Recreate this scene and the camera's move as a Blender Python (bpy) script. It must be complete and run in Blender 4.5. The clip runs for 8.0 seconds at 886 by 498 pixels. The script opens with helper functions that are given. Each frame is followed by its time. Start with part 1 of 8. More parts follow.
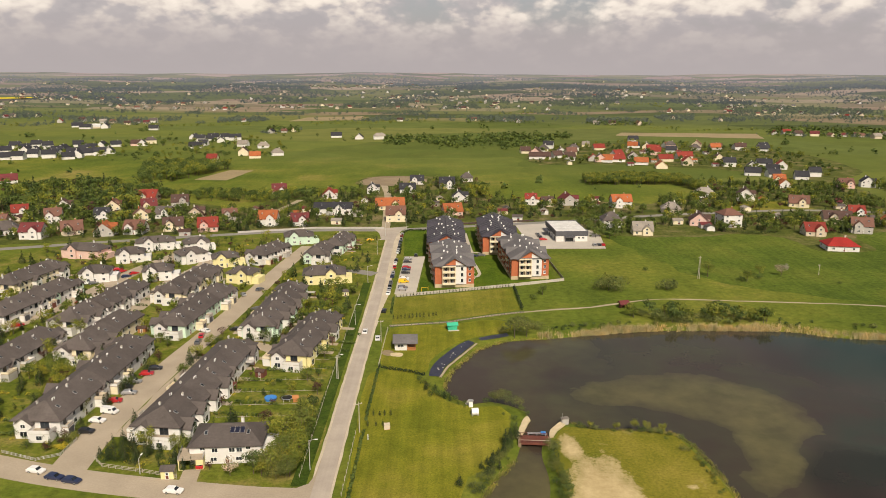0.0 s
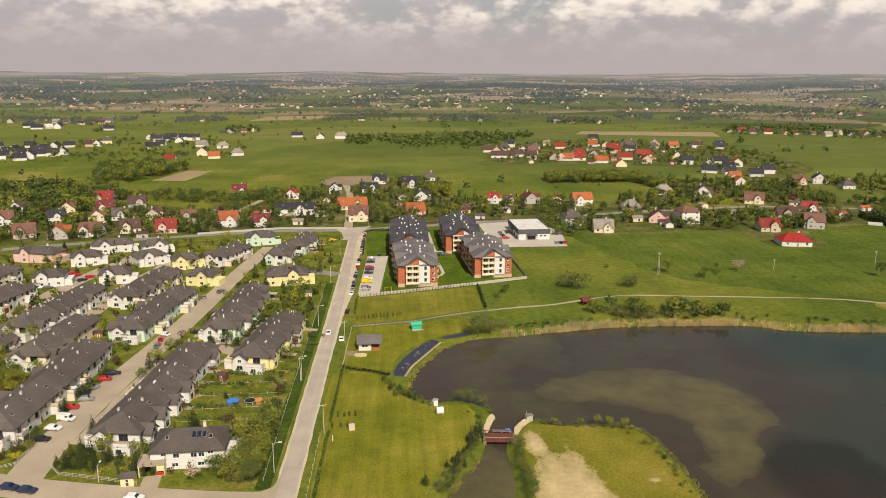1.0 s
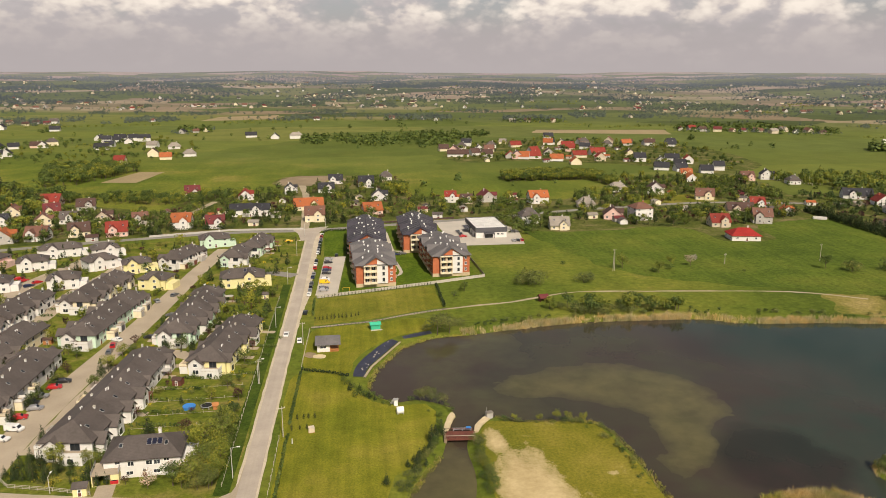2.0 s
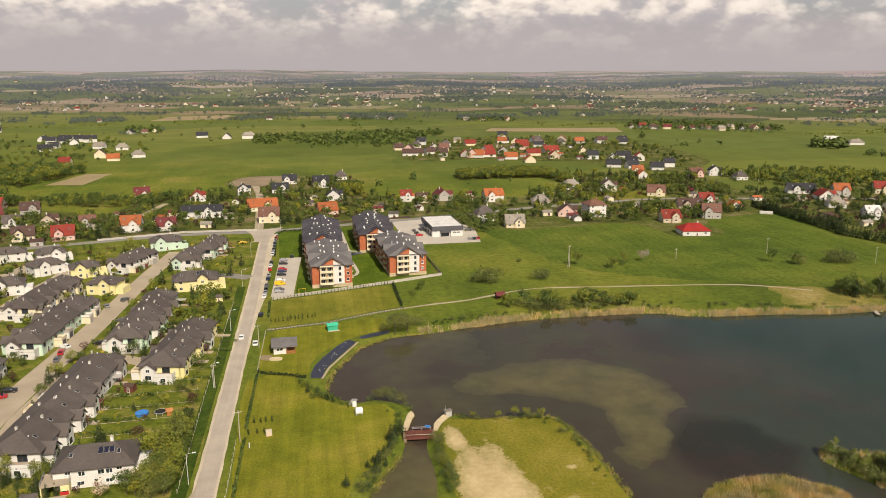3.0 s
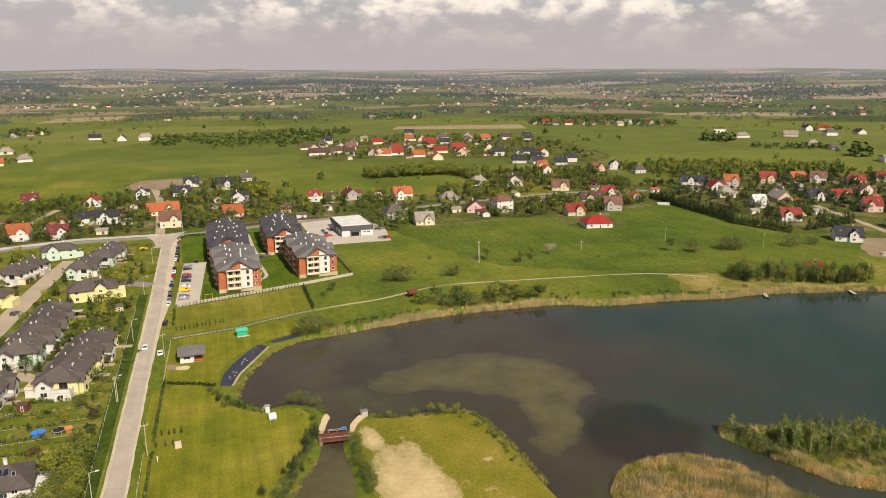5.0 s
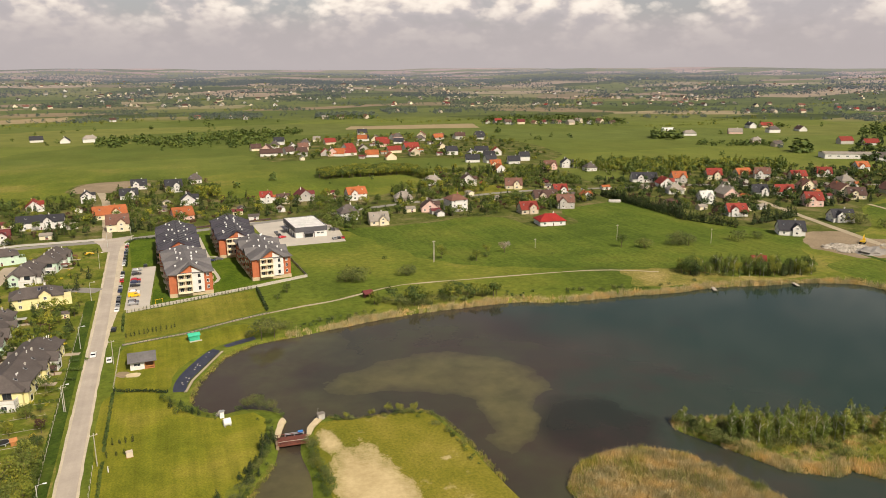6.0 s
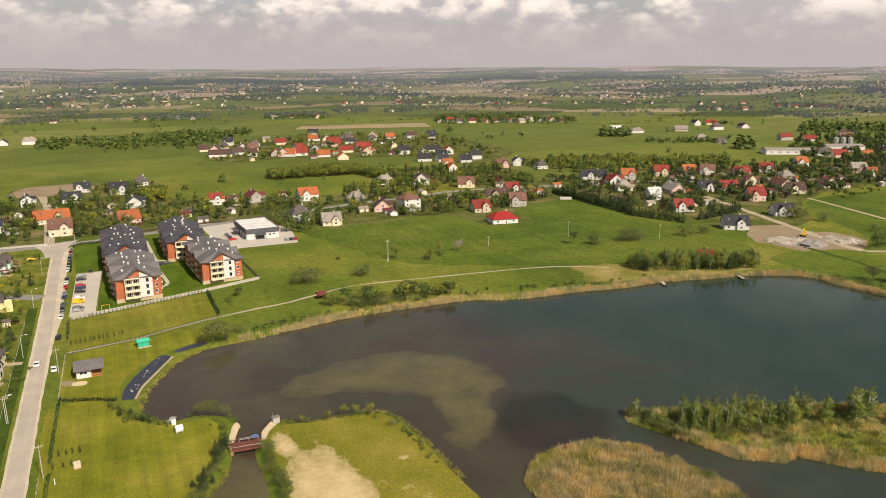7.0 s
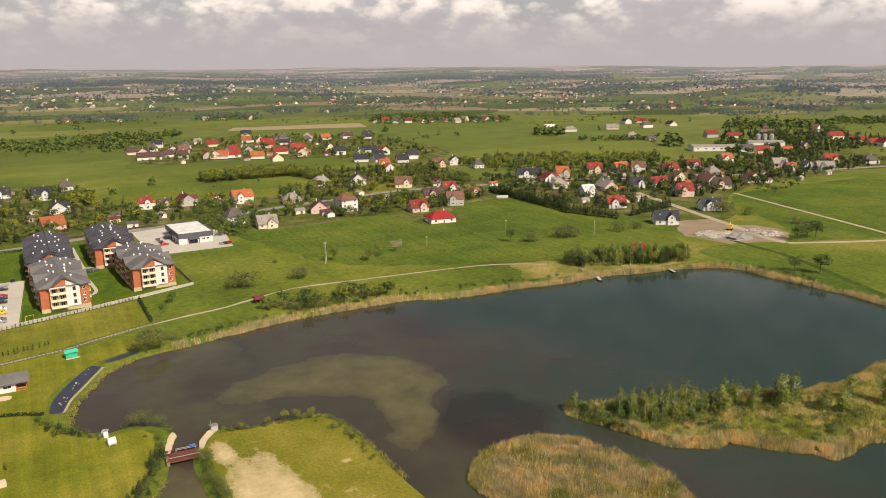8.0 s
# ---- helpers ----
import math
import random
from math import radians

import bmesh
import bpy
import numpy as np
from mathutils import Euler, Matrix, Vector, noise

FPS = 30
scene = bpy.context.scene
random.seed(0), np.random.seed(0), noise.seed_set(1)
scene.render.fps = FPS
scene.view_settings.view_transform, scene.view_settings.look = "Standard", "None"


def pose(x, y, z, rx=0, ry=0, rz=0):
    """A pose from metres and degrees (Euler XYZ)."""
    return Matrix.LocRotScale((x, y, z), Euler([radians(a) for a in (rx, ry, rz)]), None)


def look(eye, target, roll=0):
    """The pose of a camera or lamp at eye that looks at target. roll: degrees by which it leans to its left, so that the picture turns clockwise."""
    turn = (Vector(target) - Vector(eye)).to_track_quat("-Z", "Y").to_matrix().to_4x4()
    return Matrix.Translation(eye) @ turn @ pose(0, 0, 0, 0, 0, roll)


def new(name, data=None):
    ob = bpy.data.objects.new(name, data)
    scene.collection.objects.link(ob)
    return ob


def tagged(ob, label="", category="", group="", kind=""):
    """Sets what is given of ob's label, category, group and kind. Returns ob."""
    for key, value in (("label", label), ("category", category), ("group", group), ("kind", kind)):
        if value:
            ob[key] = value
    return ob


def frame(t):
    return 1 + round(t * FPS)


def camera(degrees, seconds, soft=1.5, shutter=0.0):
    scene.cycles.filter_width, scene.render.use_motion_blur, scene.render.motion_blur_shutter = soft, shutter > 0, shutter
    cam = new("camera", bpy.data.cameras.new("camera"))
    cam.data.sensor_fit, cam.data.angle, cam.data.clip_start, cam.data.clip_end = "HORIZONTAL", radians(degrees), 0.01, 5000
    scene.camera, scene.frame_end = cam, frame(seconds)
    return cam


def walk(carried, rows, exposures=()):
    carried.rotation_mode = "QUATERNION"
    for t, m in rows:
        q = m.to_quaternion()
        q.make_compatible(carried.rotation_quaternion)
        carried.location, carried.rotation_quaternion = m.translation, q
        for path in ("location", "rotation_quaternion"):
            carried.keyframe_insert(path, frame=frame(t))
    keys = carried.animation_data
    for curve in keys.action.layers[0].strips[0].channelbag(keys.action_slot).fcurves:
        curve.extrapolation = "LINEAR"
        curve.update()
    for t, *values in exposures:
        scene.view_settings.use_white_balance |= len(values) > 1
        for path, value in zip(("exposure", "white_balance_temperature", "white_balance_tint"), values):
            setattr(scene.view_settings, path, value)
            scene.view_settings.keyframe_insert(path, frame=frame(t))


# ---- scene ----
from functools import lru_cache

# ---------------------------------------------------------------- camera: it turns where it hovers
EYE = (0.0, 0.0, 95.0)
TURN = [  # seconds, yaw, pitch, roll
    (0.0, 0.01, -13.417, 0.147), (0.5, -1.343, -13.450, 0.200), (1.0, -2.936, -13.472, 0.190), (1.5, -4.595, -13.497, 0.165),
    (3.0, -9.789, -13.607, 0.078), (3.5, -11.525, -13.645, 0.053), (4.0, -13.356, -13.69, 0.014), (4.5, -15.159, -13.728, -0.048),
    (6.0, -20.535, -13.786, -0.179), (6.5, -22.38, -13.824, -0.209), (7.0, -24.241, -13.866, -0.262), (7.5, -26.534, -13.893, -0.295),
    (8.0, -29.156, -13.895, -0.329)]
cam = camera(62.1, 8.0, 0.6)


def aim(yaw, pitch, roll):
    y, p = radians(yaw), radians(pitch)
    way = Vector((-math.sin(y) * math.cos(p), math.cos(y) * math.cos(p), math.sin(p)))
    return look(EYE, Vector(EYE) + way * 100, roll)


EXPOSURE = -0.05
walk(cam, [(t, aim(y, p, r)) for t, y, p, r in TURN], [(0.0, EXPOSURE, 7050, 13), (8.0, EXPOSURE + 0.17, 7000, 13)])

# ---------------------------------------------------------------- sky and sun
SUN_WAY = Vector((0.24, -0.97, 0.97)).normalized()  # towards the sun
world = bpy.data.worlds.new("world")
scene.world = world
world.use_nodes = True
wt = world.node_tree
wt.nodes.clear()


def wn(kind, **values):
    n = wt.nodes.new(kind)
    for k, v in values.items():
        n.inputs[k].default_value = v
    return n


def wramp(source, stops):
    r = wt.nodes.new("ShaderNodeValToRGB")
    while len(r.color_ramp.elements) < len(stops):
        r.color_ramp.elements.new(0.5)
    for e, (p, c) in zip(r.color_ramp.elements, stops):
        e.position, e.color = p, (*c, 1) if len(c) == 3 else c
    wt.links.new(source, r.inputs[0])
    return r.outputs[0]


def wmix(fac, a, b):
    m = wt.nodes.new("ShaderNodeMix")
    m.data_type = "RGBA"
    for sock, v in ((m.inputs[0], fac), (m.inputs[6], a), (m.inputs[7], b)):
        if isinstance(v, bpy.types.NodeSocket):
            wt.links.new(v, sock)
        else:
            sock.default_value = v if isinstance(v, float) else (*v, 1)
    return m.outputs[2]


def wmath(op, a, b=0.0, c=0.0):
    m = wt.nodes.new("ShaderNodeMath")
    m.operation = op
    for sock, v in zip(m.inputs, (a, b, c)):
        if isinstance(v, bpy.types.NodeSocket):
            wt.links.new(v, sock)
        else:
            sock.default_value = v
    return m.outputs[0]


sky = wt.nodes.new("ShaderNodeTexSky")
sky.sky_type, sky.sun_disc = "NISHITA", False
sky.sun_elevation, sky.sun_rotation = math.asin(SUN_WAY.z), math.atan2(SUN_WAY.x, SUN_WAY.y)
sky.dust_density, sky.air_density = 3.0, 1.0
coord = wt.nodes.new("ShaderNodeTexCoord")
sep = wt.nodes.new("ShaderNodeSeparateXYZ")
wt.links.new(coord.outputs["Generated"], sep.inputs[0])
up = wmath("MAXIMUM", sep.outputs[2], 0.0)
# heaped clouds: billowing tops that catch the sun over flat grey bases, sinking into haze near the horizon
deck = wt.nodes.new("ShaderNodeMapping")
deck.inputs["Scale"].default_value = (8.0, 8.0, 14.0)
deck.inputs["Location"].default_value = (2.3, 1.1, 0.35)
wt.links.new(coord.outputs["Generated"], deck.inputs[0])
raised = wt.nodes.new("ShaderNodeMapping")
raised.inputs["Location"].default_value = (-0.06, -0.03, 0.30)
wt.links.new(deck.outputs[0], raised.inputs[0])


def puff(vector):
    n = wn("ShaderNodeTexNoise", Scale=1.0, Detail=8.0, Roughness=0.52, Distortion=0.2)
    wt.links.new(vector, n.inputs["Vector"])
    heap = wn("ShaderNodeTexVoronoi", Scale=3.2, Detail=2.0, Roughness=0.6)
    wt.links.new(vector, heap.inputs["Vector"])
    return wmath("SUBTRACT", n.outputs["Fac"], wmath("MULTIPLY", wmath("SUBTRACT", heap.outputs["Distance"], 0.45), 0.16))


body_of, above_it = puff(deck.outputs[0]), puff(raised.outputs[0])
rim = wmath("ADD", wmath("MULTIPLY", wmath("SUBTRACT", body_of, above_it), 3.3), 0.50)
cloud = wramp(rim, [(0.02, (5.0, 4.9, 5.2)), (0.34, (5.8, 5.6, 5.8)), (0.55, (7.9, 7.4, 7.1)), (0.76, (9.6, 9.05, 8.4)), (1.0, (10.8, 10.2, 9.4))])
cover = wramp(body_of, [(0.26, (0, 0, 0)), (0.40, (1, 1, 1))])
pale = wmix(0.55, sky.outputs[0], (5.6, 5.6, 5.9))
blue = wmix(0.6, sky.outputs[0], (1.3, 1.6, 2.3))
high = wramp(up, [(0.12, (0, 0, 0)), (0.30, (1, 1, 1))])  # the deck breaks up overhead
cover = wmath("MULTIPLY", cover, wmath("SUBTRACT", 1.0, wmath("MULTIPLY", high, 0.88)))
above = wmix(cover, wmix(high, pale, blue), cloud)
veil = wramp(up, [(0.0, (1, 1, 1)), (0.022, (0.95, 0.95, 0.95)), (0.044, (0.84, 0.84, 0.84)), (0.058, (0.55, 0.55, 0.55)), (0.072, (0.14, 0.14, 0.14)), (0.09, (0, 0, 0))])
hazy = wmix(veil, above, (5.0, 4.72, 4.95))
back = wn("ShaderNodeBackground", Strength=0.091)
wt.links.new(hazy, back.inputs[0])
wt.links.new(back.outputs[0], wt.nodes.new("ShaderNodeOutputWorld").inputs[0])

sun = new("sun", bpy.data.lights.new("sun", "SUN"))
sun.data.energy, sun.data.angle, sun.data.color = 5.0, radians(0.6), (1.0, 0.93, 0.80)
sun.matrix_world = look(SUN_WAY * 3000, (0, 0, 0))

# ---------------------------------------------------------------- materials
def nodes_of(name):
    m = bpy.data.materials.new(name)
    m.use_nodes = True
    return m, m.node_tree, m.node_tree.nodes["Principled BSDF"]


def lin(tree, a, b):
    tree.links.new(a, b)


def ramp(tree, source, stops):
    r = tree.nodes.new("ShaderNodeValToRGB")
    while len(r.color_ramp.elements) < len(stops):
        r.color_ramp.elements.new(0.5)
    for e, (p, c) in zip(r.color_ramp.elements, stops):
        e.position, e.color = p, (*c, 1)
    lin(tree, source, r.inputs[0])
    return r.outputs[0]


def tex(tree, source, scale, detail=4.0, rough=0.55, stretch=(1, 1, 1), turn=0.0):
    mp = tree.nodes.new("ShaderNodeMapping")
    mp.inputs["Scale"].default_value = stretch
    mp.inputs["Rotation"].default_value = (0, 0, radians(turn))
    lin(tree, source, mp.inputs[0])
    n = tree.nodes.new("ShaderNodeTexNoise")
    n.inputs["Scale"].default_value, n.inputs["Detail"].default_value = scale, detail
    n.inputs["Roughness"].default_value = rough
    lin(tree, mp.outputs[0], n.inputs["Vector"])
    return n.outputs["Fac"]


def mix(tree, fac, a, b, blend="MIX"):
    m = tree.nodes.new("ShaderNodeMix")
    m.data_type, m.blend_type = "RGBA", blend
    for sock, v in ((m.inputs[0], fac), (m.inputs[6], a), (m.inputs[7], b)):
        if isinstance(v, bpy.types.NodeSocket):
            lin(tree, v, sock)
        elif isinstance(v, (int, float)):
            sock.default_value = v
        else:
            sock.default_value = (*v, 1)
    return m.outputs[2]


def calc(tree, op, a, b=0.0):
    m = tree.nodes.new("ShaderNodeMath")
    m.operation, m.use_clamp = op, False
    for sock, v in zip(m.inputs, (a, b)):
        if isinstance(v, bpy.types.NodeSocket):
            lin(tree, v, sock)
        else:
            sock.default_value = v
    return m.outputs[0]


def bump(tree, bsdf, height, strength, distance):
    b = tree.nodes.new("ShaderNodeBump")
    b.inputs["Strength"].default_value, b.inputs["Distance"].default_value = strength, distance
    lin(tree, height, b.inputs["Height"])
    lin(tree, b.outputs[0], bsdf.inputs["Normal"])


def place(tree):
    return tree.nodes.new("ShaderNodeNewGeometry").outputs["Position"]


def scaled(c, k):
    return tuple(min(1.0, v * k) for v in c)


def surface(name, colour, rough=0.8, fine=2.0, coarse=0.15, vary=0.18, by_object=0.0, relief=0.3, metal=0.0, spec=0.3):
    """A surface with grain and broad stains round one colour."""
    m, t, b = nodes_of(name)
    p = place(t)
    a = ramp(t, tex(t, p, fine, 5), [(0.3, scaled(colour, 1 - vary)), (0.7, scaled(colour, 1 + vary))])
    c = mix(t, 0.5, a, ramp(t, tex(t, p, coarse, 3), [(0.3, scaled(colour, 1 - 1.3 * vary)), (0.7, scaled(colour, 1 + 1.1 * vary))]))
    if by_object:
        info = t.nodes.new("ShaderNodeObjectInfo")
        c = mix(t, 1.0, c, ramp(t, info.outputs["Random"], [(0.0, (1 - by_object,) * 3), (1.0, (1.0,) * 3)]), "MULTIPLY")
    lin(t, c, b.inputs["Base Color"])
    b.inputs["Roughness"].default_value, b.inputs["Metallic"].default_value = rough, metal
    b.inputs["Specular IOR Level"].default_value = spec
    if relief:
        bump(t, b, tex(t, p, fine * 2, 4), relief, 0.05)
    return m


def roofing(name, colour, course=0.35, vary=0.2):
    """Tiles: courses and stains that follow the object."""
    m, t, b = nodes_of(name)
    p = place(t)
    sepz = t.nodes.new("ShaderNodeSeparateXYZ")
    lin(t, p, sepz.inputs[0])
    wave = calc(t, "FRACT", calc(t, "DIVIDE", sepz.outputs[2], course * 0.55))
    c = mix(t, 0.5, ramp(t, tex(t, p, 1.6, 5), [(0.3, scaled(colour, 1 - vary)), (0.7, scaled(colour, 1 + vary))]),
            ramp(t, tex(t, p, 0.22, 4), [(0.3, scaled(colour, 1 - 1.4 * vary)), (0.7, scaled(colour, 1 + 1.2 * vary))]))
    info = t.nodes.new("ShaderNodeObjectInfo")
    c = mix(t, 1.0, c, ramp(t, info.outputs["Random"], [(0.0, (0.8, 0.8, 0.8)), (1.0, (1.0, 1.0, 1.0))]), "MULTIPLY")
    c = mix(t, 1.0, c, ramp(t, wave, [(0.0, (0.82, 0.82, 0.82)), (0.25, (1, 1, 1))]), "MULTIPLY")
    lin(t, c, b.inputs["Base Color"])
    b.inputs["Roughness"].default_value = 0.75
    b.inputs["Specular IOR Level"].default_value = 0.25
    bump(t, b, wave, 0.35, 0.06)
    return m


def leaves(name, dark, light, spread=0.35, glow=None):
    m, t, b = nodes_of(name)
    g = t.nodes.new("ShaderNodeNewGeometry")
    info = t.nodes.new("ShaderNodeObjectInfo")
    c = ramp(t, g.outputs["Random Per Island"], [(0.0, dark), (1.0, light)])
    tint = ramp(t, info.outputs["Random"], [(0.0, (1 - spread, 1 - spread * 0.8, 1 - spread * 0.6)), (0.6, (1, 1, 1)), (1.0, (1.10, 1.06, 0.92))])
    c = mix(t, 1.0, c, tint, "MULTIPLY")
    drift = tex(t, g.outputs["Position"], 0.16, 3, 0.6)  # neighbouring trees differ in age and kind
    c = mix(t, 1.0, c, ramp(t, drift, [(0.34, (0.58, 0.68, 0.62)), (0.48, (0.95, 0.97, 0.95)), (0.64, (1.32, 1.16, 0.95))]), "MULTIPLY")
    lin(t, c, b.inputs["Base Color"])
    b.inputs["Roughness"].default_value, b.inputs["Specular IOR Level"].default_value = 0.7, 0.2
    # glow: haze over far trees, added to the leaf colour as emission
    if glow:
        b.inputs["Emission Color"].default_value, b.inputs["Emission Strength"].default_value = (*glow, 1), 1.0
    return m


def turf(name, tones, broad=0.02, fine=0.6, stripes=0.0, turn=0.0, grain=0.8):
    """Grass: three tones at a broad scale, tufts at a fine one, mowing lines where there are some."""
    m, t, b = nodes_of(name)
    p = place(t)
    c = ramp(t, tex(t, p, broad, 6, 0.62), [(0.32, tones[0]), (0.5, tones[1]), (0.68, tones[2])])
    c = mix(t, grain, c, mix(t, 1.0, c, ramp(t, tex(t, p, fine, 8, 0.78), [(0.30, (0.38, 0.43, 0.38)), (0.70, (1.6, 1.55, 1.45))]), "MULTIPLY"))
    c = mix(t, 0.5, c, mix(t, 1.0, c, ramp(t, tex(t, p, broad * 6, 5, 0.65), [(0.3, (0.7, 0.75, 0.7)), (0.7, (1.25, 1.2, 1.15))]), "MULTIPLY"))
    if stripes:
        c = mix(t, stripes, c, mix(t, 1.0, c, ramp(t, tex(t, p, 0.35, 3, 0.6, (1, 0.06, 1), turn), [(0.35, (0.6, 0.62, 0.6)), (0.65, (1.3, 1.28, 1.2))]), "MULTIPLY"))
    lin(t, c, b.inputs["Base Color"])
    b.inputs["Roughness"].default_value, b.inputs["Specular IOR Level"].default_value = 0.95, 0.1
    bump(t, b, tex(t, p, fine * 2.5, 5, 0.7), 0.6, 0.25)
    return m


def farmland(name, glow=0.0):
    """Open country: meadow round the village, a patchwork of long fields further out."""
    m, t, b = nodes_of(name)
    p = place(t)
    near = ramp(t, tex(t, p, 0.012, 7, 0.62), [(0.30, (0.064, 0.092, 0.014)), (0.45, (0.102, 0.134, 0.019)), (0.57, (0.152, 0.164, 0.027)), (0.70, (0.240, 0.200, 0.062))])
    near = mix(t, 0.8, near, mix(t, 1.0, near, ramp(t, tex(t, p, 0.35, 8, 0.78), [(0.30, (0.42, 0.48, 0.42)), (0.70, (1.55, 1.5, 1.4))]), "MULTIPLY"))
    near = mix(t, 0.35, near, mix(t, 1.0, near, ramp(t, tex(t, p, 0.09, 4, 0.6, (1, 0.12, 1), 20), [(0.3, (0.6, 0.65, 0.6)), (0.7, (1.3, 1.25, 1.2))]), "MULTIPLY"))
    mp = t.nodes.new("ShaderNodeMapping")
    mp.inputs["Scale"].default_value, mp.inputs["Rotation"].default_value = (0.0034, 0.0066, 1), (0, 0, radians(8))
    lin(t, p, mp.inputs[0])
    warp = t.nodes.new("ShaderNodeTexNoise")
    warp.inputs["Scale"].default_value = 1.4
    lin(t, mp.outputs[0], warp.inputs["Vector"])
    cells = t.nodes.new("ShaderNodeTexVoronoi")
    cells.voronoi_dimensions = "2D"
    cells.inputs["Scale"].default_value = 1.0
    lin(t, mix(t, 0.25, mp.outputs[0], warp.outputs["Color"], "ADD"), cells.inputs["Vector"])
    pick = t.nodes.new("ShaderNodeSeparateColor")
    lin(t, cells.outputs["Color"], pick.inputs[0])
    field = ramp(t, pick.outputs[0], [(0.0, (0.050, 0.066, 0.024)), (0.30, (0.098, 0.124, 0.034)), (0.50, (0.140, 0.150, 0.050)), (0.62, (0.30, 0.245, 0.150)), (0.80, (0.235, 0.175, 0.110)), (0.92, (0.10, 0.12, 0.04))])
    grassy = ramp(t, pick.outputs[0], [(0.0, (0.092, 0.118, 0.026)), (0.35, (0.142, 0.162, 0.034)), (0.6, (0.112, 0.138, 0.034)), (0.85, (0.165, 0.172, 0.046)), (1.0, (0.104, 0.126, 0.034))])
    sepq = t.nodes.new("ShaderNodeSeparateXYZ")
    lin(t, p, sepq.inputs[0])
    cells.inputs["Randomness"].default_value = 0.9
    outer = ramp(t, calc(t, "DIVIDE", calc(t, "ADD", sepq.outputs[1], calc(t, "MULTIPLY", sepq.outputs[0], 0.45)), 3000.0), [(0.50, (0, 0, 0)), (0.56, (1, 1, 1))])
    field = mix(t, outer, grassy, field)
    field = mix(t, 0.5, field, mix(t, 1.0, field, ramp(t, tex(t, p, 0.02, 6, 0.7), [(0.3, (0.5, 0.55, 0.5)), (0.7, (1.3, 1.3, 1.3))]), "MULTIPLY"))
    sepp = t.nodes.new("ShaderNodeSeparateXYZ")
    lin(t, p, sepp.inputs[0])
    far = ramp(t, calc(t, "DIVIDE", calc(t, "ADD", sepp.outputs[1], calc(t, "MULTIPLY", sepp.outputs[0], 0.45)), 3000.0), [(0.21, (0, 0, 0)), (0.27, (0.7, 0.7, 0.7)), (0.40, (1, 1, 1))])
    c = mix(t, far, near, field)
    lin(t, c, b.inputs["Base Color"])
    b.inputs["Roughness"].default_value, b.inputs["Specular IOR Level"].default_value = 0.95, 0.1
    if glow:  # the most distant land: haze of kilometres of air painted in as glow
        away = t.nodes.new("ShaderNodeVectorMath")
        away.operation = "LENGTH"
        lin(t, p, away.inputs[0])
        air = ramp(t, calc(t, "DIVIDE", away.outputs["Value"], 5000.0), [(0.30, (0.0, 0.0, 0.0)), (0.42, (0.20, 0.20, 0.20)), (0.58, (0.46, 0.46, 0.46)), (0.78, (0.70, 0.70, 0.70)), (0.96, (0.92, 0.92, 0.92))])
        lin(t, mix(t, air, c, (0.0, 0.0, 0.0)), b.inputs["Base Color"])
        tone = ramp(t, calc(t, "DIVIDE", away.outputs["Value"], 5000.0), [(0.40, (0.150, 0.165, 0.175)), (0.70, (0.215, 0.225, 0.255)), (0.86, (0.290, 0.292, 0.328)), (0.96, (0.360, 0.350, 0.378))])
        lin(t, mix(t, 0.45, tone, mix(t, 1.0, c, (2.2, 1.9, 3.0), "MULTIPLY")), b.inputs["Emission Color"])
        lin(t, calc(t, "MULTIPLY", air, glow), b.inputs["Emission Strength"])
    bump(t, b, tex(t, p, 1.2, 5, 0.7), 0.5, 0.25)
    return m


WATER_LEVEL = -0.9


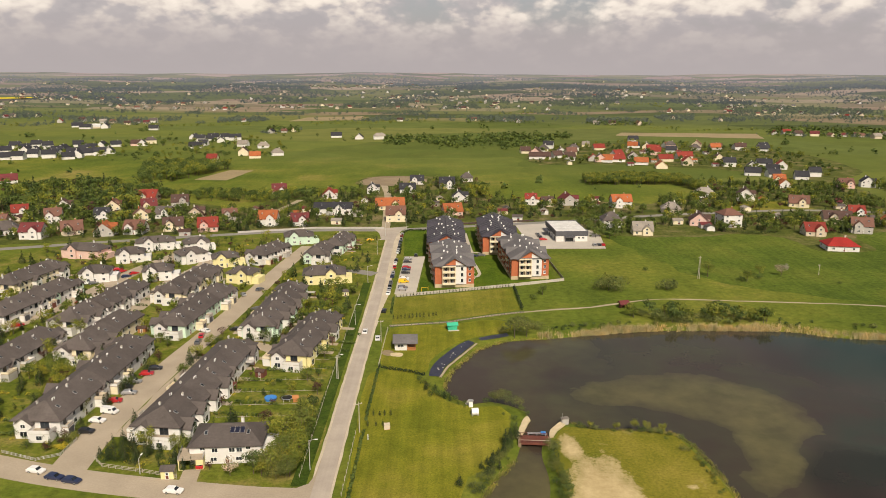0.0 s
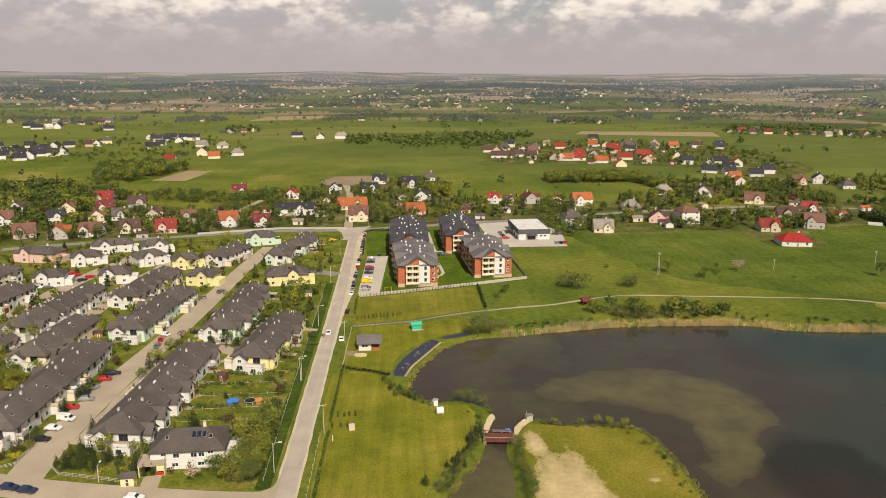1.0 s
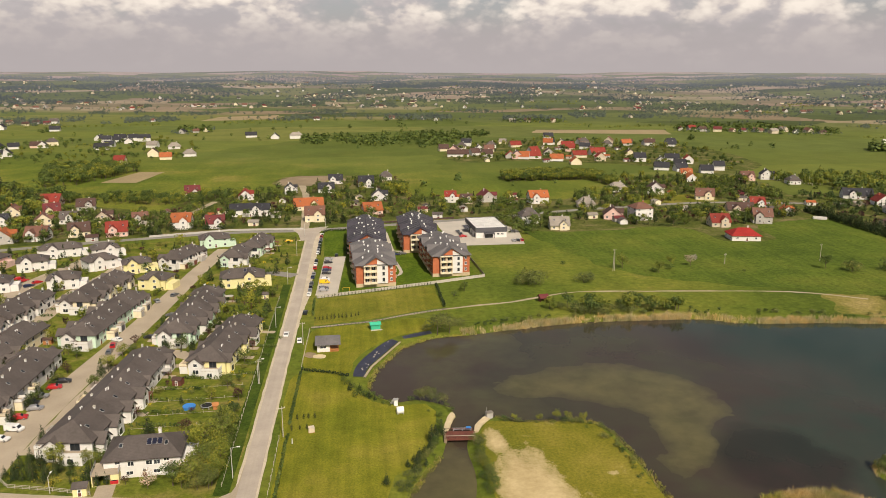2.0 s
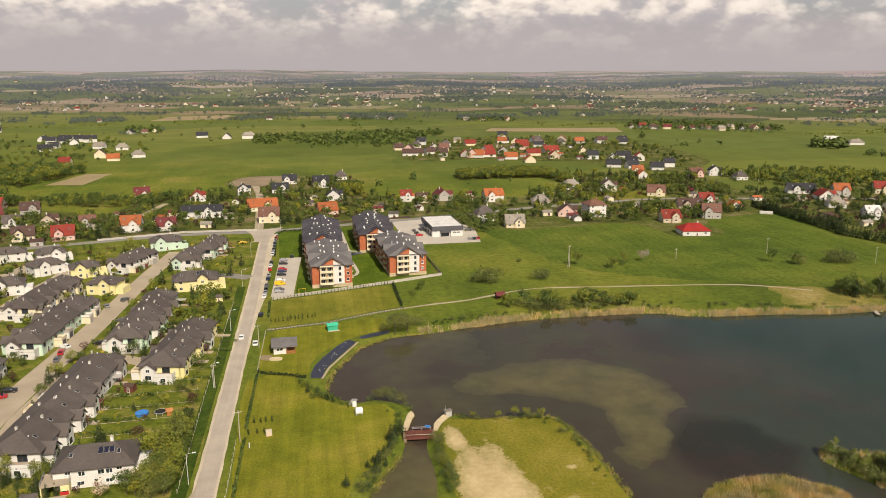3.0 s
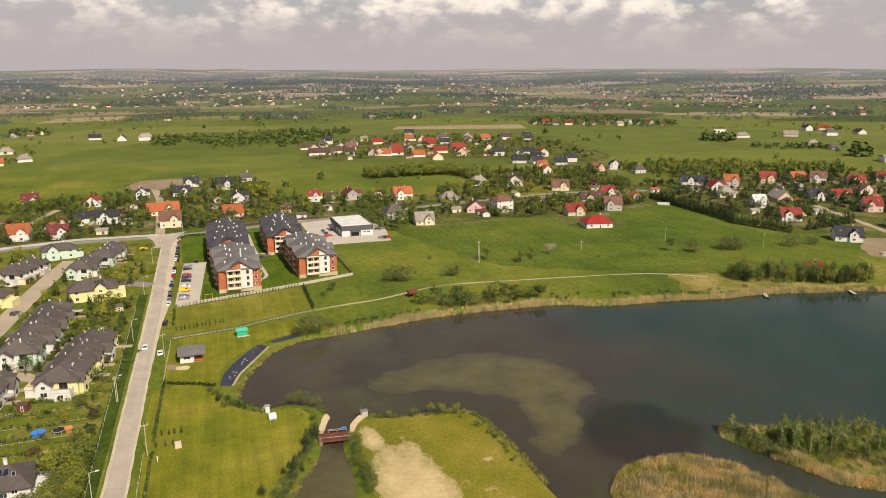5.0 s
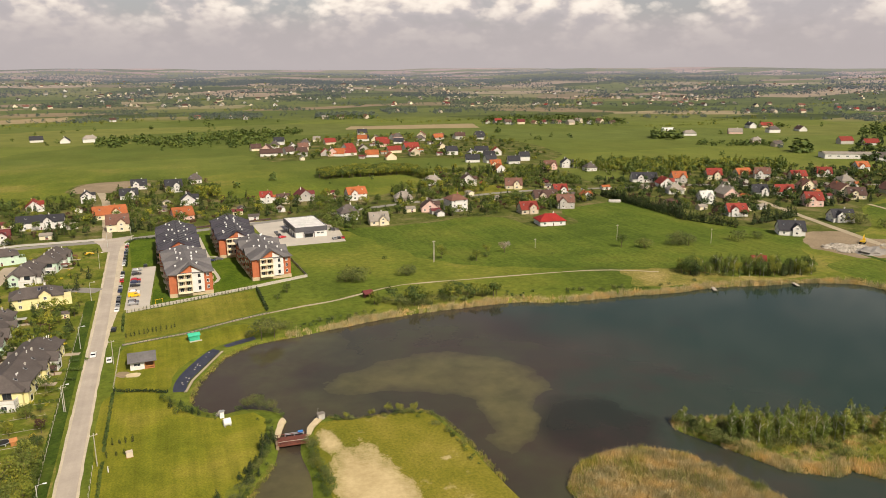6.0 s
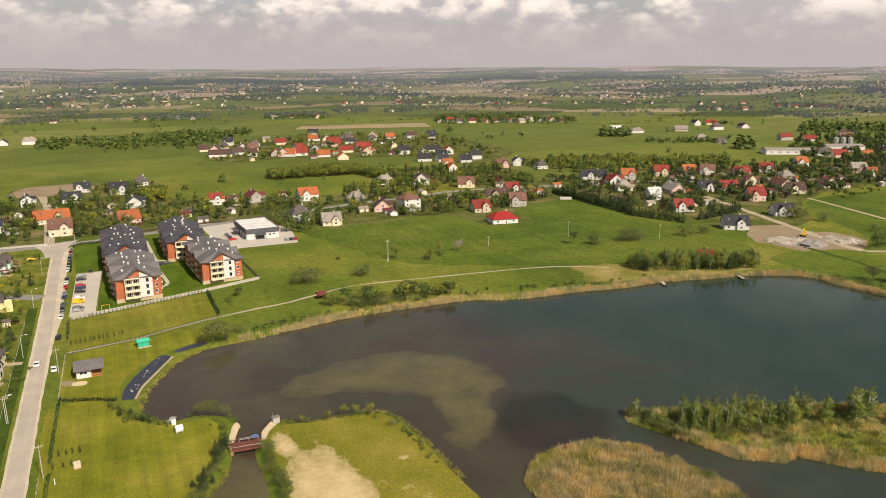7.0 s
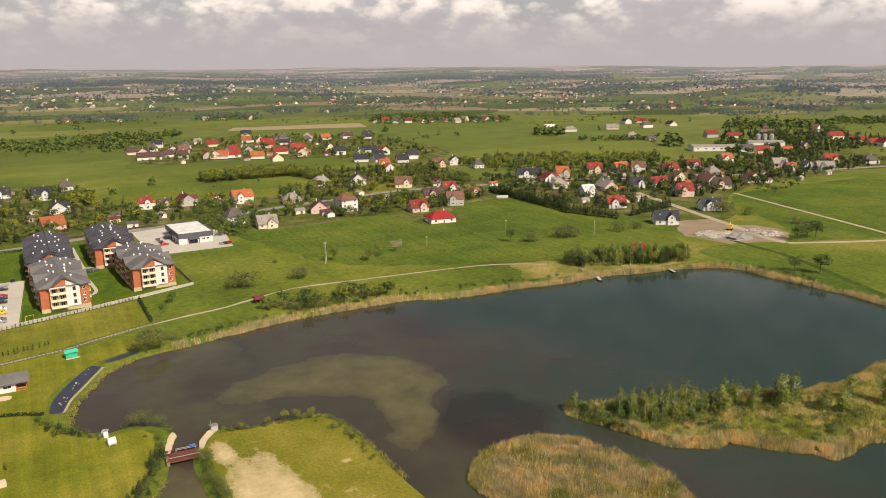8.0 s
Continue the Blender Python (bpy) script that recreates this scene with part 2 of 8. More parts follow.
def pond_water(name):
    """Murky water: dark over the deep parts, lighter where silt lies in the shallows."""
    m, t, b = nodes_of(name)
    p = place(t)
    bent = t.nodes.new("ShaderNodeTexNoise")
    bent.inputs["Scale"].default_value, bent.inputs["Detail"].default_value = 0.05, 7
    lin(t, p, bent.inputs["Vector"])
    shift = t.nodes.new("ShaderNodeVectorMath")
    shift.operation = "MULTIPLY_ADD"
    lin(t, bent.outputs["Color"], shift.inputs[0])
    shift.inputs[1].default_value, shift.inputs[2].default_value = (15, 15, 0), (-7.5, -7.5, 0)
    at = t.nodes.new("ShaderNodeVectorMath")
    lin(t, p, at.inputs[0])
    lin(t, shift.outputs[0], at.inputs[1])

    def bank(x, y, a, b_, turn):
        mv = t.nodes.new("ShaderNodeVectorMath")
        mv.operation = "SUBTRACT"
        lin(t, at.outputs[0], mv.inputs[0])
        mv.inputs[1].default_value = (x, y, WATER_LEVEL)
        rt = t.nodes.new("ShaderNodeVectorRotate")
        rt.rotation_type = "Z_AXIS"
        rt.inputs["Angle"].default_value = radians(-turn)
        lin(t, mv.outputs[0], rt.inputs[0])
        sc = t.nodes.new("ShaderNodeVectorMath")
        sc.operation = "DIVIDE"
        lin(t, rt.outputs[0], sc.inputs[0])
        sc.inputs[1].default_value = (a, b_, 1000)
        ln = t.nodes.new("ShaderNodeVectorMath")
        ln.operation = "LENGTH"
        lin(t, sc.outputs[0], ln.inputs[0])
        return ln.outputs["Value"]

    def merge(a, b_):  # two banks run into one another without a crease
        n = t.nodes.new("ShaderNodeMath")
        n.operation = "SMOOTH_MIN"
        lin(t, a, n.inputs[0])
        lin(t, b_, n.inputs[1])
        n.inputs[2].default_value = 0.35
        return n.outputs[0]

    fan = merge(merge(calc(t, "ADD", bank(58, 211, 25, 12, 4), 0.18), bank(80, 208, 23, 17, -12)), merge(bank(92, 195, 15, 17, 0), bank(86, 176, 22, 8, 66)))
    near_shore = calc(t, "MINIMUM", bank(18, 150, 14, 34, 0), bank(18, 120, 14, 34, 0))
    edge = calc(t, "MINIMUM", fan, calc(t, "ADD", near_shore, 0.12))
    edge = calc(t, "ADD", edge, calc(t, "MULTIPLY", calc(t, "SUBTRACT", tex(t, p, 0.11, 6, 0.6), 0.5), 0.55))
    silt = ramp(t, edge, [(0.30, (0.9, 0.9, 0.9)), (0.78, (0.70, 0.70, 0.70)), (1.08, (0.30, 0.30, 0.30)), (1.45, (0, 0, 0))])
    sx = t.nodes.new("ShaderNodeSeparateXYZ")
    lin(t, p, sx.inputs[0])
    westward = calc(t, "MULTIPLY", calc(t, "SUBTRACT", 175.0, sx.outputs[0]), 0.0062)
    cloudy = calc(t, "MULTIPLY", calc(t, "SUBTRACT", tex(t, p, 0.022, 5), 0.5), 0.9)
    deep = ramp(t, calc(t, "ADD", cloudy, westward), [(0.02, (0.022, 0.038, 0.027)), (0.24, (0.034, 0.043, 0.031)), (0.42, (0.048, 0.040, 0.030)), (0.60, (0.056, 0.054, 0.030)), (0.78, (0.044, 0.040, 0.026)), (0.95, (0.074, 0.070, 0.035)), (1.2, (0.062, 0.054, 0.034))])
    c = mix(t, silt, deep, ramp(t, tex(t, p, 0.09, 6, 0.65), [(0.32, (0.078, 0.072, 0.032)), (0.66, (0.130, 0.114, 0.048))]))
    hollow = ramp(t, calc(t, "ADD", bank(104, 158, 24, 26, 0), calc(t, "MULTIPLY", tex(t, p, 0.05, 5), 0.4)), [(0.75, (0.75, 0.75, 0.75)), (1.35, (0, 0, 0))])
    c = mix(t, hollow, c, mix(t, silt, (0.016, 0.017, 0.012), c))
    weed = calc(t, "ADD", tex(t, p, 0.031, 6, 0.62), calc(t, "MULTIPLY", calc(t, "SUBTRACT", 105.0, sx.outputs[0]), 0.0014))
    c = mix(t, ramp(t, weed, [(0.48, (0, 0, 0)), (0.68, (0.8, 0.8, 0.8))]), c, mix(t, calc(t, "SUBTRACT", 0.65, calc(t, "MULTIPLY", silt, 0.5)), c, (0.046, 0.027, 0.024)))
    lin(t, c, b.inputs["Base Color"])
    b.inputs["Roughness"].default_value, b.inputs["IOR"].default_value = 0.05, 1.33
    b.inputs["Specular IOR Level"].default_value = 0.36
    bump(t, b, tex(t, p, 0.9, 4, 0.6), 0.035, 0.05)
    return m


def clear(name, colour=(0.02, 0.025, 0.03), rough=0.08):
    m, t, b = nodes_of(name)
    info = t.nodes.new("ShaderNodeObjectInfo")
    lin(t, ramp(t, info.outputs["Random"], [(0.0, scaled(colour, 0.6)), (1.0, scaled(colour, 1.8))]), b.inputs["Base Color"])
    b.inputs["Roughness"].default_value = rough
    return m


def lacquer(name, colour, metal=0.0):
    m, t, b = nodes_of(name)
    p = place(t)
    lin(t, ramp(t, tex(t, p, 3.0, 3), [(0.3, scaled(colour, 0.92)), (0.7, scaled(colour, 1.06))]), b.inputs["Base Color"])
    b.inputs["Roughness"].default_value, b.inputs["Metallic"].default_value = 0.3, metal
    b.inputs["Coat Weight"].default_value = 0.5
    return m


ROOFS = {
    "g": roofing("grey_roof_tiles", (0.112, 0.094, 0.086), vary=0.24), "b": roofing("black_roof_tiles", (0.040, 0.040, 0.047)),
    "k": roofing("dark_brown_roof_tiles", (0.095, 0.055, 0.045)), "n": roofing("brown_roof_tiles", (0.18, 0.090, 0.066)),
    "m": roofing("maroon_roof_tiles", (0.15, 0.035, 0.036)), "r": roofing("red_roof_tiles", (0.25, 0.040, 0.028)),
    "R": roofing("bright_red_roof_tiles", (0.36, 0.030, 0.025)), "o": roofing("orange_roof_tiles", (0.38, 0.115, 0.042)),
    "s": roofing("weathered_sheet_roof", (0.30, 0.265, 0.225)), "w": roofing("white_sheet_roof", (0.62, 0.61, 0.58)),
    "a": roofing("dark_grey_roof_tiles", (0.145, 0.136, 0.136)), "A": roofing("anthracite_roof_tiles", (0.056, 0.052, 0.066)),
    "v": roofing("green_sheet_roof", (0.04, 0.42, 0.26))}
ROOF_WORDS = {"g": "grey", "b": "black", "k": "dark brown", "n": "brown", "m": "maroon", "r": "red", "R": "bright red",
              "o": "orange", "s": "weathered grey", "w": "white", "a": "dark grey", "A": "anthracite", "v": "green"}
RENDERS = {
    "white": surface("white_render", (0.66, 0.645, 0.62), 0.85, 1.2, 0.3, 0.07), "cream": surface("cream_render", (0.70, 0.62, 0.45), 0.85, 1.2, 0.3, 0.08),
    "yellow": surface("yellow_render", (0.72, 0.65, 0.34), 0.85, 1.2, 0.3, 0.08), "mint": surface("mint_render", (0.52, 0.66, 0.54), 0.85, 1.2, 0.3, 0.07),
    "pink": surface("pink_render", (0.66, 0.46, 0.40), 0.85, 1.2, 0.3, 0.08), "beige": surface("beige_render", (0.55, 0.47, 0.36), 0.85, 1.2, 0.3, 0.1),
    "grey": surface("grey_render", (0.42, 0.40, 0.37), 0.85, 1.2, 0.3, 0.1), "brick": surface("orange_brick", (0.42, 0.13, 0.06), 0.85, 6.0, 0.4, 0.2),
    "recess": surface("brown_recess_wall", (0.36, 0.25, 0.16), 0.85, 2.0, 0.4, 0.15),
    "plinth": surface("sandstone_plinth", (0.50, 0.40, 0.26), 0.9, 3.0, 0.4, 0.15), "dark": surface("dark_cladding", (0.09, 0.09, 0.10), 0.6, 2.0, 0.3, 0.12)}
GLASS = clear("window_glass")
FRAME = surface("white_window_frame", (0.75, 0.75, 0.73), 0.5, 5, 0.5, 0.05, relief=0)
PAVING = surface("sandy_paving", (0.375, 0.312, 0.232), 0.92, 2.2, 0.08, 0.18)
def worn_asphalt(name, colour):
    """Pale dusty asphalt with wheel tracks and patches along the road."""
    m, t, b = nodes_of(name)
    p = place(t)
    c = ramp(t, tex(t, p, 0.9, 4, 0.6, (1, 0.02, 1)), [(0.3, scaled(colour, 0.78)), (0.7, scaled(colour, 1.18))])
    c = mix(t, 0.5, c, ramp(t, tex(t, p, 2.2, 6, 0.7), [(0.3, scaled(colour, 0.8)), (0.7, scaled(colour, 1.2))]))
    c = mix(t, 0.5, c, ramp(t, tex(t, p, 0.11, 5, 0.65), [(0.35, scaled(colour, 0.74)), (0.65, scaled(colour, 1.16))]))
    lin(t, c, b.inputs["Base Color"])
    b.inputs["Roughness"].default_value = 0.93
    bump(t, b, tex(t, p, 5.0, 4), 0.3, 0.03)
    return m


TARMAC = worn_asphalt("dusty_asphalt", (0.40, 0.345, 0.285))
GREYROAD = surface("grey_asphalt", (0.23, 0.215, 0.195), 0.92, 1.6, 0.06, 0.15)
SLABS = surface("pale_concrete_paving", (0.46, 0.42, 0.36), 0.9, 2.0, 0.1, 0.12)
RUBBLE = surface("broken_rubble", (0.40, 0.36, 0.30), 0.95, 1.3, 0.5, 0.45)
GRAVEL = surface("gravel", (0.36, 0.30, 0.21), 0.95, 1.5, 0.1, 0.25)
VERGE = surface("gravel_verge", (0.50, 0.43, 0.32), 0.95, 1.1, 0.12, 0.2)
SAND = surface("bare_sand", (0.56, 0.46, 0.29), 0.95, 0.6, 0.07, 0.2)
EARTH = surface("bare_earth", (0.25, 0.19, 0.12), 0.95, 0.8, 0.06, 0.25)
MOWN = turf("mown_meadow", [(0.124, 0.140, 0.014), (0.178, 0.180, 0.020), (0.240, 0.212, 0.036)], 0.045, 1.8, 0.48, 10, 0.75)
DRY = turf("dry_meadow", [(0.116, 0.132, 0.016), (0.168, 0.166, 0.024), (0.230, 0.202, 0.042)], 0.05, 1.5, 0.36, -14, 0.85)
DITCH = turf("ditch_grass", [(0.030, 0.052, 0.009), (0.046, 0.078, 0.011), (0.080, 0.105, 0.018)], 0.09, 0.9)
LUSH = turf("lush_meadow", [(0.056, 0.088, 0.013), (0.086, 0.122, 0.018), (0.130, 0.148, 0.026)], 0.018, 0.5, 0.3, 16, 0.85)
LAWN = turf("lawn", [(0.048, 0.088, 0.008), (0.078, 0.122, 0.011), (0.110, 0.146, 0.018)], 0.06, 0.9, 0.2, 8)
GARDEN = turf("garden_ground", [(0.058, 0.086, 0.011), (0.125, 0.145, 0.020), (0.22, 0.185, 0.06)], 0.11, 0.9)
def worn_headland(name):
    """Thin yellow-green grass that wears away to bare sand along the middle."""
    m, t, b = nodes_of(name)
    p = place(t)
    grass = ramp(t, tex(t, p, 0.045, 6, 0.62), [(0.32, (0.118, 0.128, 0.014)), (0.5, (0.178, 0.164, 0.022)), (0.68, (0.248, 0.205, 0.040))])
    grass = mix(t, 0.75, grass, mix(t, 1.0, grass, ramp(t, tex(t, p, 1.3, 8, 0.78), [(0.3, (0.38, 0.43, 0.38)), (0.7, (1.6, 1.55, 1.45))]), "MULTIPLY"))
    sand = mix(t, 0.5, ramp(t, tex(t, p, 0.6, 6, 0.7), [(0.3, (0.38, 0.290, 0.140)), (0.7, (0.62, 0.500, 0.285))]), ramp(t, tex(t, p, 0.09, 4), [(0.3, (0.36, 0.270, 0.125)), (0.7, (0.60, 0.480, 0.270))]))
    def spot(x, y, a, b_):
        mp = t.nodes.new("ShaderNodeMapping")
        mp.inputs["Location"].default_value, mp.inputs["Scale"].default_value = (-x / a, -y / b_, 0), (1 / a, 1 / b_, 0)
        lin(t, p, mp.inputs[0])
        ln = t.nodes.new("ShaderNodeVectorMath")
        ln.operation = "LENGTH"
        lin(t, mp.outputs[0], ln.inputs[0])
        return ln.outputs["Value"]

    lead = calc(t, "ADD", spot(33.5, 174, 5.5, 14), 0.48)  # thinner sand, scuffed up to the bridge
    bare = calc(t, "MINIMUM", calc(t, "MINIMUM", spot(38.5, 146, 9.2, 26), lead), calc(t, "ADD", spot(59, 156, 9, 5), 0.84))
    worn = calc(t, "ADD", bare, calc(t, "MULTIPLY", calc(t, "SUBTRACT", tex(t, p, 0.16, 8, 0.74, (1, 0.55, 1), 25), 0.5), 1.15))
    worn = calc(t, "ADD", worn, calc(t, "MULTIPLY", calc(t, "SUBTRACT", tex(t, p, 1.4, 5, 0.75), 0.5), 0.5))
    lin(t, mix(t, ramp(t, worn, [(0.62, (0, 0, 0)), (0.86, (0.30, 0.30, 0.30)), (1.06, (0.70, 0.70, 0.70)), (1.40, (1, 1, 1))]), sand, mix(t, ramp(t, tex(t, p, 0.10, 7, 0.7), [(0.60, (0, 0, 0)), (0.72, (0.6, 0.6, 0.6))]), grass, sand)), b.inputs["Base Color"])
    b.inputs["Roughness"].default_value, b.inputs["Specular IOR Level"].default_value = 0.95, 0.1
    bump(t, b, tex(t, p, 3.2, 5, 0.7), 0.6, 0.2)
    return m


HEADLAND = worn_headland("worn_headland_grass")
STRAW = turf("straw_grass", [(0.098, 0.122, 0.019), (0.205, 0.178, 0.050), (0.320, 0.250, 0.105)], 0.07, 0.9)
PLOTS = turf("village_plots", [(0.046, 0.064, 0.014), (0.088, 0.102, 0.022), (0.20, 0.160, 0.088)], 0.05, 0.5)
RAPE = surface("rape_field", (0.62, 0.50, 0.02), 0.95, 0.4, 0.02, 0.1)
PLOUGHED = surface("ploughed_field", (0.29, 0.225, 0.125), 0.95, 0.4, 0.02, 0.2)
COUNTRY = farmland("open_country")
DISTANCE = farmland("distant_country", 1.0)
WATER = pond_water("murky_pond_water")
BARK = surface("bark", (0.11, 0.085, 0.06), 0.95, 5, 0.5, 0.3)
BIRCHBARK = surface("birch_bark", (0.55, 0.52, 0.47), 0.9, 5, 0.6, 0.25)
LEAF = leaves("broad_leaves", (0.042, 0.068, 0.015), (0.112, 0.150, 0.036))
# trees of the far country, a faint bluish haze painted in as glow
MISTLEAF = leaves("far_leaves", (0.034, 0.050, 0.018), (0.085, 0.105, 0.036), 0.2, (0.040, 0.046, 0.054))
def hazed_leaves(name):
    """Woods on the horizon, the haze of kilometres of air painted in as glow."""
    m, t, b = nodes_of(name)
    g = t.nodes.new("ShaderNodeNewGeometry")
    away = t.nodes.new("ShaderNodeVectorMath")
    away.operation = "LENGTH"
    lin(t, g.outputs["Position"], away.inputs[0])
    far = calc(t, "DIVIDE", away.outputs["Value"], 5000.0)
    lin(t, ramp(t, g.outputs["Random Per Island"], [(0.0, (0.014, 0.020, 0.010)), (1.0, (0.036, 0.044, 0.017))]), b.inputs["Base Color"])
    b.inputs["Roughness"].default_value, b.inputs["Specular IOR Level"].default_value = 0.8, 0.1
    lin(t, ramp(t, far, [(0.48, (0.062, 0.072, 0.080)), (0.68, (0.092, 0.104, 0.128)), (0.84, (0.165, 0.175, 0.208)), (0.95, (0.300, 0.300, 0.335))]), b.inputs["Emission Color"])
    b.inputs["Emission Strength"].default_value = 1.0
    return m


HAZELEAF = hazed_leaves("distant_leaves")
SPRING = leaves("young_leaves", (0.105, 0.132, 0.018), (0.235, 0.245, 0.042))
WILLOW = leaves("willow_leaves", (0.078, 0.094, 0.026), (0.178, 0.190, 0.060))
NEEDLE = leaves("needles", (0.020, 0.036, 0.012), (0.048, 0.068, 0.022), 0.3)
COPPER = leaves("copper_leaves", (0.035, 0.018, 0.016), (0.095, 0.045, 0.035), 0.2)
BLOSSOM = leaves("blossom", (0.30, 0.22, 0.18), (0.62, 0.50, 0.45), 0.2)
YELLOWBUSH = leaves("yellow_leaves", (0.22, 0.20, 0.02), (0.50, 0.42, 0.05), 0.2)
BIRCHLEAF = leaves("birch_leaves", (0.080, 0.112, 0.018), (0.190, 0.220, 0.042), 0.25)
LITTER = surface("straw_litter", (0.36, 0.27, 0.13), 0.95, 1.6, 0.2, 0.3)
REED = leaves("dry_reeds", (0.31, 0.225, 0.098), (0.56, 0.43, 0.205), 0.1)
PALEREED = leaves("pale_reeds", (0.36, 0.28, 0.14), (0.64, 0.52, 0.30), 0.1)
GREENREED = leaves("young_reeds", (0.15, 0.165, 0.030), (0.31, 0.31, 0.065), 0.1)
STEEL = surface("galvanised_steel", (0.50, 0.50, 0.49), 0.45, 3, 0.5, 0.08, metal=0.6, relief=0)
PALEWOOD = surface("pale_concrete_post", (0.42, 0.38, 0.31), 0.85, 3, 0.5, 0.12)
PLANK = surface("red_brown_planks", (0.15, 0.052, 0.036), 0.8, 3, 0.4, 0.25)
TIMBER = surface("orange_timber", (0.40, 0.17, 0.06), 0.75, 3, 0.4, 0.2)
RUBBER = surface("black_rubber", (0.02, 0.02, 0.02), 0.8, 4, 0.5, 0.1, relief=0)
LINER = surface("blue_black_pond_liner", (0.034, 0.037, 0.058), 0.45, 1.4, 0.25, 0.5)
BLUE = lacquer("blue_plastic", (0.03, 0.22, 0.62))
SOLAR = lacquer("solar_glass", (0.012, 0.014, 0.03))
LAMPGREY = surface("lamp_post_paint", (0.52, 0.51, 0.47), 0.5, 4, 0.5, 0.08, relief=0)
PAINTS = {"white": lacquer("white_car_paint", (0.75, 0.75, 0.74)), "silver": lacquer("silver_car_paint", (0.42, 0.42, 0.43), 0.5),
          "black": lacquer("black_car_paint", (0.018, 0.018, 0.02)), "blue": lacquer("dark_blue_car_paint", (0.02, 0.03, 0.075)),
          "red": lacquer("red_car_paint", (0.42, 0.015, 0.02)), "grey": lacquer("grey_car_paint", (0.11, 0.11, 0.115)),
          "yellow": lacquer("yellow_van_paint", (0.75, 0.47, 0.02))}

# ---------------------------------------------------------------- mesh helpers
def sheet_mesh(name, verts, faces, mats, which=None, smooth=False):
    me = bpy.data.meshes.new(name)
    me.from_pydata([tuple(v) for v in verts], [], faces)
    for m in mats:
        me.materials.append(m)
    if which is not None:
        me.polygons.foreach_set("material_index", which)
    if smooth:
        me.polygons.foreach_set("use_smooth", [True] * len(faces))
    me.update()
    return me


class Shape:
    """Collects boxes, prisms and tubes into one mesh."""

    def __init__(self):
        self.v, self.f, self.m = [], [], []

    def add(self, verts, faces, mat=0):
        n = len(self.v)
        self.v += [tuple(p) for p in verts]
        self.f += [tuple(n + i for i in f) for f in faces]
        self.m += [mat] * len(faces)
        return self

    def box(self, x0, x1, y0, y1, z0, z1, mat=0):
        return self.add([(x, y, z) for z in (z0, z1) for y in (y0, y1) for x in (x0, x1)],
                        [(0, 2, 3, 1), (4, 5, 7, 6), (0, 1, 5, 4), (2, 6, 7, 3), (0, 4, 6, 2), (1, 3, 7, 5)], mat)

    def prism(self, profile, x0, x1, mat=0, along="x"):
        """A profile of (side, height), drawn out along x or y."""
        n = len(profile)
        if along == "x":
            pts = [(x, s, z) for x in (x0, x1) for s, z in profile]
        else:
            pts = [(-s, x, z) for x in (x0, x1) for s, z in profile]
        return self.add(pts, [tuple(range(n))[::-1], tuple(range(n, 2 * n))] + [(i, (i + 1) % n, n + (i + 1) % n, n + i) for i in range(n)], mat)

    def tube(self, a, b, r0, r1, sides=7, mat=0):
        a, b = Vector(a), Vector(b)
        q = (b - a).to_track_quat("Z", "Y")
        ring = [Vector((math.cos(k * math.tau / sides), math.sin(k * math.tau / sides), 0)) for k in range(sides)]
        pts = [a + q @ (p * r0) for p in ring] + [b + q @ (p * r1) for p in ring]
        return self.add(pts, [(k, (k + 1) % sides, sides + (k + 1) % sides, sides + k) for k in range(sides)]
                        + [tuple(range(sides))[::-1], tuple(range(sides, 2 * sides))], mat)

    def mesh(self, name, *mats, smooth=False):
        return sheet_mesh(name, self.v, self.f, mats, self.m, smooth)


def part(name, data, parent, m=None, label=""):
    """One mesh object under a thing or under a part."""
    ob = new(name, data)
    ob.parent = parent
    if m is not None:
        ob.matrix_basis = m
    return tagged(ob, label)


def thing(name, m, label, category, group="", data=None, kind=""):
    ob = new(name, data)
    ob.matrix_basis = m
    return tagged(ob, label, category, group, kind)


def smooth_line(points, step=3.0, closed=False):
    """A soft curve through plan points."""
    pts = [Vector(p) for p in points]
    n = len(pts)
    out = []
    for i in range(n if closed else n - 1):
        if closed:
            a, b, c, d = (pts[(i + k) % n] for k in (-1, 0, 1, 2))
        else:
            b, c = pts[i], pts[i + 1]
            a = pts[i - 1] if i else b * 2 - c
            d = pts[i + 2] if i + 2 < n else c * 2 - b
        k = max(1, int((c - b).length / step))
        for j in range(k):
            u = j / k
            out.append(0.5 * ((2 * b) + (c - a) * u + (2 * a - 5 * b + 4 * c - d) * u * u + (3 * b - a - 3 * c + d) * u ** 3))
    if not closed:
        out.append(pts[-1])
    return out


def rough_outline(points, step=3.0, wobble=0.8, wave=9.0, seed=0.0):
    out = []
    for p in smooth_line(points, step, True):
        q = Vector((p.x / wave, p.y / wave, seed))
        out.append(Vector((p.x + wobble * noise.noise(q), p.y + wobble * noise.noise(q + Vector((31, 7, 3))))))
    return out


def straight_outline(points, step=4.0, wobble=0.5, wave=9.0, seed=0.0):
    """Straight sides with slightly ragged edges."""
    out = []
    pts = [Vector(p) for p in points]
    for a, b in zip(pts, pts[1:] + pts[:1]):
        n = max(1, int((b - a).length / step))
        for k in range(n):
            p = a + (b - a) * (k / n)
            q = Vector((p.x / wave, p.y / wave, seed))
            out.append(Vector((p.x + wobble * noise.noise(q), p.y + wobble * noise.noise(q + Vector((31, 7, 3))))))
    return out


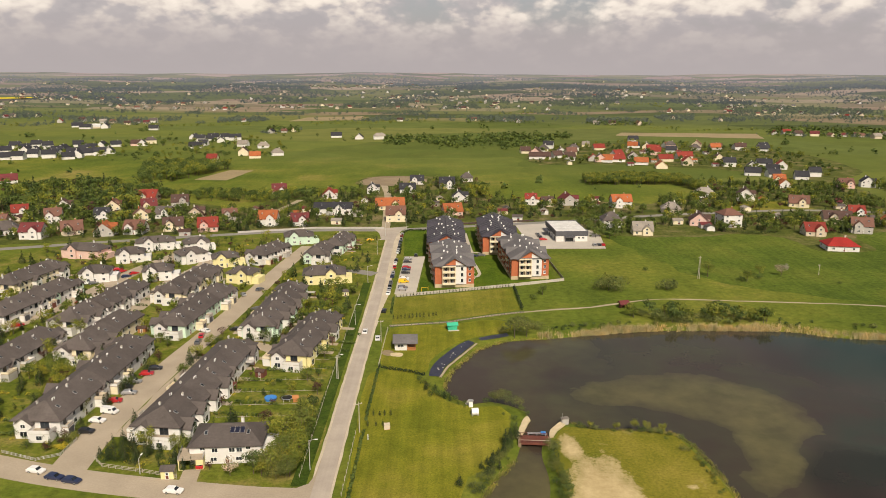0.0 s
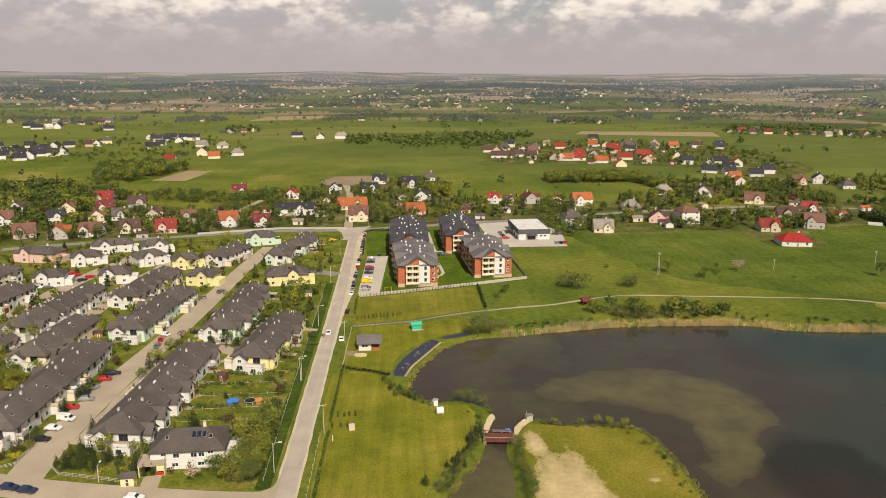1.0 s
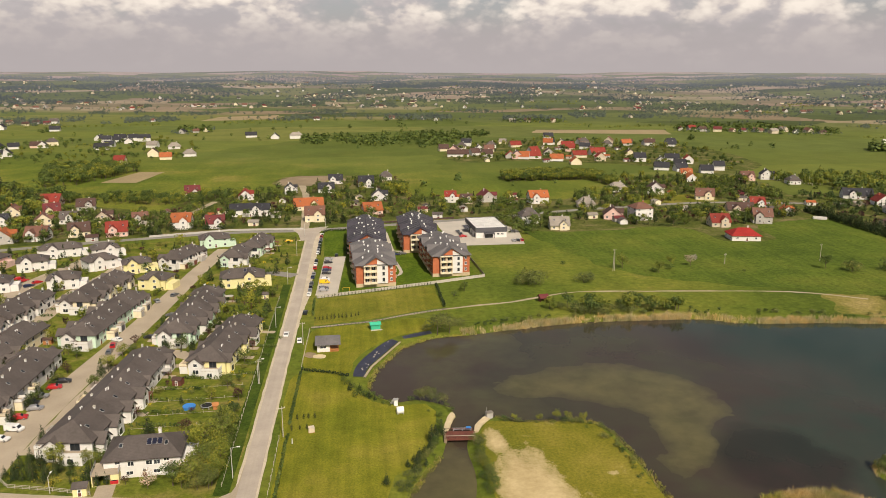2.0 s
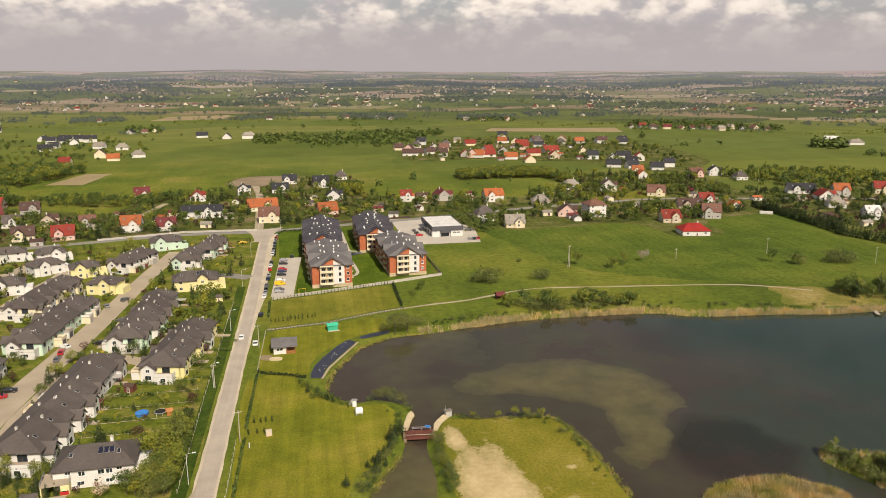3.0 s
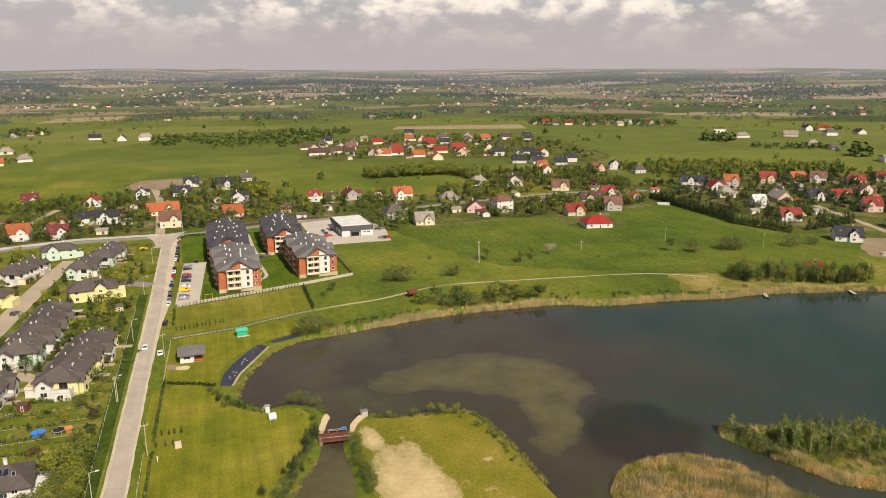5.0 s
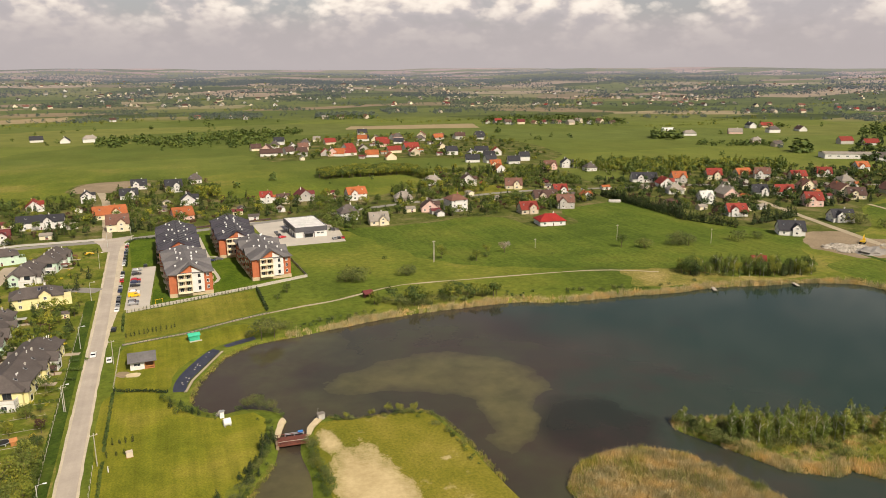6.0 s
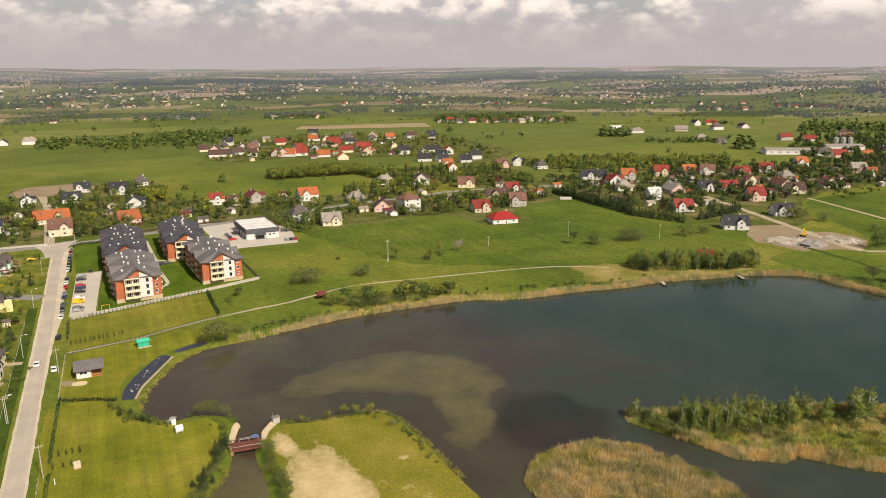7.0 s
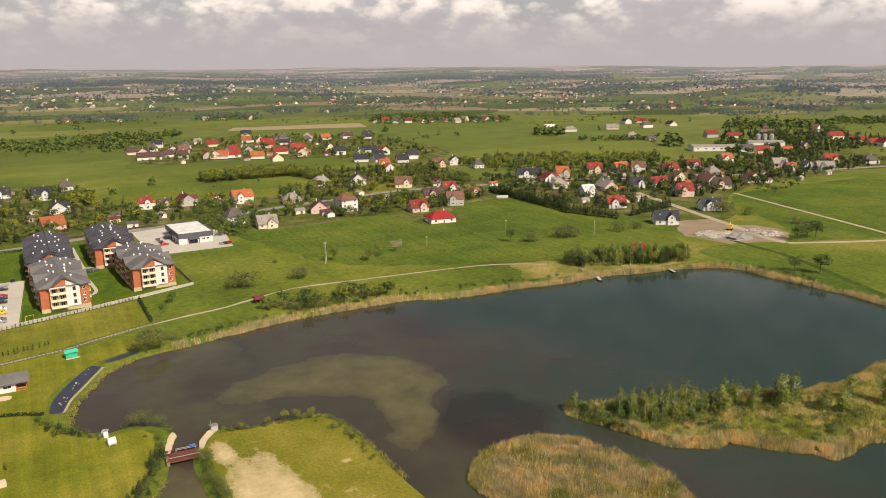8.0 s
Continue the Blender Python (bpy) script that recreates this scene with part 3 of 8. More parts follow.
def flat_area(name, outline, z, mat, label, category, kind="structure", thick=0.0):
    """A plan outline as a thin level sheet."""
    bm = bmesh.new()
    top = bm.faces.new([bm.verts.new((p[0], p[1], z)) for p in outline])
    bm.normal_update()
    if top.normal.z < 0:
        top.normal_flip()
    bmesh.ops.triangulate(bm, faces=[top])
    if thick:
        made = bmesh.ops.extrude_face_region(bm, geom=list(bm.faces))
        bmesh.ops.translate(bm, vec=(0, 0, -thick), verts=[g for g in made["geom"] if isinstance(g, bmesh.types.BMVert)])
        bmesh.ops.recalc_face_normals(bm, faces=list(bm.faces))
    me = bpy.data.meshes.new(name)
    bm.to_mesh(me)
    bm.free()
    me.materials.append(mat)
    return tagged(new(name, me), label, category, kind=kind)


def ribbon(name, points, width, z, mat, label, category="road", parent=None, ends=None, kerb=0.0, wobble=0.0):
    """A road or path along plan points; ends: the width at the far end."""
    line = smooth_line(points, 6.0)
    v, f = [], []
    for i, p in enumerate(line):
        d = (line[min(i + 1, len(line) - 1)] - line[max(i - 1, 0)]).normalized()
        n = Vector((-d.y, d.x))
        w = width if ends is None else width + (ends - width) * i / (len(line) - 1)
        wl = w / 2 + wobble * noise.noise(Vector((p.x / 7, p.y / 7, 1)))
        wr = w / 2 + wobble * noise.noise(Vector((p.x / 7, p.y / 7, 9)))
        a, b = p + n * wl, p - n * wr
        v += [(a.x, a.y, z), (b.x, b.y, z), (a.x, a.y, z - 0.25), (b.x, b.y, z - 0.25)]
        if i:
            k = 4 * i
            f += [(k - 4, k - 3, k + 1, k), (k - 4, k, k + 2, k - 2), (k - 3, k - 1, k + 3, k + 1)]
    ob = tagged(new(name, sheet_mesh(name, v, f, [mat])), label, category, kind="structure")
    for poly in ob.data.polygons[:1]:
        if poly.normal.z < 0:
            ob.data.flip_normals()
    return ob


# ---------------------------------------------------------------- the land, with the pond sunk into it
POND = [(0, 215), (2.5, 226), (7, 236), (12, 246), (24, 255.5), (38, 258), (57, 263), (77, 267), (101, 268), (131, 267),
        (149, 260), (176, 258), (205, 254), (224, 254), (251, 248), (268, 245), (290, 233), (293, 214), (296, 196), (298, 178),
        (298, 160), (300, 110), (270, 60), (190, 40), (110, 55), (80, 90), (70, 112), (68.2, 132), (68.7, 143), (68.5, 154),
        (67.6, 166), (66, 178), (63, 184), (56, 185.5), (43, 186), (36, 190.5), (33, 188), (29, 182.5), (21.5, 183), (25, 192),
        (24, 198), (20, 202), (14, 204.5), (9, 202.5), (3.6, 206.5)]
CANAL = [(21.8, 186), (20.6, 178), (18.5, 170), (14.8, 163), (9, 152), (6, 120), (6, 70), (18, 70), (20, 120), (24.5, 150), (26.0, 158),
         (25.8, 166), (25.8, 174), (28, 186)]
REED_ISLE = [(84.5, 137), (90, 141.5), (100.5, 144.2), (109.5, 142.4), (117, 134.5), (120.8, 125), (123.6, 117), (123.5, 110), (120, 100), (112, 90),
             (100, 92), (92, 106), (84.5, 121), (82.2, 127), (82, 133)]
BIRCH_SPIT = [(330, 118), (262, 122), (238, 127), (212, 124), (194, 127), (175, 136), (143, 149), (126, 154.5), (123.6, 149), (127.8, 140.6),
              (131, 133), (133.4, 127), (135.6, 121.6), (140.4, 118.6), (144.5, 115.6), (150.2, 116.2), (156.6, 108), (163, 102), (166, 97.5), (174, 97), (182, 98), (230, 86), (330, 70)]
SHORE = {"pond": rough_outline(POND, 4, 0.9, 6, 1), "canal": rough_outline(CANAL, 4, 0.4, 5, 2),
         "isle": rough_outline(REED_ISLE, 3, 1.2, 4, 3), "spit": rough_outline(BIRCH_SPIT, 4, 1.3, 5, 4)}


def depth_inside(outline, x, y):
    """How far plan points lie inside an outline (negative outside)."""
    px = np.array([p.x for p in outline])
    py = np.array([p.y for p in outline])
    qx, qy = np.roll(px, -1), np.roll(py, -1)
    best = np.full(x.shape, 1e9)
    inside = np.zeros(x.shape, bool)
    for ax, ay, bx, by in zip(px, py, qx, qy):
        dx, dy = bx - ax, by - ay
        u = np.clip(((x - ax) * dx + (y - ay) * dy) / (dx * dx + dy * dy + 1e-9), 0, 1)
        best = np.minimum(best, np.hypot(x - ax - u * dx, y - ay - u * dy))
        if ay != by:
            inside ^= ((ay > y) != (by > y)) & (x < (bx - ax) * (y - ay) / (by - ay) + ax)
    return np.where(inside, best, -best)


def wet(x, y):
    """Positive over water, in metres from the shore."""
    open_water = np.maximum(depth_inside(SHORE["pond"], x, y), depth_inside(SHORE["canal"], x, y))
    return np.minimum(open_water, np.minimum(-depth_inside(SHORE["isle"], x, y), -depth_inside(SHORE["spit"], x, y)))


def is_wet(x, y, margin=0.0):
    return float(wet(np.array([float(x)]), np.array([float(y)]))[0]) > -margin


WATER_Z = WATER_LEVEL


def axis_lines(fine0, fine1, step, reach0, reach1):
    line = list(np.arange(fine0, fine1 + 0.01, step))
    for sign, start, stop in ((1, fine1, reach1), (-1, fine0, reach0)):
        s, at, extra = step, start, []
        while sign * (stop - at) > 0:
            s = min(s * 1.25, 110.0)
            at += sign * s
            extra.append(at)
        line = line + extra if sign > 0 else extra[::-1] + line
    return np.array(line)


def far_height(x, y):
    r = np.hypot(x, y)
    u = np.clip((r - 2300) / 2500, 0, 1)
    return u ** 1.3 * 88


xs, ys = axis_lines(-10, 304, 2.0, -4850, 4850), axis_lines(50, 274, 2.0, -3000, 4850)
GX, GY = np.meshgrid(xs, ys)
GZ = far_height(GX, GY)
for i in range(GX.shape[0]):
    for j in range(GX.shape[1]):
        r = math.hypot(GX[i, j], GY[i, j])
        if r > 2000:
            q = Vector((GX[i, j] / 900, GY[i, j] / 900, 5))
            GZ[i, j] += (noise.noise(q) * 16 + noise.noise(q * 2.7) * 7) * min(1, (r - 2000) / 1500)
near = (GX > -12) & (GX < 340) & (GY > 45) & (GY < 290)
w = wet(GX[near], GY[near])
GZ[near] = np.interp(w, [-3.6, -1.6, 0.0, 3.0, 8.0], [0.0, -0.15, WATER_Z, -2.2, -3.0])
rows_n, cols_n = GX.shape
gv = np.stack([GX.ravel(), GY.ravel(), GZ.ravel()], 1)
gf = [(i * cols_n + j, i * cols_n + j + 1, (i + 1) * cols_n + j + 1, (i + 1) * cols_n + j) for i in range(rows_n - 1) for j in range(cols_n - 1)]
rim_r = [math.hypot(gv[f_[0]][0], gv[f_[0]][1]) for f_ in gf]
ground = tagged(new("ground", sheet_mesh("ground", gv, [f_ for f_, r in zip(gf, rim_r) if r < 1500], [COUNTRY], smooth=True)), "green spring meadows and farmland reaching distant hills", "ground", kind="structure")
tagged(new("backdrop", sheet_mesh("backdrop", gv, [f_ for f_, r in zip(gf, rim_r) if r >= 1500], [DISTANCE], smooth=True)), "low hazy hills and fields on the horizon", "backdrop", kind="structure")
flat_area("water", [(-14, 40), (345, 30), (345, 285), (-14, 285)], WATER_Z, WATER, "still murky pond water with pale silt patches", "water")

# ---------------------------------------------------------------- grass and bare ground of different kinds
flat_area("meadow", rough_outline([(-22, 60), (-22.6, 152), (-24.6, 207), (-22, 226), (-7, 221), (-4.0, 212), (1.5, 202.5), (9, 199), (17, 199.5), (19.5, 194), (17.4, 180), (15, 171), (10.5, 163), (4, 150), (1, 60)], 4, 0.5), 0.030, MOWN,
          "olive mown meadow between the road and the pond", "meadow")
flat_area("meadow", rough_outline([(-20, 229), (-19.6, 266), (2, 271.5), (16, 277), (26, 275), (26, 264.5), (12, 257.5), (1.5, 246), (-4.4, 234), (-6, 223)], 4, 0.4), 0.034, MOWN,
          "olive mown grass round the shingled hut", "meadow")
flat_area("meadow", straight_outline([(-19.8, 272), (-20.3, 305), (0, 312), (31, 321.5), (32, 290), (19, 284.5), (0, 277)], 4, 0.5), 0.028, DRY,
          "yellowish mown field before the apartment buildings", "meadow")
flat_area("meadow", rough_outline([(33.5, 186.5), (42, 184.6), (55, 184.2), (62.4, 182), (66, 166), (67.2, 150), (66.5, 110), (33, 110), (28.6, 150), (28.6, 172)], 4, 0.6), 0.030, HEADLAND,
          "thin yellow grass worn to bare sand on the headland", "meadow")
flat_area("lawn", straight_outline([(-21, 382), (-8.5, 382), (-10, 450), (-24, 448)], 5, 0.3), 0.035, LAWN, "fresh green lawn beside the street", "lawn")
flat_area("lawn", straight_outline([(-11.5, 309), (53, 331.5), (53, 368), (48, 440), (16, 450), (-8, 440), (-9, 380)], 5, 0.3), 0.038, LAWN, "fresh green lawns between the apartment buildings", "lawn")
flat_area("lawn", straight_outline([(205, 520), (270, 524), (262, 560), (200, 556)], 6, 1), 0.04, DRY, "dry yellowish lawn behind the village road", "lawn")
flat_area("meadow", rough_outline([(100, 455), (165, 465), (203, 440), (245, 450), (305, 490), (330, 400), (352, 322), (322, 300), (300, 268), (286, 266), (228, 287), (196, 300), (150, 318), (118, 352)], 6, 4, 15), 0.0045, LUSH, "lush green meadow above the pond", "meadow")
flat_area("meadow", rough_outline([(330, 256), (372, 248), (520, 194), (700, 146), (760, 340), (490, 378), (420, 325), (378, 262)], 8, 3, 25), 0.0035, LUSH, "green field strips beside the farm track", "meadow")
flat_area("dry_grass", rough_outline([(196, 276), (200, 291), (216, 289), (234, 276), (246, 262), (262, 256), (280, 249), (270, 249.5), (262, 251), (248, 253), (224, 257.5), (206, 261), (190, 266)], 2, 4.2, 8), 0.02, STRAW, "dry straw-yellow grass behind the shore reeds", "meadow")
flat_area("meadow", rough_outline([(300, 262), (330, 262), (333, 230), (322, 198), (309, 167), (300, 160), (299, 196), (296, 233)], 5, 1.5, 12), 0.0055, LUSH, "lush green meadow beside the pond", "meadow")
ribbon("ditch", [(338, 285), (335, 260), (332, 231), (320, 198), (307, 167), (300, 152)], 3.4, 0.05, DITCH, "overgrown dark ditch along the field edge", "ditch", wobble=0.9)
flat_area("ploughed_field", straight_outline([(-228, 668), (-197, 664), (-190, 735), (-214, 737)], 8, 2), 0.08, PLOUGHED, "bare brown ploughed strip of field", "field")
flat_area("ploughed_field", straight_outline([(272, 1172), (486, 1124), (512, 1216), (295, 1234)], 20, 3), 0.15, PLOUGHED, "bare reddish-brown field beyond the village", "field")
flat_area("ploughed_field", straight_outline([(-313, 1505), (-171, 1560), (-182, 1700), (-300, 1640)], 20, 3), 0.2, PLOUGHED, "bare brown field in the open country", "field")
flat_area("rape_field", straight_outline([(-1430, 2330), (-1350, 2500), (-1270, 2790), (-1420, 2840), (-1800, 2500)], 60, 8), 13.0, RAPE, "bright yellow rape field in flower", "field")
flat_area("garden_ground", rough_outline([(-200, 158), (-100, 166), (-36, 157), (-37.5, 290), (-38, 430), (-120, 425), (-215, 400), (-260, 300)], 6, 0.8), 0.02, GARDEN,
          "mixed garden ground round the terraced houses", "ground")

for n_plot, outline in enumerate(([(-310, 405), (-130, 440), (-85, 455), (-80, 510), (-140, 522), (-230, 560), (-315, 545)], [(-125, 462), (20, 470), (150, 500), (152, 545), (60, 565), (26, 600), (32, 675), (-70, 692), (-75, 600), (-125, 590)],
                [(90, 440), (150, 430), (172, 440), (205, 430), (206, 397), (240, 396), (252, 436), (310, 462), (330, 520), (350, 640), (240, 660), (215, 590), (160, 550), (90, 500)],
                [(318, 478), (316, 395), (332, 345), (350, 312), (400, 322), (480, 385), (640, 405), (760, 410), (800, 520), (560, 530), (470, 560), (340, 545)],
                [(100, 800), (180, 792), (290, 745), (330, 662), (370, 682), (430, 765), (425, 955), (250, 1050), (125, 985)])):
    flat_area("garden_ground", rough_outline(outline, 9, 5, 22), 0.018 - 0.003 * n_plot, PLOTS, "patchy garden ground and yards between village houses", "ground")

# ---------------------------------------------------------------- roads and paths
flat_area("road_verge", straight_outline([(-31.2, 60), (-25.6, 60), (-25.5, 150), (-25.9, 240), (-25.4, 285), (-24.0, 310), (-25.6, 440), (-34.2, 440), (-32.5, 330), (-31.8, 250), (-31.3, 150)], 1.0, 0.2, 6.0), 0.045, VERGE, "dusty gravel verge along the village street", "verge")
road = ribbon("road", [(-28.0, 60), (-28.3, 150), (-28.8, 235), (-29.0, 300), (-30.2, 388), (-30.8, 446)], 4.4, 0.09, TARMAC, "dusty pale asphalt village street, straight and narrow")
flat_area("street_corner", rough_outline([(-40.9, 152.0), (-34.9, 154.9), (-31.8, 157.1), (-30.9, 160.9), (-30.7, 168.2), (-30.1, 175.4), (-28.9, 164.1), (-29.1, 152.1)], 2, 0.1), 0.064, PAVING, "dusty rounded corner where the estate street meets the road", "road")
flat_area("road_mouth", [(-36.2, 420.7), (-39.1, 439.5), (-43.3, 451.1), (-21.8, 460.2), (-25.4, 448.0), (-28.0, 433.1), (-28.2, 420.8)], 0.096, TARMAC, "wide dusty asphalt mouth of the village street", "road")
ribbon("ditch_grass", [(-34.2, 156), (-34.4, 210), (-35.0, 290), (-35.4, 330)], 3.6, 0.03, DITCH, "long dark green grass in the roadside ditch", "grass")
ribbon("road", [(-420, 352), (-300, 378), (-245, 395), (-190, 415), (-131, 434), (-79, 447), (-33, 449), (20, 462), (81, 478), (142, 498), (206, 513), (260, 521), (330, 510), (400, 500), (470, 470), (560, 440), (760, 400)],
       6.5, 0.07, GREYROAD, "grey asphalt through road past the village")
ribbon("street", [(-30, 151), (-43, 151.5), (-64, 154.5), (-86, 158.5), (-110, 165), (-160, 182), (-230, 215)], 8.5, 0.06, PAVING, "sandy paved estate street with worn edges")
ribbon("street", [(-92, 160), (-93, 180), (-92.6, 200), (-90.7, 229), (-87.9, 256), (-85.4, 285), (-82.5, 330), (-80, 365), (-76, 404)], 9.5, 0.055, PAVING, "sandy paved estate street between terraced houses", ends=8)
ribbon("street", [(-129, 240), (-128, 290), (-126, 330), (-122, 372), (-150, 408)], 9, 0.05, PAVING, "sandy paved estate lane between terraced houses")
ribbon("street", [(-172, 250), (-158, 300), (-152, 345), (-142, 385)], 9, 0.05, PAVING, "sandy paved estate lane with parked cars")
ribbon("forecourt", [(-83.8, 180), (-83.2, 200), (-82.0, 220), (-81.0, 238)], 9.0, 0.05, PAVING, "sandy paved forecourts before the terrace garages", "forecourt", wobble=0.6)
ribbon("forecourt", [(-75.6, 260), (-74.2, 285), (-73.0, 308)], 6.5, 0.048, PAVING, "sandy paved forecourts before a mint terrace", "forecourt", wobble=0.6)
ribbon("driveway", [(-60.5, 155), (-61.6, 163.5)], 4.2, 0.065, PAVING, "sandy paved drive to the yellow garage", "driveway")
ribbon("driveway", [(-75, 252), (-62, 246), (-54, 240)], 6, 0.05, PAVING, "sandy paved drive beside a terrace", "driveway")
ribbon("driveway", [(-33, 345), (-42, 350), (-50, 352)], 7, 0.05, GREYROAD, "asphalt side turning off the street", "driveway")
ribbon("footpath", [(-20.6, 269.8), (1.4, 274.5), (19.6, 282.8), (35, 287.6), (48, 290.9), (62, 293.8), (78, 300.5), (95, 305.5), (126, 303.2), (160, 300), (180, 297.5), (197, 293), (216, 282)],
       1.3, 0.06, GRAVEL, "pale gravel footpath above the pond", "path", wobble=0.7)
ribbon("footpath", [(13.1, 440.6), (14.4, 411.0), (15.8, 390.6), (20.4, 388.9)], 2.2, 0.07, SLABS, "pale paved walk between apartment buildings", "path")
ribbon("footpath", [(13.9, 376.0), (16.1, 365.3), (17.9, 346.5), (16.8, 341.8), (14.1, 339.0)], 1.6, 0.072, SLABS, "narrow paved walk round the apartment building", "path")
flat_area("car_park", [(-21.6, 311.6), (-12.0, 313.5), (-9.6, 380.6), (-20.6, 380.6)], 0.08, SLABS, "pale concrete-paved car park strip", "car park")
flat_area("forecourt", straight_outline([(50, 399), (91, 400), (95, 436), (87, 464), (58, 474), (46, 474)], 5, 0.1), 0.06, SLABS, "pale paved forecourt round the shop", "car park")
ribbon("track", [(357, 251), (408, 228), (520, 190), (700, 140)], 3.4, 0.07, GRAVEL, "pale gravel field track", "path", wobble=0.4)
ribbon("track", [(405, 418), (384, 350), (370, 303), (357, 262), (357, 252)], 5.0, 0.09, GRAVEL, "sandy lane past the last houses", "path", wobble=0.6)
ribbon("track", [(467, 379), (428, 240), (410, 180)], 3.0, 0.05, GRAVEL, "grassy farm track across the fields", "path", wobble=0.4)
ribbon("track", [(-111, 470), (-118, 500), (-110, 560)], 5.0, 0.05, GRAVEL, "gravel lane between village houses", "path", wobble=0.4)
ribbon("track", [(-36, 452), (-40, 520), (-44, 580), (-52, 640)], 5.5, 0.05, GRAVEL, "gravel lane to the new houses", "path", wobble=0.5)
flat_area("bare_earth", rough_outline([(-72, 640), (-20, 640), (-22, 690), (-64, 690)], 5, 3, 9), 0.07, EARTH, "bare building ground by new houses", "ground")
flat_area("bare_earth", rough_outline([(350, 322), (373, 316), (370, 301), (381, 289), (382, 271), (360, 255), (344, 262), (329, 266), (325, 284), (324, 296)], 3, 2.0, 6), 0.045, EARTH, "trampled earth of a rubble yard", "ground")

# ---------------------------------------------------------------- kinds of buildings
@lru_cache(None)
def window_mesh(w, h, frame="white"):
    s = Shape()
    s.box(-w / 2, w / 2, -0.05, 0.08, 0, h, 0)
    s.box(-w / 2 + 0.09, -0.04, -0.075, 0.0, 0.09, h - 0.09, 1)
    s.box(0.04, w / 2 - 0.09, -0.075, 0.0, 0.09, h - 0.09, 1)
    s.box(-w / 2 - 0.08, w / 2 + 0.08, -0.16, 0.0, -0.07, 0, 0)
    return s.mesh("window", FRAME if frame == "white" else RENDERS["dark"], GLASS)


@lru_cache(None)
def door_mesh(w, h, tone="brown"):
    s = Shape()
    s.box(-w / 2, w / 2, -0.06, 0.08, 0, h, 0)
    s.box(-w / 2 + 0.12, w / 2 - 0.12, -0.09, 0, 0.15, h * 0.55, 1)
    s.box(-w / 2 + 0.2, w / 2 - 0.2, -0.09, 0, h * 0.62, h - 0.15, 2)
    return s.mesh("door", FRAME, PLANK if tone == "brown" else RENDERS["white"], GLASS)


@lru_cache(None)
def chimney_mesh(h, tone="brick"):
    s = Shape()
    s.box(-0.35, 0.35, -0.3, 0.3, -1.2, h, 0)
    s.box(-0.43, 0.43, -0.38, 0.38, h, h + 0.14, 1)
    s.tube((0.0, 0, h + 0.1), (0.0, 0, h + 0.45), 0.13, 0.11, 6, 1)
    return s.mesh("chimney", RENDERS[tone], SLABS)


@lru_cache(None)
def vent_mesh():
    s = Shape()
    s.tube((0, 0, -0.6), (0, 0, 0.7), 0.22, 0.2, 7)
    s.tube((0, 0, 0.7), (0, 0, 1.0), 0.36, 0.30, 7)
    return s.mesh("roof_vent", FRAME)


@lru_cache(None)
def skylight_mesh():
    s = Shape()
    s.box(-0.42, 0.42, -0.62, 0.62, 0.0, 0.12, 0)
    s.box(-0.34, 0.34, -0.54, 0.54, 0.1, 0.14, 1)
    return s.mesh("skylight", STEEL, GLASS)


def gable_roof(shape, L, W, eave, ridge, over=0.5, thick=0.22, mat=0, along="x", x0=None, x1=None):
    a, b = (-L / 2 - over, L / 2 + over) if x0 is None else (x0, x1)
    drop = over * (ridge - eave) / (W / 2)
    e, w = eave - drop, W / 2 + over
    return shape.prism([(-w, e), (0, ridge), (0, ridge + thick), (-w, e + thick)], a, b, mat, along).prism([(0, ridge), (w, e), (w, e + thick), (0, ridge + thick)], a, b, mat, along)


def hip_roof(shape, L, W, eave, ridge, over=0.55, thick=0.24, pull=0.8, mat=0):
    x, y = L / 2 + over, W / 2 + over
    r = max(0.2, x - y * pull)
    z0, z1 = eave - 0.12, eave - 0.12 + thick
    pts = [(sx * x, sy * y, z) for z in (z0, z1) for sx, sy in ((-1, -1), (1, -1), (1, 1), (-1, 1))] + [(-r, 0, ridge), (r, 0, ridge)]
    return shape.add(pts, [(3, 2, 1, 0), (0, 1, 5, 4), (1, 2, 6, 5), (2, 3, 7, 6), (3, 0, 4, 7), (4, 5, 9, 8), (5, 6, 9), (6, 7, 8, 9), (7, 4, 8)], mat)


FACES = {"front": 0, "right": 90, "back": 180, "left": 270}  # front looks to -y


def on_wall(L, W, side, s, z):
    """The pose of something on a wall: s metres along it from its middle."""
    x, y = {"front": (s, -W / 2), "back": (-s, W / 2), "right": (L / 2, s), "left": (-L / 2, -s)}[side]
    return pose(x, y, z, 0, 0, FACES[side])


footprints = []  # plan circles that plants keep out of


def keep_clear(x, y, L, W, turn):
    n = max(1, round(L / W))
    for k in range(n):
        s = (k + 0.5) / n * L - L / 2
        footprints.append((x + s * math.cos(radians(turn)), y + s * math.sin(radians(turn)), W * 0.62))


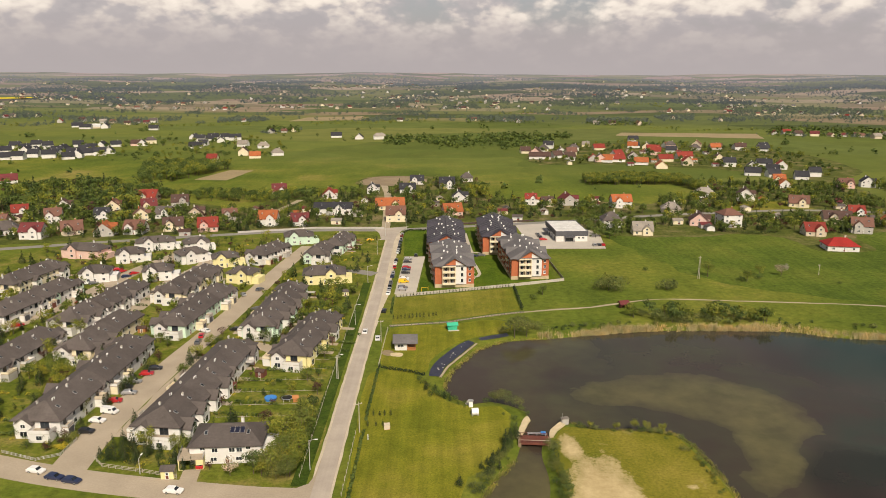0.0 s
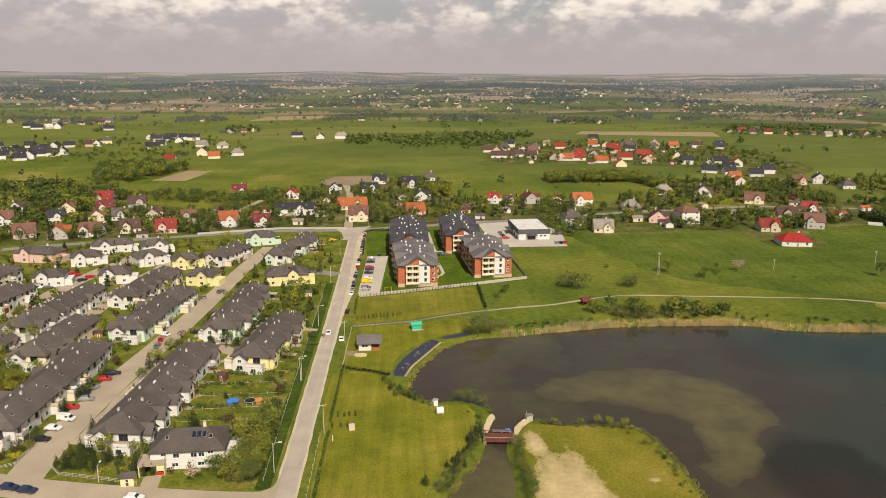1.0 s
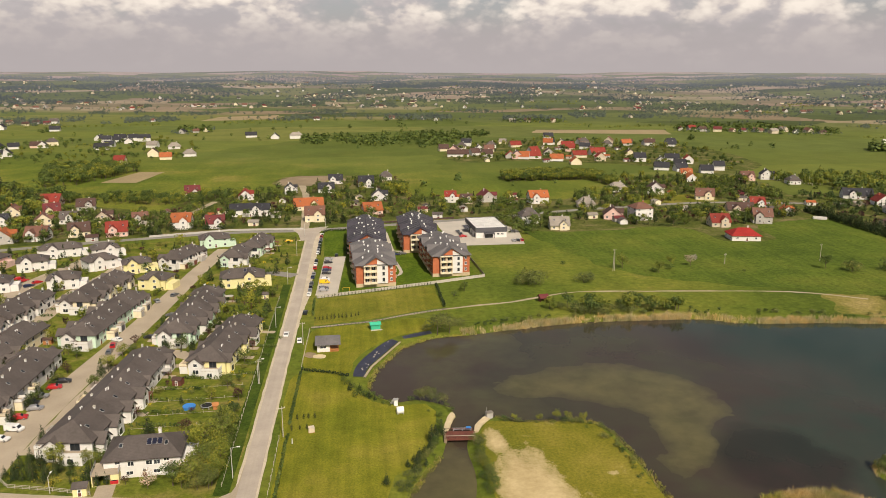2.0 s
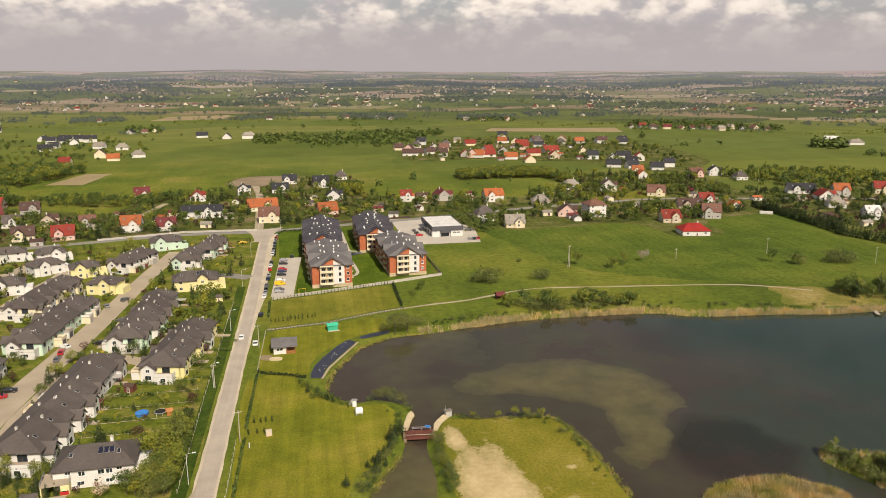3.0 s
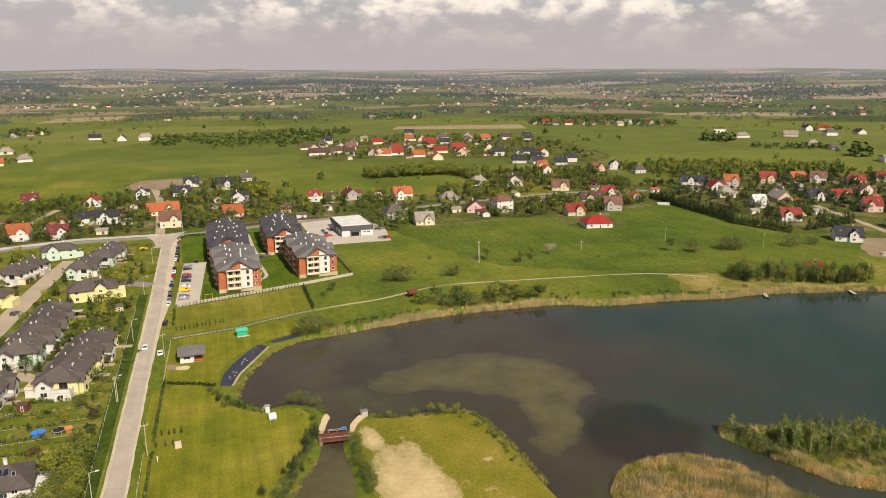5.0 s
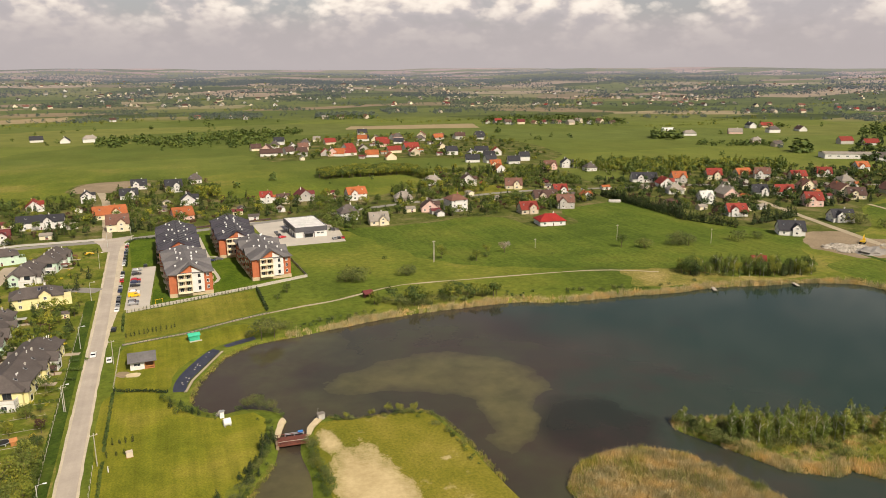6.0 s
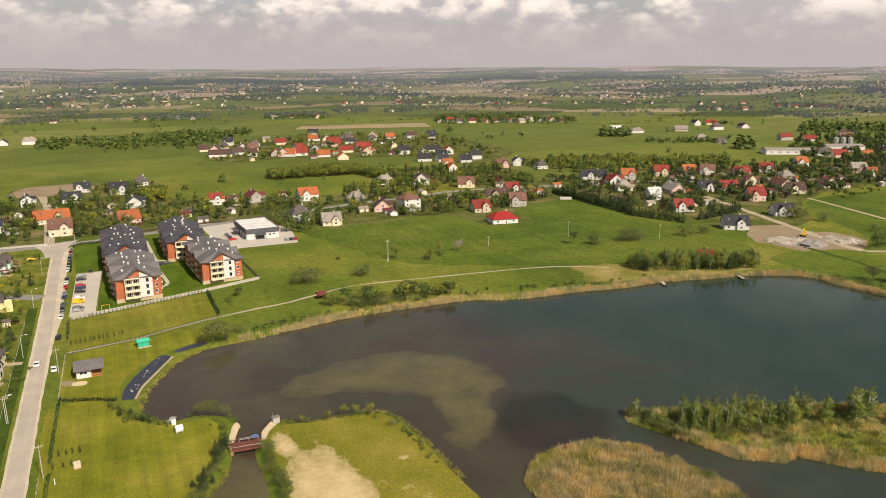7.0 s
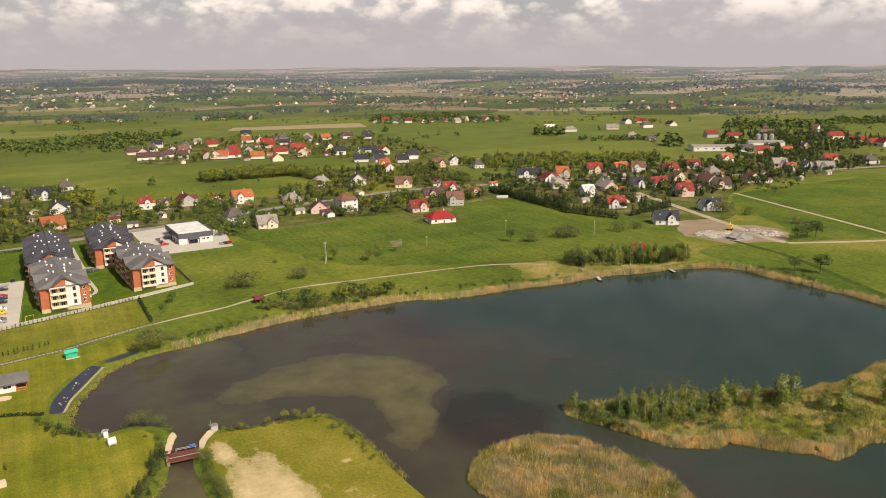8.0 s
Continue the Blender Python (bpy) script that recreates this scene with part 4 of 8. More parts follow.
def family_house(x, y, L, W, turn, roof, wall="white", storeys=2, style="gable", label="", group="", detail=2, rise=0.42):
    """A detached house; its long side runs along x before it is turned. Local front looks to -y."""
    keep_clear(x, y, L, W, turn)
    eave = {1: 3.0, 1.5: 3.3, 2: 4.8, 3: 8.0}[storeys]
    ridge = eave + W * rise
    label = label or f"{wall} rendered house with a {ROOF_WORDS[roof]} {'hipped' if style == 'hip' else 'gabled'} roof"
    h = thing("house", pose(x, y, 0, 0, 0, turn), label, "house", group)
    s = Shape()
    villa_roof = style == "villa"
    hipped = style in ("hip", "villa")
    if hipped:
        s.box(-L / 2, L / 2, -W / 2, W / 2, -0.3, eave)
    else:
        s.prism([(-W / 2, -0.3), (W / 2, -0.3), (W / 2, eave), (0, ridge), (-W / 2, eave)], -L / 2, L / 2)
    part("wall", s.mesh("wall", RENDERS[wall]), h)
    s = Shape()
    if hipped:
        hip_roof(s, L, W, eave, ridge)
    else:
        gable_roof(s, L, W, eave, ridge)
    roof_part = part("roof", s.mesh("roof", ROOFS[roof]), h)
    part("chimney", chimney_mesh(1.0, "brick" if roof in "rno" else "white"), roof_part, pose(L * 0.18, W * 0.12, ridge - 0.3))
    if style != "hip" and detail > 1 and storeys < 3:  # a cross gable to the front
        gw, out = min(4.6, L * 0.42), 1.1
        gr = min(ridge - (0.1 if villa_roof else 0.4), eave + gw * 0.45 + (1.6 if storeys == 1.5 else 0.9))
        ge = gr - gw * 0.45
        gx = L * (0.16 if (int(x) + int(y)) % 2 else -0.18)
        s = Shape()
        s.prism([(-gw / 2, -0.3), (gw / 2, -0.3), (gw / 2, ge), (0, gr), (-gw / 2, ge)], -W / 2 - out, 0, 0, "y")
        s.v = [(a + gx, b, c) for a, b, c in s.v]
        bay = part("gable_bay", s.mesh("gable_bay", RENDERS[wall]), h)
        s = Shape()
        gable_roof(s, 0, gw, ge, gr, 0.35, 0.2, 0, "y", -W / 2 - out - 0.4, 0)
        s.v = [(a + gx, b, c) for a, b, c in s.v]
        part("bay_roof", s.mesh("bay_roof", ROOFS[roof]), bay)
        part("window", window_mesh(1.4, 1.3), bay, pose(gx, -W / 2 - out, 1.1))
        part("window", window_mesh(1.2, 1.2), bay, pose(gx, -W / 2 - out, ge - 0.6 if ge < 4.6 else 3.8))
    if detail > 0:
        up = storeys >= 2
        for side, span in (("front", L), ("right", W), ("left", W)):
            for k in ((-0.32, 0.32) if span > 7 else (0,)):
                if not (side == "front" and detail > 1 and style != "hip" and storeys < 3 and abs(k * span - L * (0.16 if (int(x) + int(y)) % 2 else -0.18)) < 3.2):
                    part("window", window_mesh(1.3, 1.25), h, on_wall(L, W, side, k * span, 1.0))
                    for level in range(1, int(storeys)):
                        part("window", window_mesh(1.3, 1.25), h, on_wall(L, W, side, k * span, 1.0 + 2.75 * level))
            if not hipped and side != "front":
                part("window", window_mesh(1.2, 1.2), h, on_wall(L, W, side, 0, eave + 0.1 if not up else eave))
        part("door", door_mesh(1.1, 2.1), h, on_wall(L, W, "front", L * 0.02, 0.0))
    if detail > 1:
        pitch = math.degrees(math.atan2(ridge - eave, W / 2))
        for k in (-0.3, 0.3):
            part("skylight", skylight_mesh(), roof_part, pose(k * L, -W * 0.22, eave + (ridge - eave) * 0.56 + 0.22, pitch))
    return h


def row_roof(shape, x0, x1, W, mid, eave, ridge, hip0, hip1, over=0.6, thick=0.26):
    """Roof over one stretch of a row: hipped where it ends the row, gabled where the next stretch joins."""
    y = W / 2 + over
    x0, x1 = x0 - (over if hip0 else 0.12), x1 + (over if hip1 else 0.12)
    r0, r1 = x0 + (y * 0.8 if hip0 else 0), x1 - (y * 0.8 if hip1 else 0)
    z0, z1 = eave - 0.12, eave - 0.12 + thick
    pts = [(x, mid + sy * y, z) for z in (z0, z1) for x, sy in ((x0, -1), (x1, -1), (x1, 1), (x0, 1))] + [(r0, mid, ridge), (r1, mid, ridge)]
    return shape.add(pts, [(3, 2, 1, 0), (0, 1, 5, 4), (1, 2, 6, 5), (2, 3, 7, 6), (3, 0, 4, 7), (4, 5, 9, 8), (5, 6, 9), (6, 7, 8, 9), (7, 4, 8)])


@lru_cache(None)
def dish_mesh():
    s = Shape()
    s.tube((0, 0, -0.3), (0, 0, 0.9), 0.04, 0.04, 5)
    s.tube((0, -0.1, 0.75), (0.05, -0.22, 0.8), 0.12, 0.42, 9)
    return s.mesh("aerial", FRAME)


def gabled_bay(t, wall, x, mid, W, sign, gw, out, gr):
    """A cross gable that stands out of a long side, with its own roof and windows."""
    ge = gr - gw * 0.46
    b = Shape().prism([(-gw / 2, -0.3), (gw / 2, -0.3), (gw / 2, ge), (0, gr), (-gw / 2, ge)], sign * (W / 2 + out), 0, 0, "y")
    b.v = [(p + x, q + mid, r) for p, q, r in b.v]
    bay = part("gable_bay", b.mesh("gable_bay", RENDERS[wall]), t)
    b = Shape()
    gable_roof(b, 0, gw, ge, gr, 0.4, 0.2, 0, "y", *sorted((sign * (W / 2 + out + 0.45), 0)))
    b.v = [(p + x, q + mid, r) for p, q, r in b.v]
    part("bay_roof", b.mesh("bay_roof", ROOFS["g"]), bay)
    turn_w = 0 if sign < 0 else 180
    part("window", window_mesh(1.8, 1.9), bay, pose(x, mid + sign * (W / 2 + out), 0.4, 0, 0, turn_w))
    part("window", window_mesh(1.3, 1.3), bay, pose(x, mid + sign * (W / 2 + out), 3.4, 0, 0, turn_w))


def terrace(x, y, L, turn, wall, garages="east", W=12.0, tone2="white", seed=0, bend=0.0):
    """A row of joined houses, stepped in plan: hipped ends, gabled bays, garages with roof terraces on the street side."""
    keep_clear(x, y, L, W, turn)
    rnd = random.Random(seed)
    eave, ridge = 4.8, 8.5
    t = thing("terraced_houses", pose(x, y, 0, 0, 0, turn), f"row of {wall} rendered terraced houses under a brown-grey hipped roof", "terraced house", "terraces of the estate")
    pitch = math.degrees(math.atan2(ridge - eave, W / 2))
    n = max(2, round(L / 8.5))
    unit = L / n
    k = 0
    mids, lifts = [], []
    while k < n:  # stretches of one to three houses share a roof
        run = min(n - k, rnd.choice((2, 2, 3, 3)))
        u = ((k + run / 2) / n) * 2 - 1
        mid = bend * (u * u - 0.4) + rnd.uniform(-0.7, 0.7)
        lift = rnd.uniform(-0.1, 0.1)
        x0, x1 = -L / 2 + k * unit, -L / 2 + (k + run) * unit
        part("wall", Shape().box(x0, x1, mid - W / 2, mid + W / 2, -0.3, eave + lift - 0.02).mesh("wall", RENDERS[wall]), t)
        roof = part("roof", row_roof(Shape(), x0, x1, W, mid, eave + lift, ridge + lift, k == 0, k + run == n).mesh("roof", ROOFS["g"]), t)
        mids += [(mid, roof, lift)] * run
        k += run
    for k in range(n):
        c = (k + 0.5) * unit - L / 2
        mid, roof, lift = mids[k]
        for side in ("front", "back"):  # local front is east, back is west
            sign = -1 if side == "front" else 1
            turn_w = 0 if sign < 0 else 180
            face = mid + sign * W / 2
            garage_side = (side == "front") == (garages == "east")
            tone = tone2 if k % 2 else wall
            if not garage_side:
                if rnd.random() < 0.62:
                    gabled_bay(t, tone, c - 0.8, mid, W, sign, 3.6 + 1.4 * rnd.random(), 0.8 + 1.7 * rnd.random(), 5.6 + 0.6 * rnd.random())
                else:
                    part("window", window_mesh(2.2, 2.0), t, pose(c - 0.8, face, 0.3, 0, 0, turn_w))
                    part("window", window_mesh(1.2, 1.2), t, pose(c - 0.8, face, 3.1, 0, 0, turn_w))
                part("window", window_mesh(1.2, 1.2), t, pose(c + 3.0, face, 3.1, 0, 0, turn_w))
                part("window", window_mesh(1.2, 1.2), t, pose(c + 3.0, face, 0.9, 0, 0, turn_w))
                if rnd.random() < 0.55:  # paved sitting place with a timber canopy
                    deep = 2.2 + 1.6 * rnd.random()
                    y0, y1 = sorted((face + sign * 0.1, face + sign * (deep + 1.5)))
                    part("patio", Shape().box(c + 1.6, c + 4.0, y0, y1, -0.2, 0.12).mesh("patio", PAVING), t)
                    if rnd.random() < 0.6:
                        y0, y1 = sorted((face, face + sign * deep))
                        part("canopy", Shape().box(c + 1.5, c + 4.1, y0, y1, 2.35, 2.5).mesh("canopy", rnd.choice((PLANK, ROOFS["k"], RENDERS["grey"], ROOFS["g"]))), t)
                        for e in (c + 1.6, c + 4.0):
                            part("canopy_post", Shape().box(e - 0.07, e + 0.07, face + sign * (deep - 0.1) - 0.07, face + sign * (deep - 0.1) + 0.07, 0, 2.35).mesh("canopy_post", PLANK), t)
            else:
                if rnd.random() < 0.35:
                    gabled_bay(t, tone, c + 2.0, mid, W, sign, 3.2 + 0.8 * rnd.random(), 0.5 + 0.6 * rnd.random(), 5.4 + 0.5 * rnd.random())
                else:
                    part("window", window_mesh(1.2, 1.2), t, pose(c + 2.6, face, 3.2, 0, 0, turn_w))
                    part("window", window_mesh(1.4, 1.3), t, pose(c + 2.8, face, 0.9, 0, 0, turn_w))
                part("door", door_mesh(1.1, 2.1), t, pose(c - 0.1, face, 0, 0, 0, turn_w))
                part("balcony_door", window_mesh(1.6, 2.0, "dark"), t, pose(c - 2.2, face, 2.75, 0, 0, turn_w))
                if rnd.random() < 0.2:
                    continue
                out = 1.4 + 2.0 * rnd.random()
                gw = 2.9 + 1.6 * rnd.random()
                y0, y1 = sorted((face, face + sign * out))
                a, b = c - 3.9, c - 3.9 + gw
                g = Shape().box(a, b, y0, y1, -0.3, 2.5, 0).box(a - 0.1, b + 0.1, y0 - 0.1, y1 + 0.1, 2.5, 2.68, 1)
                gar = part("garage", g.mesh("garage", RENDERS[rnd.choice(("white", "cream", "white", "grey"))], PAVING), t)
                r = Shape()
                high = 3.15 + 0.4 * rnd.random()
                ys = face + sign * (out - 0.06)
                r.box(a, a + 0.12, y0, y1, 2.68, high).box(b - 0.12, b, y0, y1, 2.68, high).box(a + 0.12, b - 0.12, ys - 0.06, ys + 0.06, 2.68, high)
                part("parapet", r.mesh("parapet", RENDERS[rnd.choice(("white", "cream", "grey", "beige"))]), gar)
                part("garage_door", Shape().box(-1.25, 1.25, -0.06, 0.05, 0, 2.2).mesh("garage_door", rnd.choice((RENDERS["grey"], PLANK, RENDERS["dark"]))), gar,
                     pose((a + b) / 2, face + sign * out, 0, 0, 0, turn_w))
                if rnd.random() < 0.5:  # a lean-to or bin store beside it
                    part("porch_roof", Shape().box(b + 0.1, b + 2.0, *sorted((face, face + sign * (1.2 + rnd.random()))), 2.3, 2.45).mesh("porch_roof", ROOFS["g"]), t)
        for sy in (-1, 1):
            u = rnd.uniform(0.1, 0.45)
            z = eave + lift + (ridge - eave) * (1 - u)
            if (k + (sy > 0)) % 2:
                part("chimney", chimney_mesh(0.7, "grey" if rnd.random() < 0.6 else "white"), roof, pose(c + rnd.uniform(-3, 3), mid + sy * u * W / 2, z) @ Matrix.Diagonal((0.8, 0.8, 1, 1)))
            else:
                cx = c + rnd.uniform(-3, 3)
                for e in range(rnd.randint(1, 3)):
                    part("roof_vent", vent_mesh(), roof, pose(cx + 0.55 * e, mid + sy * u * W / 2 + rnd.uniform(-.3, .3), z) @ Matrix.Diagonal((0.45, 0.45, 0.75, 1)))
            if rnd.random() < 0.12:
                part("aerial", dish_mesh(), roof, pose(c + rnd.uniform(-3, 3), mid + sy * 0.3 * W / 2, eave + lift + (ridge - eave) * 0.72))
        part("skylight", skylight_mesh(), roof, pose(c + 0.4, mid - W * 0.27, eave + lift + 0.46 * (ridge - eave) + 0.2, pitch))
    for end in (-1, 1):  # the end houses face outwards: a low gabled bay beside a walled roof terrace
        mid = mids[0 if end < 0 else -1][0]
        gw, out, gr = 4.6, 1.2, 6.0
        ge = gr - gw * 0.4
        b = Shape().prism([(-gw / 2, -0.3), (gw / 2, -0.3), (gw / 2, ge), (0, gr), (-gw / 2, ge)], 0, end * (L / 2 + out))
        b.v = [(p, q + mid - end * 3.1, r) for p, q, r in b.v]
        bay = part("gable_bay", b.mesh("gable_bay", RENDERS[tone2]), t)
        b = Shape()
        gable_roof(b, 0, gw, ge, gr, 0.4, 0.2, 0, "x", *sorted((end * (L / 2 - 3), end * (L / 2 + out + 0.45))))
        b.v = [(p, q + mid - end * 3.1, r) for p, q, r in b.v]
        part("bay_roof", b.mesh("bay_roof", ROOFS["g"]), bay)
        turn_w = 270 if end < 0 else 90
        part("window", window_mesh(2.0, 1.5), bay, pose(end * (L / 2 + out), mid - end * 3.1, 0.6, 0, 0, turn_w))
        part("window", window_mesh(1.3, 1.1), bay, pose(end * (L / 2 + out), mid - end * 3.1, 3.1, 0, 0, turn_w))
        part("balcony_door", window_mesh(2.4, 1.9, "dark"), t, pose(end * L / 2, mid + end * 2.2, 2.6, 0, 0, turn_w))
        a0, a1 = sorted((end * (L / 2 - 0.05), end * (L / 2 + 3.2)))
        y0, y1 = mid + end * 2.2 - 2.9, mid + end * 2.2 + 2.9
        low = part("terrace_room", Shape().box(a0, a1, y0, y1, -0.3, 2.45).mesh("terrace_room", RENDERS["white"]), t)
        part("terrace_floor", Shape().box(a0, a1, y0, y1, 2.45, 2.55).mesh("terrace_floor", PAVING), low)
        e0 = end * (L / 2 + 3.2)
        p = Shape().box(*sorted((e0, e0 - end * 0.16)), y0, y1, 2.5, 3.45).box(a0, a1, y0, y0 + 0.16, 2.5, 3.45).box(a0, a1, y1 - 0.16, y1, 2.5, 3.45)
        part("parapet", p.mesh("parapet", RENDERS["white"]), low)
        part("window", window_mesh(1.6, 1.3), low, pose(e0, mid + end * 2.2, 0.7, 0, 0, turn_w))
    return t


def apartment_block(x, y, L, turn, roof, W=17.8, dark=False):
    """Front middle of the gable end at x, y; the block runs back along its own y."""
    c, s_ = math.cos(radians(turn)), math.sin(radians(turn))
    keep_clear(x - s_ * L / 2, y + c * L / 2, L, W, turn + 90)
    eave, ridge = 10.2, 14.2
    b = thing("apartment_building", pose(x, y, 0, 0, 0, turn), f"three-storey brick and cream apartment building with a {ROOF_WORDS[roof]} roof", "apartment building", "apartment buildings")
    part("plinth", Shape().box(-W / 2 - 0.12, W / 2 + 0.12, -0.12, L + 0.12, -0.3, 1.7).mesh("plinth", RENDERS["plinth"]), b, label="sandstone-coloured plinth")
    part("wall", Shape().box(-W / 2, W / 2, 0, L, 1.7, eave).mesh("wall", RENDERS["brick"]), b, label="orange brick wall")
    # roof along y with a lower hip end, and a cross gable over the middle of the front
    s = Shape()
    hip_roof(s, L, W, eave, ridge, 0.9, 0.3, 0.55)
    s.v = [(-q, p + L / 2, r) for p, q, r in s.v]
    top = part("roof", s.mesh("roof", ROOFS[roof]), b)
    gw, gx, out = 11.6, 0.0, 0.55
    ge, gr = eave - 0.2, 13.9
    front = Shape().prism([(-gw / 2, 1.7), (gw / 2, 1.7), (gw / 2, ge), (0, gr), (-gw / 2, ge)], -out, 0.2, 0, "y")
    front.v = [(p + gx, q, r) for p, q, r in front.v]
    gable = part("gable", front.mesh("gable", RENDERS["brick"]), b)
    s = Shape()
    gable_roof(s, 0, gw, ge, gr, 0.7, 0.26, 0, "y", -out - 0.8, 7.0)
    s.v = [(p + gx, q, r) for p, q, r in s.v]
    part("gable_roof", s.mesh("gable_roof", ROOFS[roof]), gable)
    part("rendered_panel", Shape().prism([(-2.45, 1.7), (2.45, 1.7), (2.45, gr - 1.2), (-2.45, ge + 0.3)], -out - 0.08, -out + 0.1, 0, "y").mesh("rendered_panel", RENDERS["white"]), b, pose(2.95, 0, 0), "white rendered panel")
    # loggias: pale slabs and slim posts before a dark recess
    part("loggia_back", Shape().box(-5.6, 0.4, -out - 0.05, -out + 0.1, 1.7, 10.2).mesh("loggia_back", RENDERS["recess"]), b, label="brown shaded wall behind the loggias")
    for level in range(3):
        z = 1.9 + 2.75 * level
        logg = part("loggia", Shape().box(-3.0, 3.0, -1.5, 0.1, -0.14, 0.10).mesh("loggia_floor", RENDERS["cream"]), b, pose(-2.55, -out, z))
        for px_ in (-2.85, 0.0, 2.85):
            part("post", Shape().box(-0.15, 0.15, -1.45, -1.15, 0.10, 2.62).mesh("post", RENDERS["cream"]), logg, pose(px_, 0, 0))
        for px_ in (-1.43, 1.43):
            part("balcony_door", window_mesh(1.5, 2.05), logg, pose(px_, -0.06, 0.1))
            part("railing", Shape().box(-1.25, 1.25, -1.44, -1.38, 0.12, 0.95).mesh("railing", RENDERS["cream"]), logg, pose(px_, 0, 0))
    part("loggia_lintel", Shape().box(-5.55, 0.45, -out - 1.5, -out + 0.1, 10.05, 10.35).mesh("loggia_lintel", RENDERS["cream"]), b)
    for level in range(3):
        z = 2.7 + 2.75 * level
        part("window", window_mesh(1.1, 1.5, "dark"), b, pose(3.4, -out - 0.09, z))
        part("window", window_mesh(1.1, 1.5), b, pose(W / 2 - 1.9, 0, z))
        for k in range(int(L / 5.5)):
            for side in (-1, 1):
                m = pose(side * W / 2, 3 + 5.5 * k, z - (0.6 if k % 2 else 0), 0, 0, 90 * side)
                part("balcony_door" if k % 2 else "window", window_mesh(1.4, 2.1 if k % 2 else 1.5), b, m)
                if k % 2:
                    bal = Shape().box(-1.5, 1.5, -1.3, 0, -0.15, 0.05, 0).box(-1.5, 1.5, -1.3, -1.22, 0.05, 1.0, 0)
                    part("balcony", bal.mesh("balcony", RENDERS["cream"]), b, pose(side * W / 2, 3 + 5.5 * k, z - 0.65, 0, 0, 90 * side))
    rnd = random.Random(int(y))
    for k in range(int(L / 6.0)):
        for side in (-1, 1):
            u = 0.1 + 0.6 * rnd.random()
            part("roof_vent", vent_mesh(), top, pose(side * W / 2 * u, 3.5 + 5.6 * k + 3 * rnd.random(), eave + (ridge - eave) * (1 - u) * 0.96) @ Matrix.Diagonal((1.3, 1.3, 1.2, 1)))
    for k, yy in enumerate((L * 0.30, L * 0.68)):  # cross gables over the stairwells, on both long sides
        for side in (-1, 1):
            cw, ce, cr = 7.4, eave - 0.15, eave + 2.6
            wing = Shape().prism([(yy - cw / 2, eave - 0.4), (yy + cw / 2, eave - 0.4), (yy + cw / 2, ce), (yy, cr - 0.1), (yy - cw / 2, ce)], *sorted((0.0, side * (W / 2 + 0.35))))
            cross = part("cross_gable", wing.mesh("cross_gable", RENDERS["brick"]), b)
            cover_ = gable_roof(Shape(), 0, cw, ce, cr, 0.5, 0.24, 0, "x", *sorted((0.0, side * (W / 2 + 1.1))))
            cover_.v = [(p, q + yy, r) for p, q, r in cover_.v]
            part("cross_roof", cover_.mesh("cross_roof", ROOFS[roof]), cross)
    if roof == "A":  # raised seams across the dark sheet roofs
        for k in range(int(L / 4.5)):
            rib = Shape()
            for side in (-1, 1):
                rib.prism([(2.4 + 4.5 * k, 0.0), (2.75 + 4.5 * k, 0.0), (2.75 + 4.5 * k, 0.55), (2.4 + 4.5 * k, 0.55)], *sorted((side * 0.3, side * (W / 2 + 0.4))))
            rib.v = [(p, q, r + ridge - (ridge - eave) * abs(p) / (W / 2) * 0.97) for p, q, r in rib.v]
            part("roof_rib", rib.mesh("roof_rib", RENDERS["dark"]), top)
    return b


# ---------------------------------------------------------------- kinds of plants
def leaf_cloud(rnd, blobs, count, size, flat=0.75):
    """Small leafy sprays scattered through and over a few uneven masses."""
    v, f = [], []
    total = sum(b[3] ** 2 for b in blobs)
    for bx, by, bz, br in blobs:
        for _ in range(max(3, int(count * br * br / total))):
            d = Vector((rnd.gauss(0, 1), rnd.gauss(0, 1), rnd.gauss(0, 1) + 0.25)).normalized()
            r = br * (0.55 + 0.5 * rnd.random() ** 0.6)
            c = Vector((bx, by, bz)) + Vector((d.x * r, d.y * r, d.z * r * flat))
            n = (d + Vector((rnd.uniform(-1, 1), rnd.uniform(-1, 1), rnd.uniform(-0.4, 1.0))) * 0.5).normalized()
            q = n.to_track_quat("Z", "Y")
            s, tw = size * (0.6 + 0.8 * rnd.random()), rnd.random() * 6.28
            k = len(v)
            for a, e in ((0, 1.0), (1.7, 0.7), (3.1, 1.05), (4.6, 0.65)):
                v.append(c + q @ Vector((math.cos(tw + a) * s * e, math.sin(tw + a) * s * e, rnd.uniform(-0.15, 0.15) * s)))
            f.append((k, k + 1, k + 2, k + 3))
    return v, f


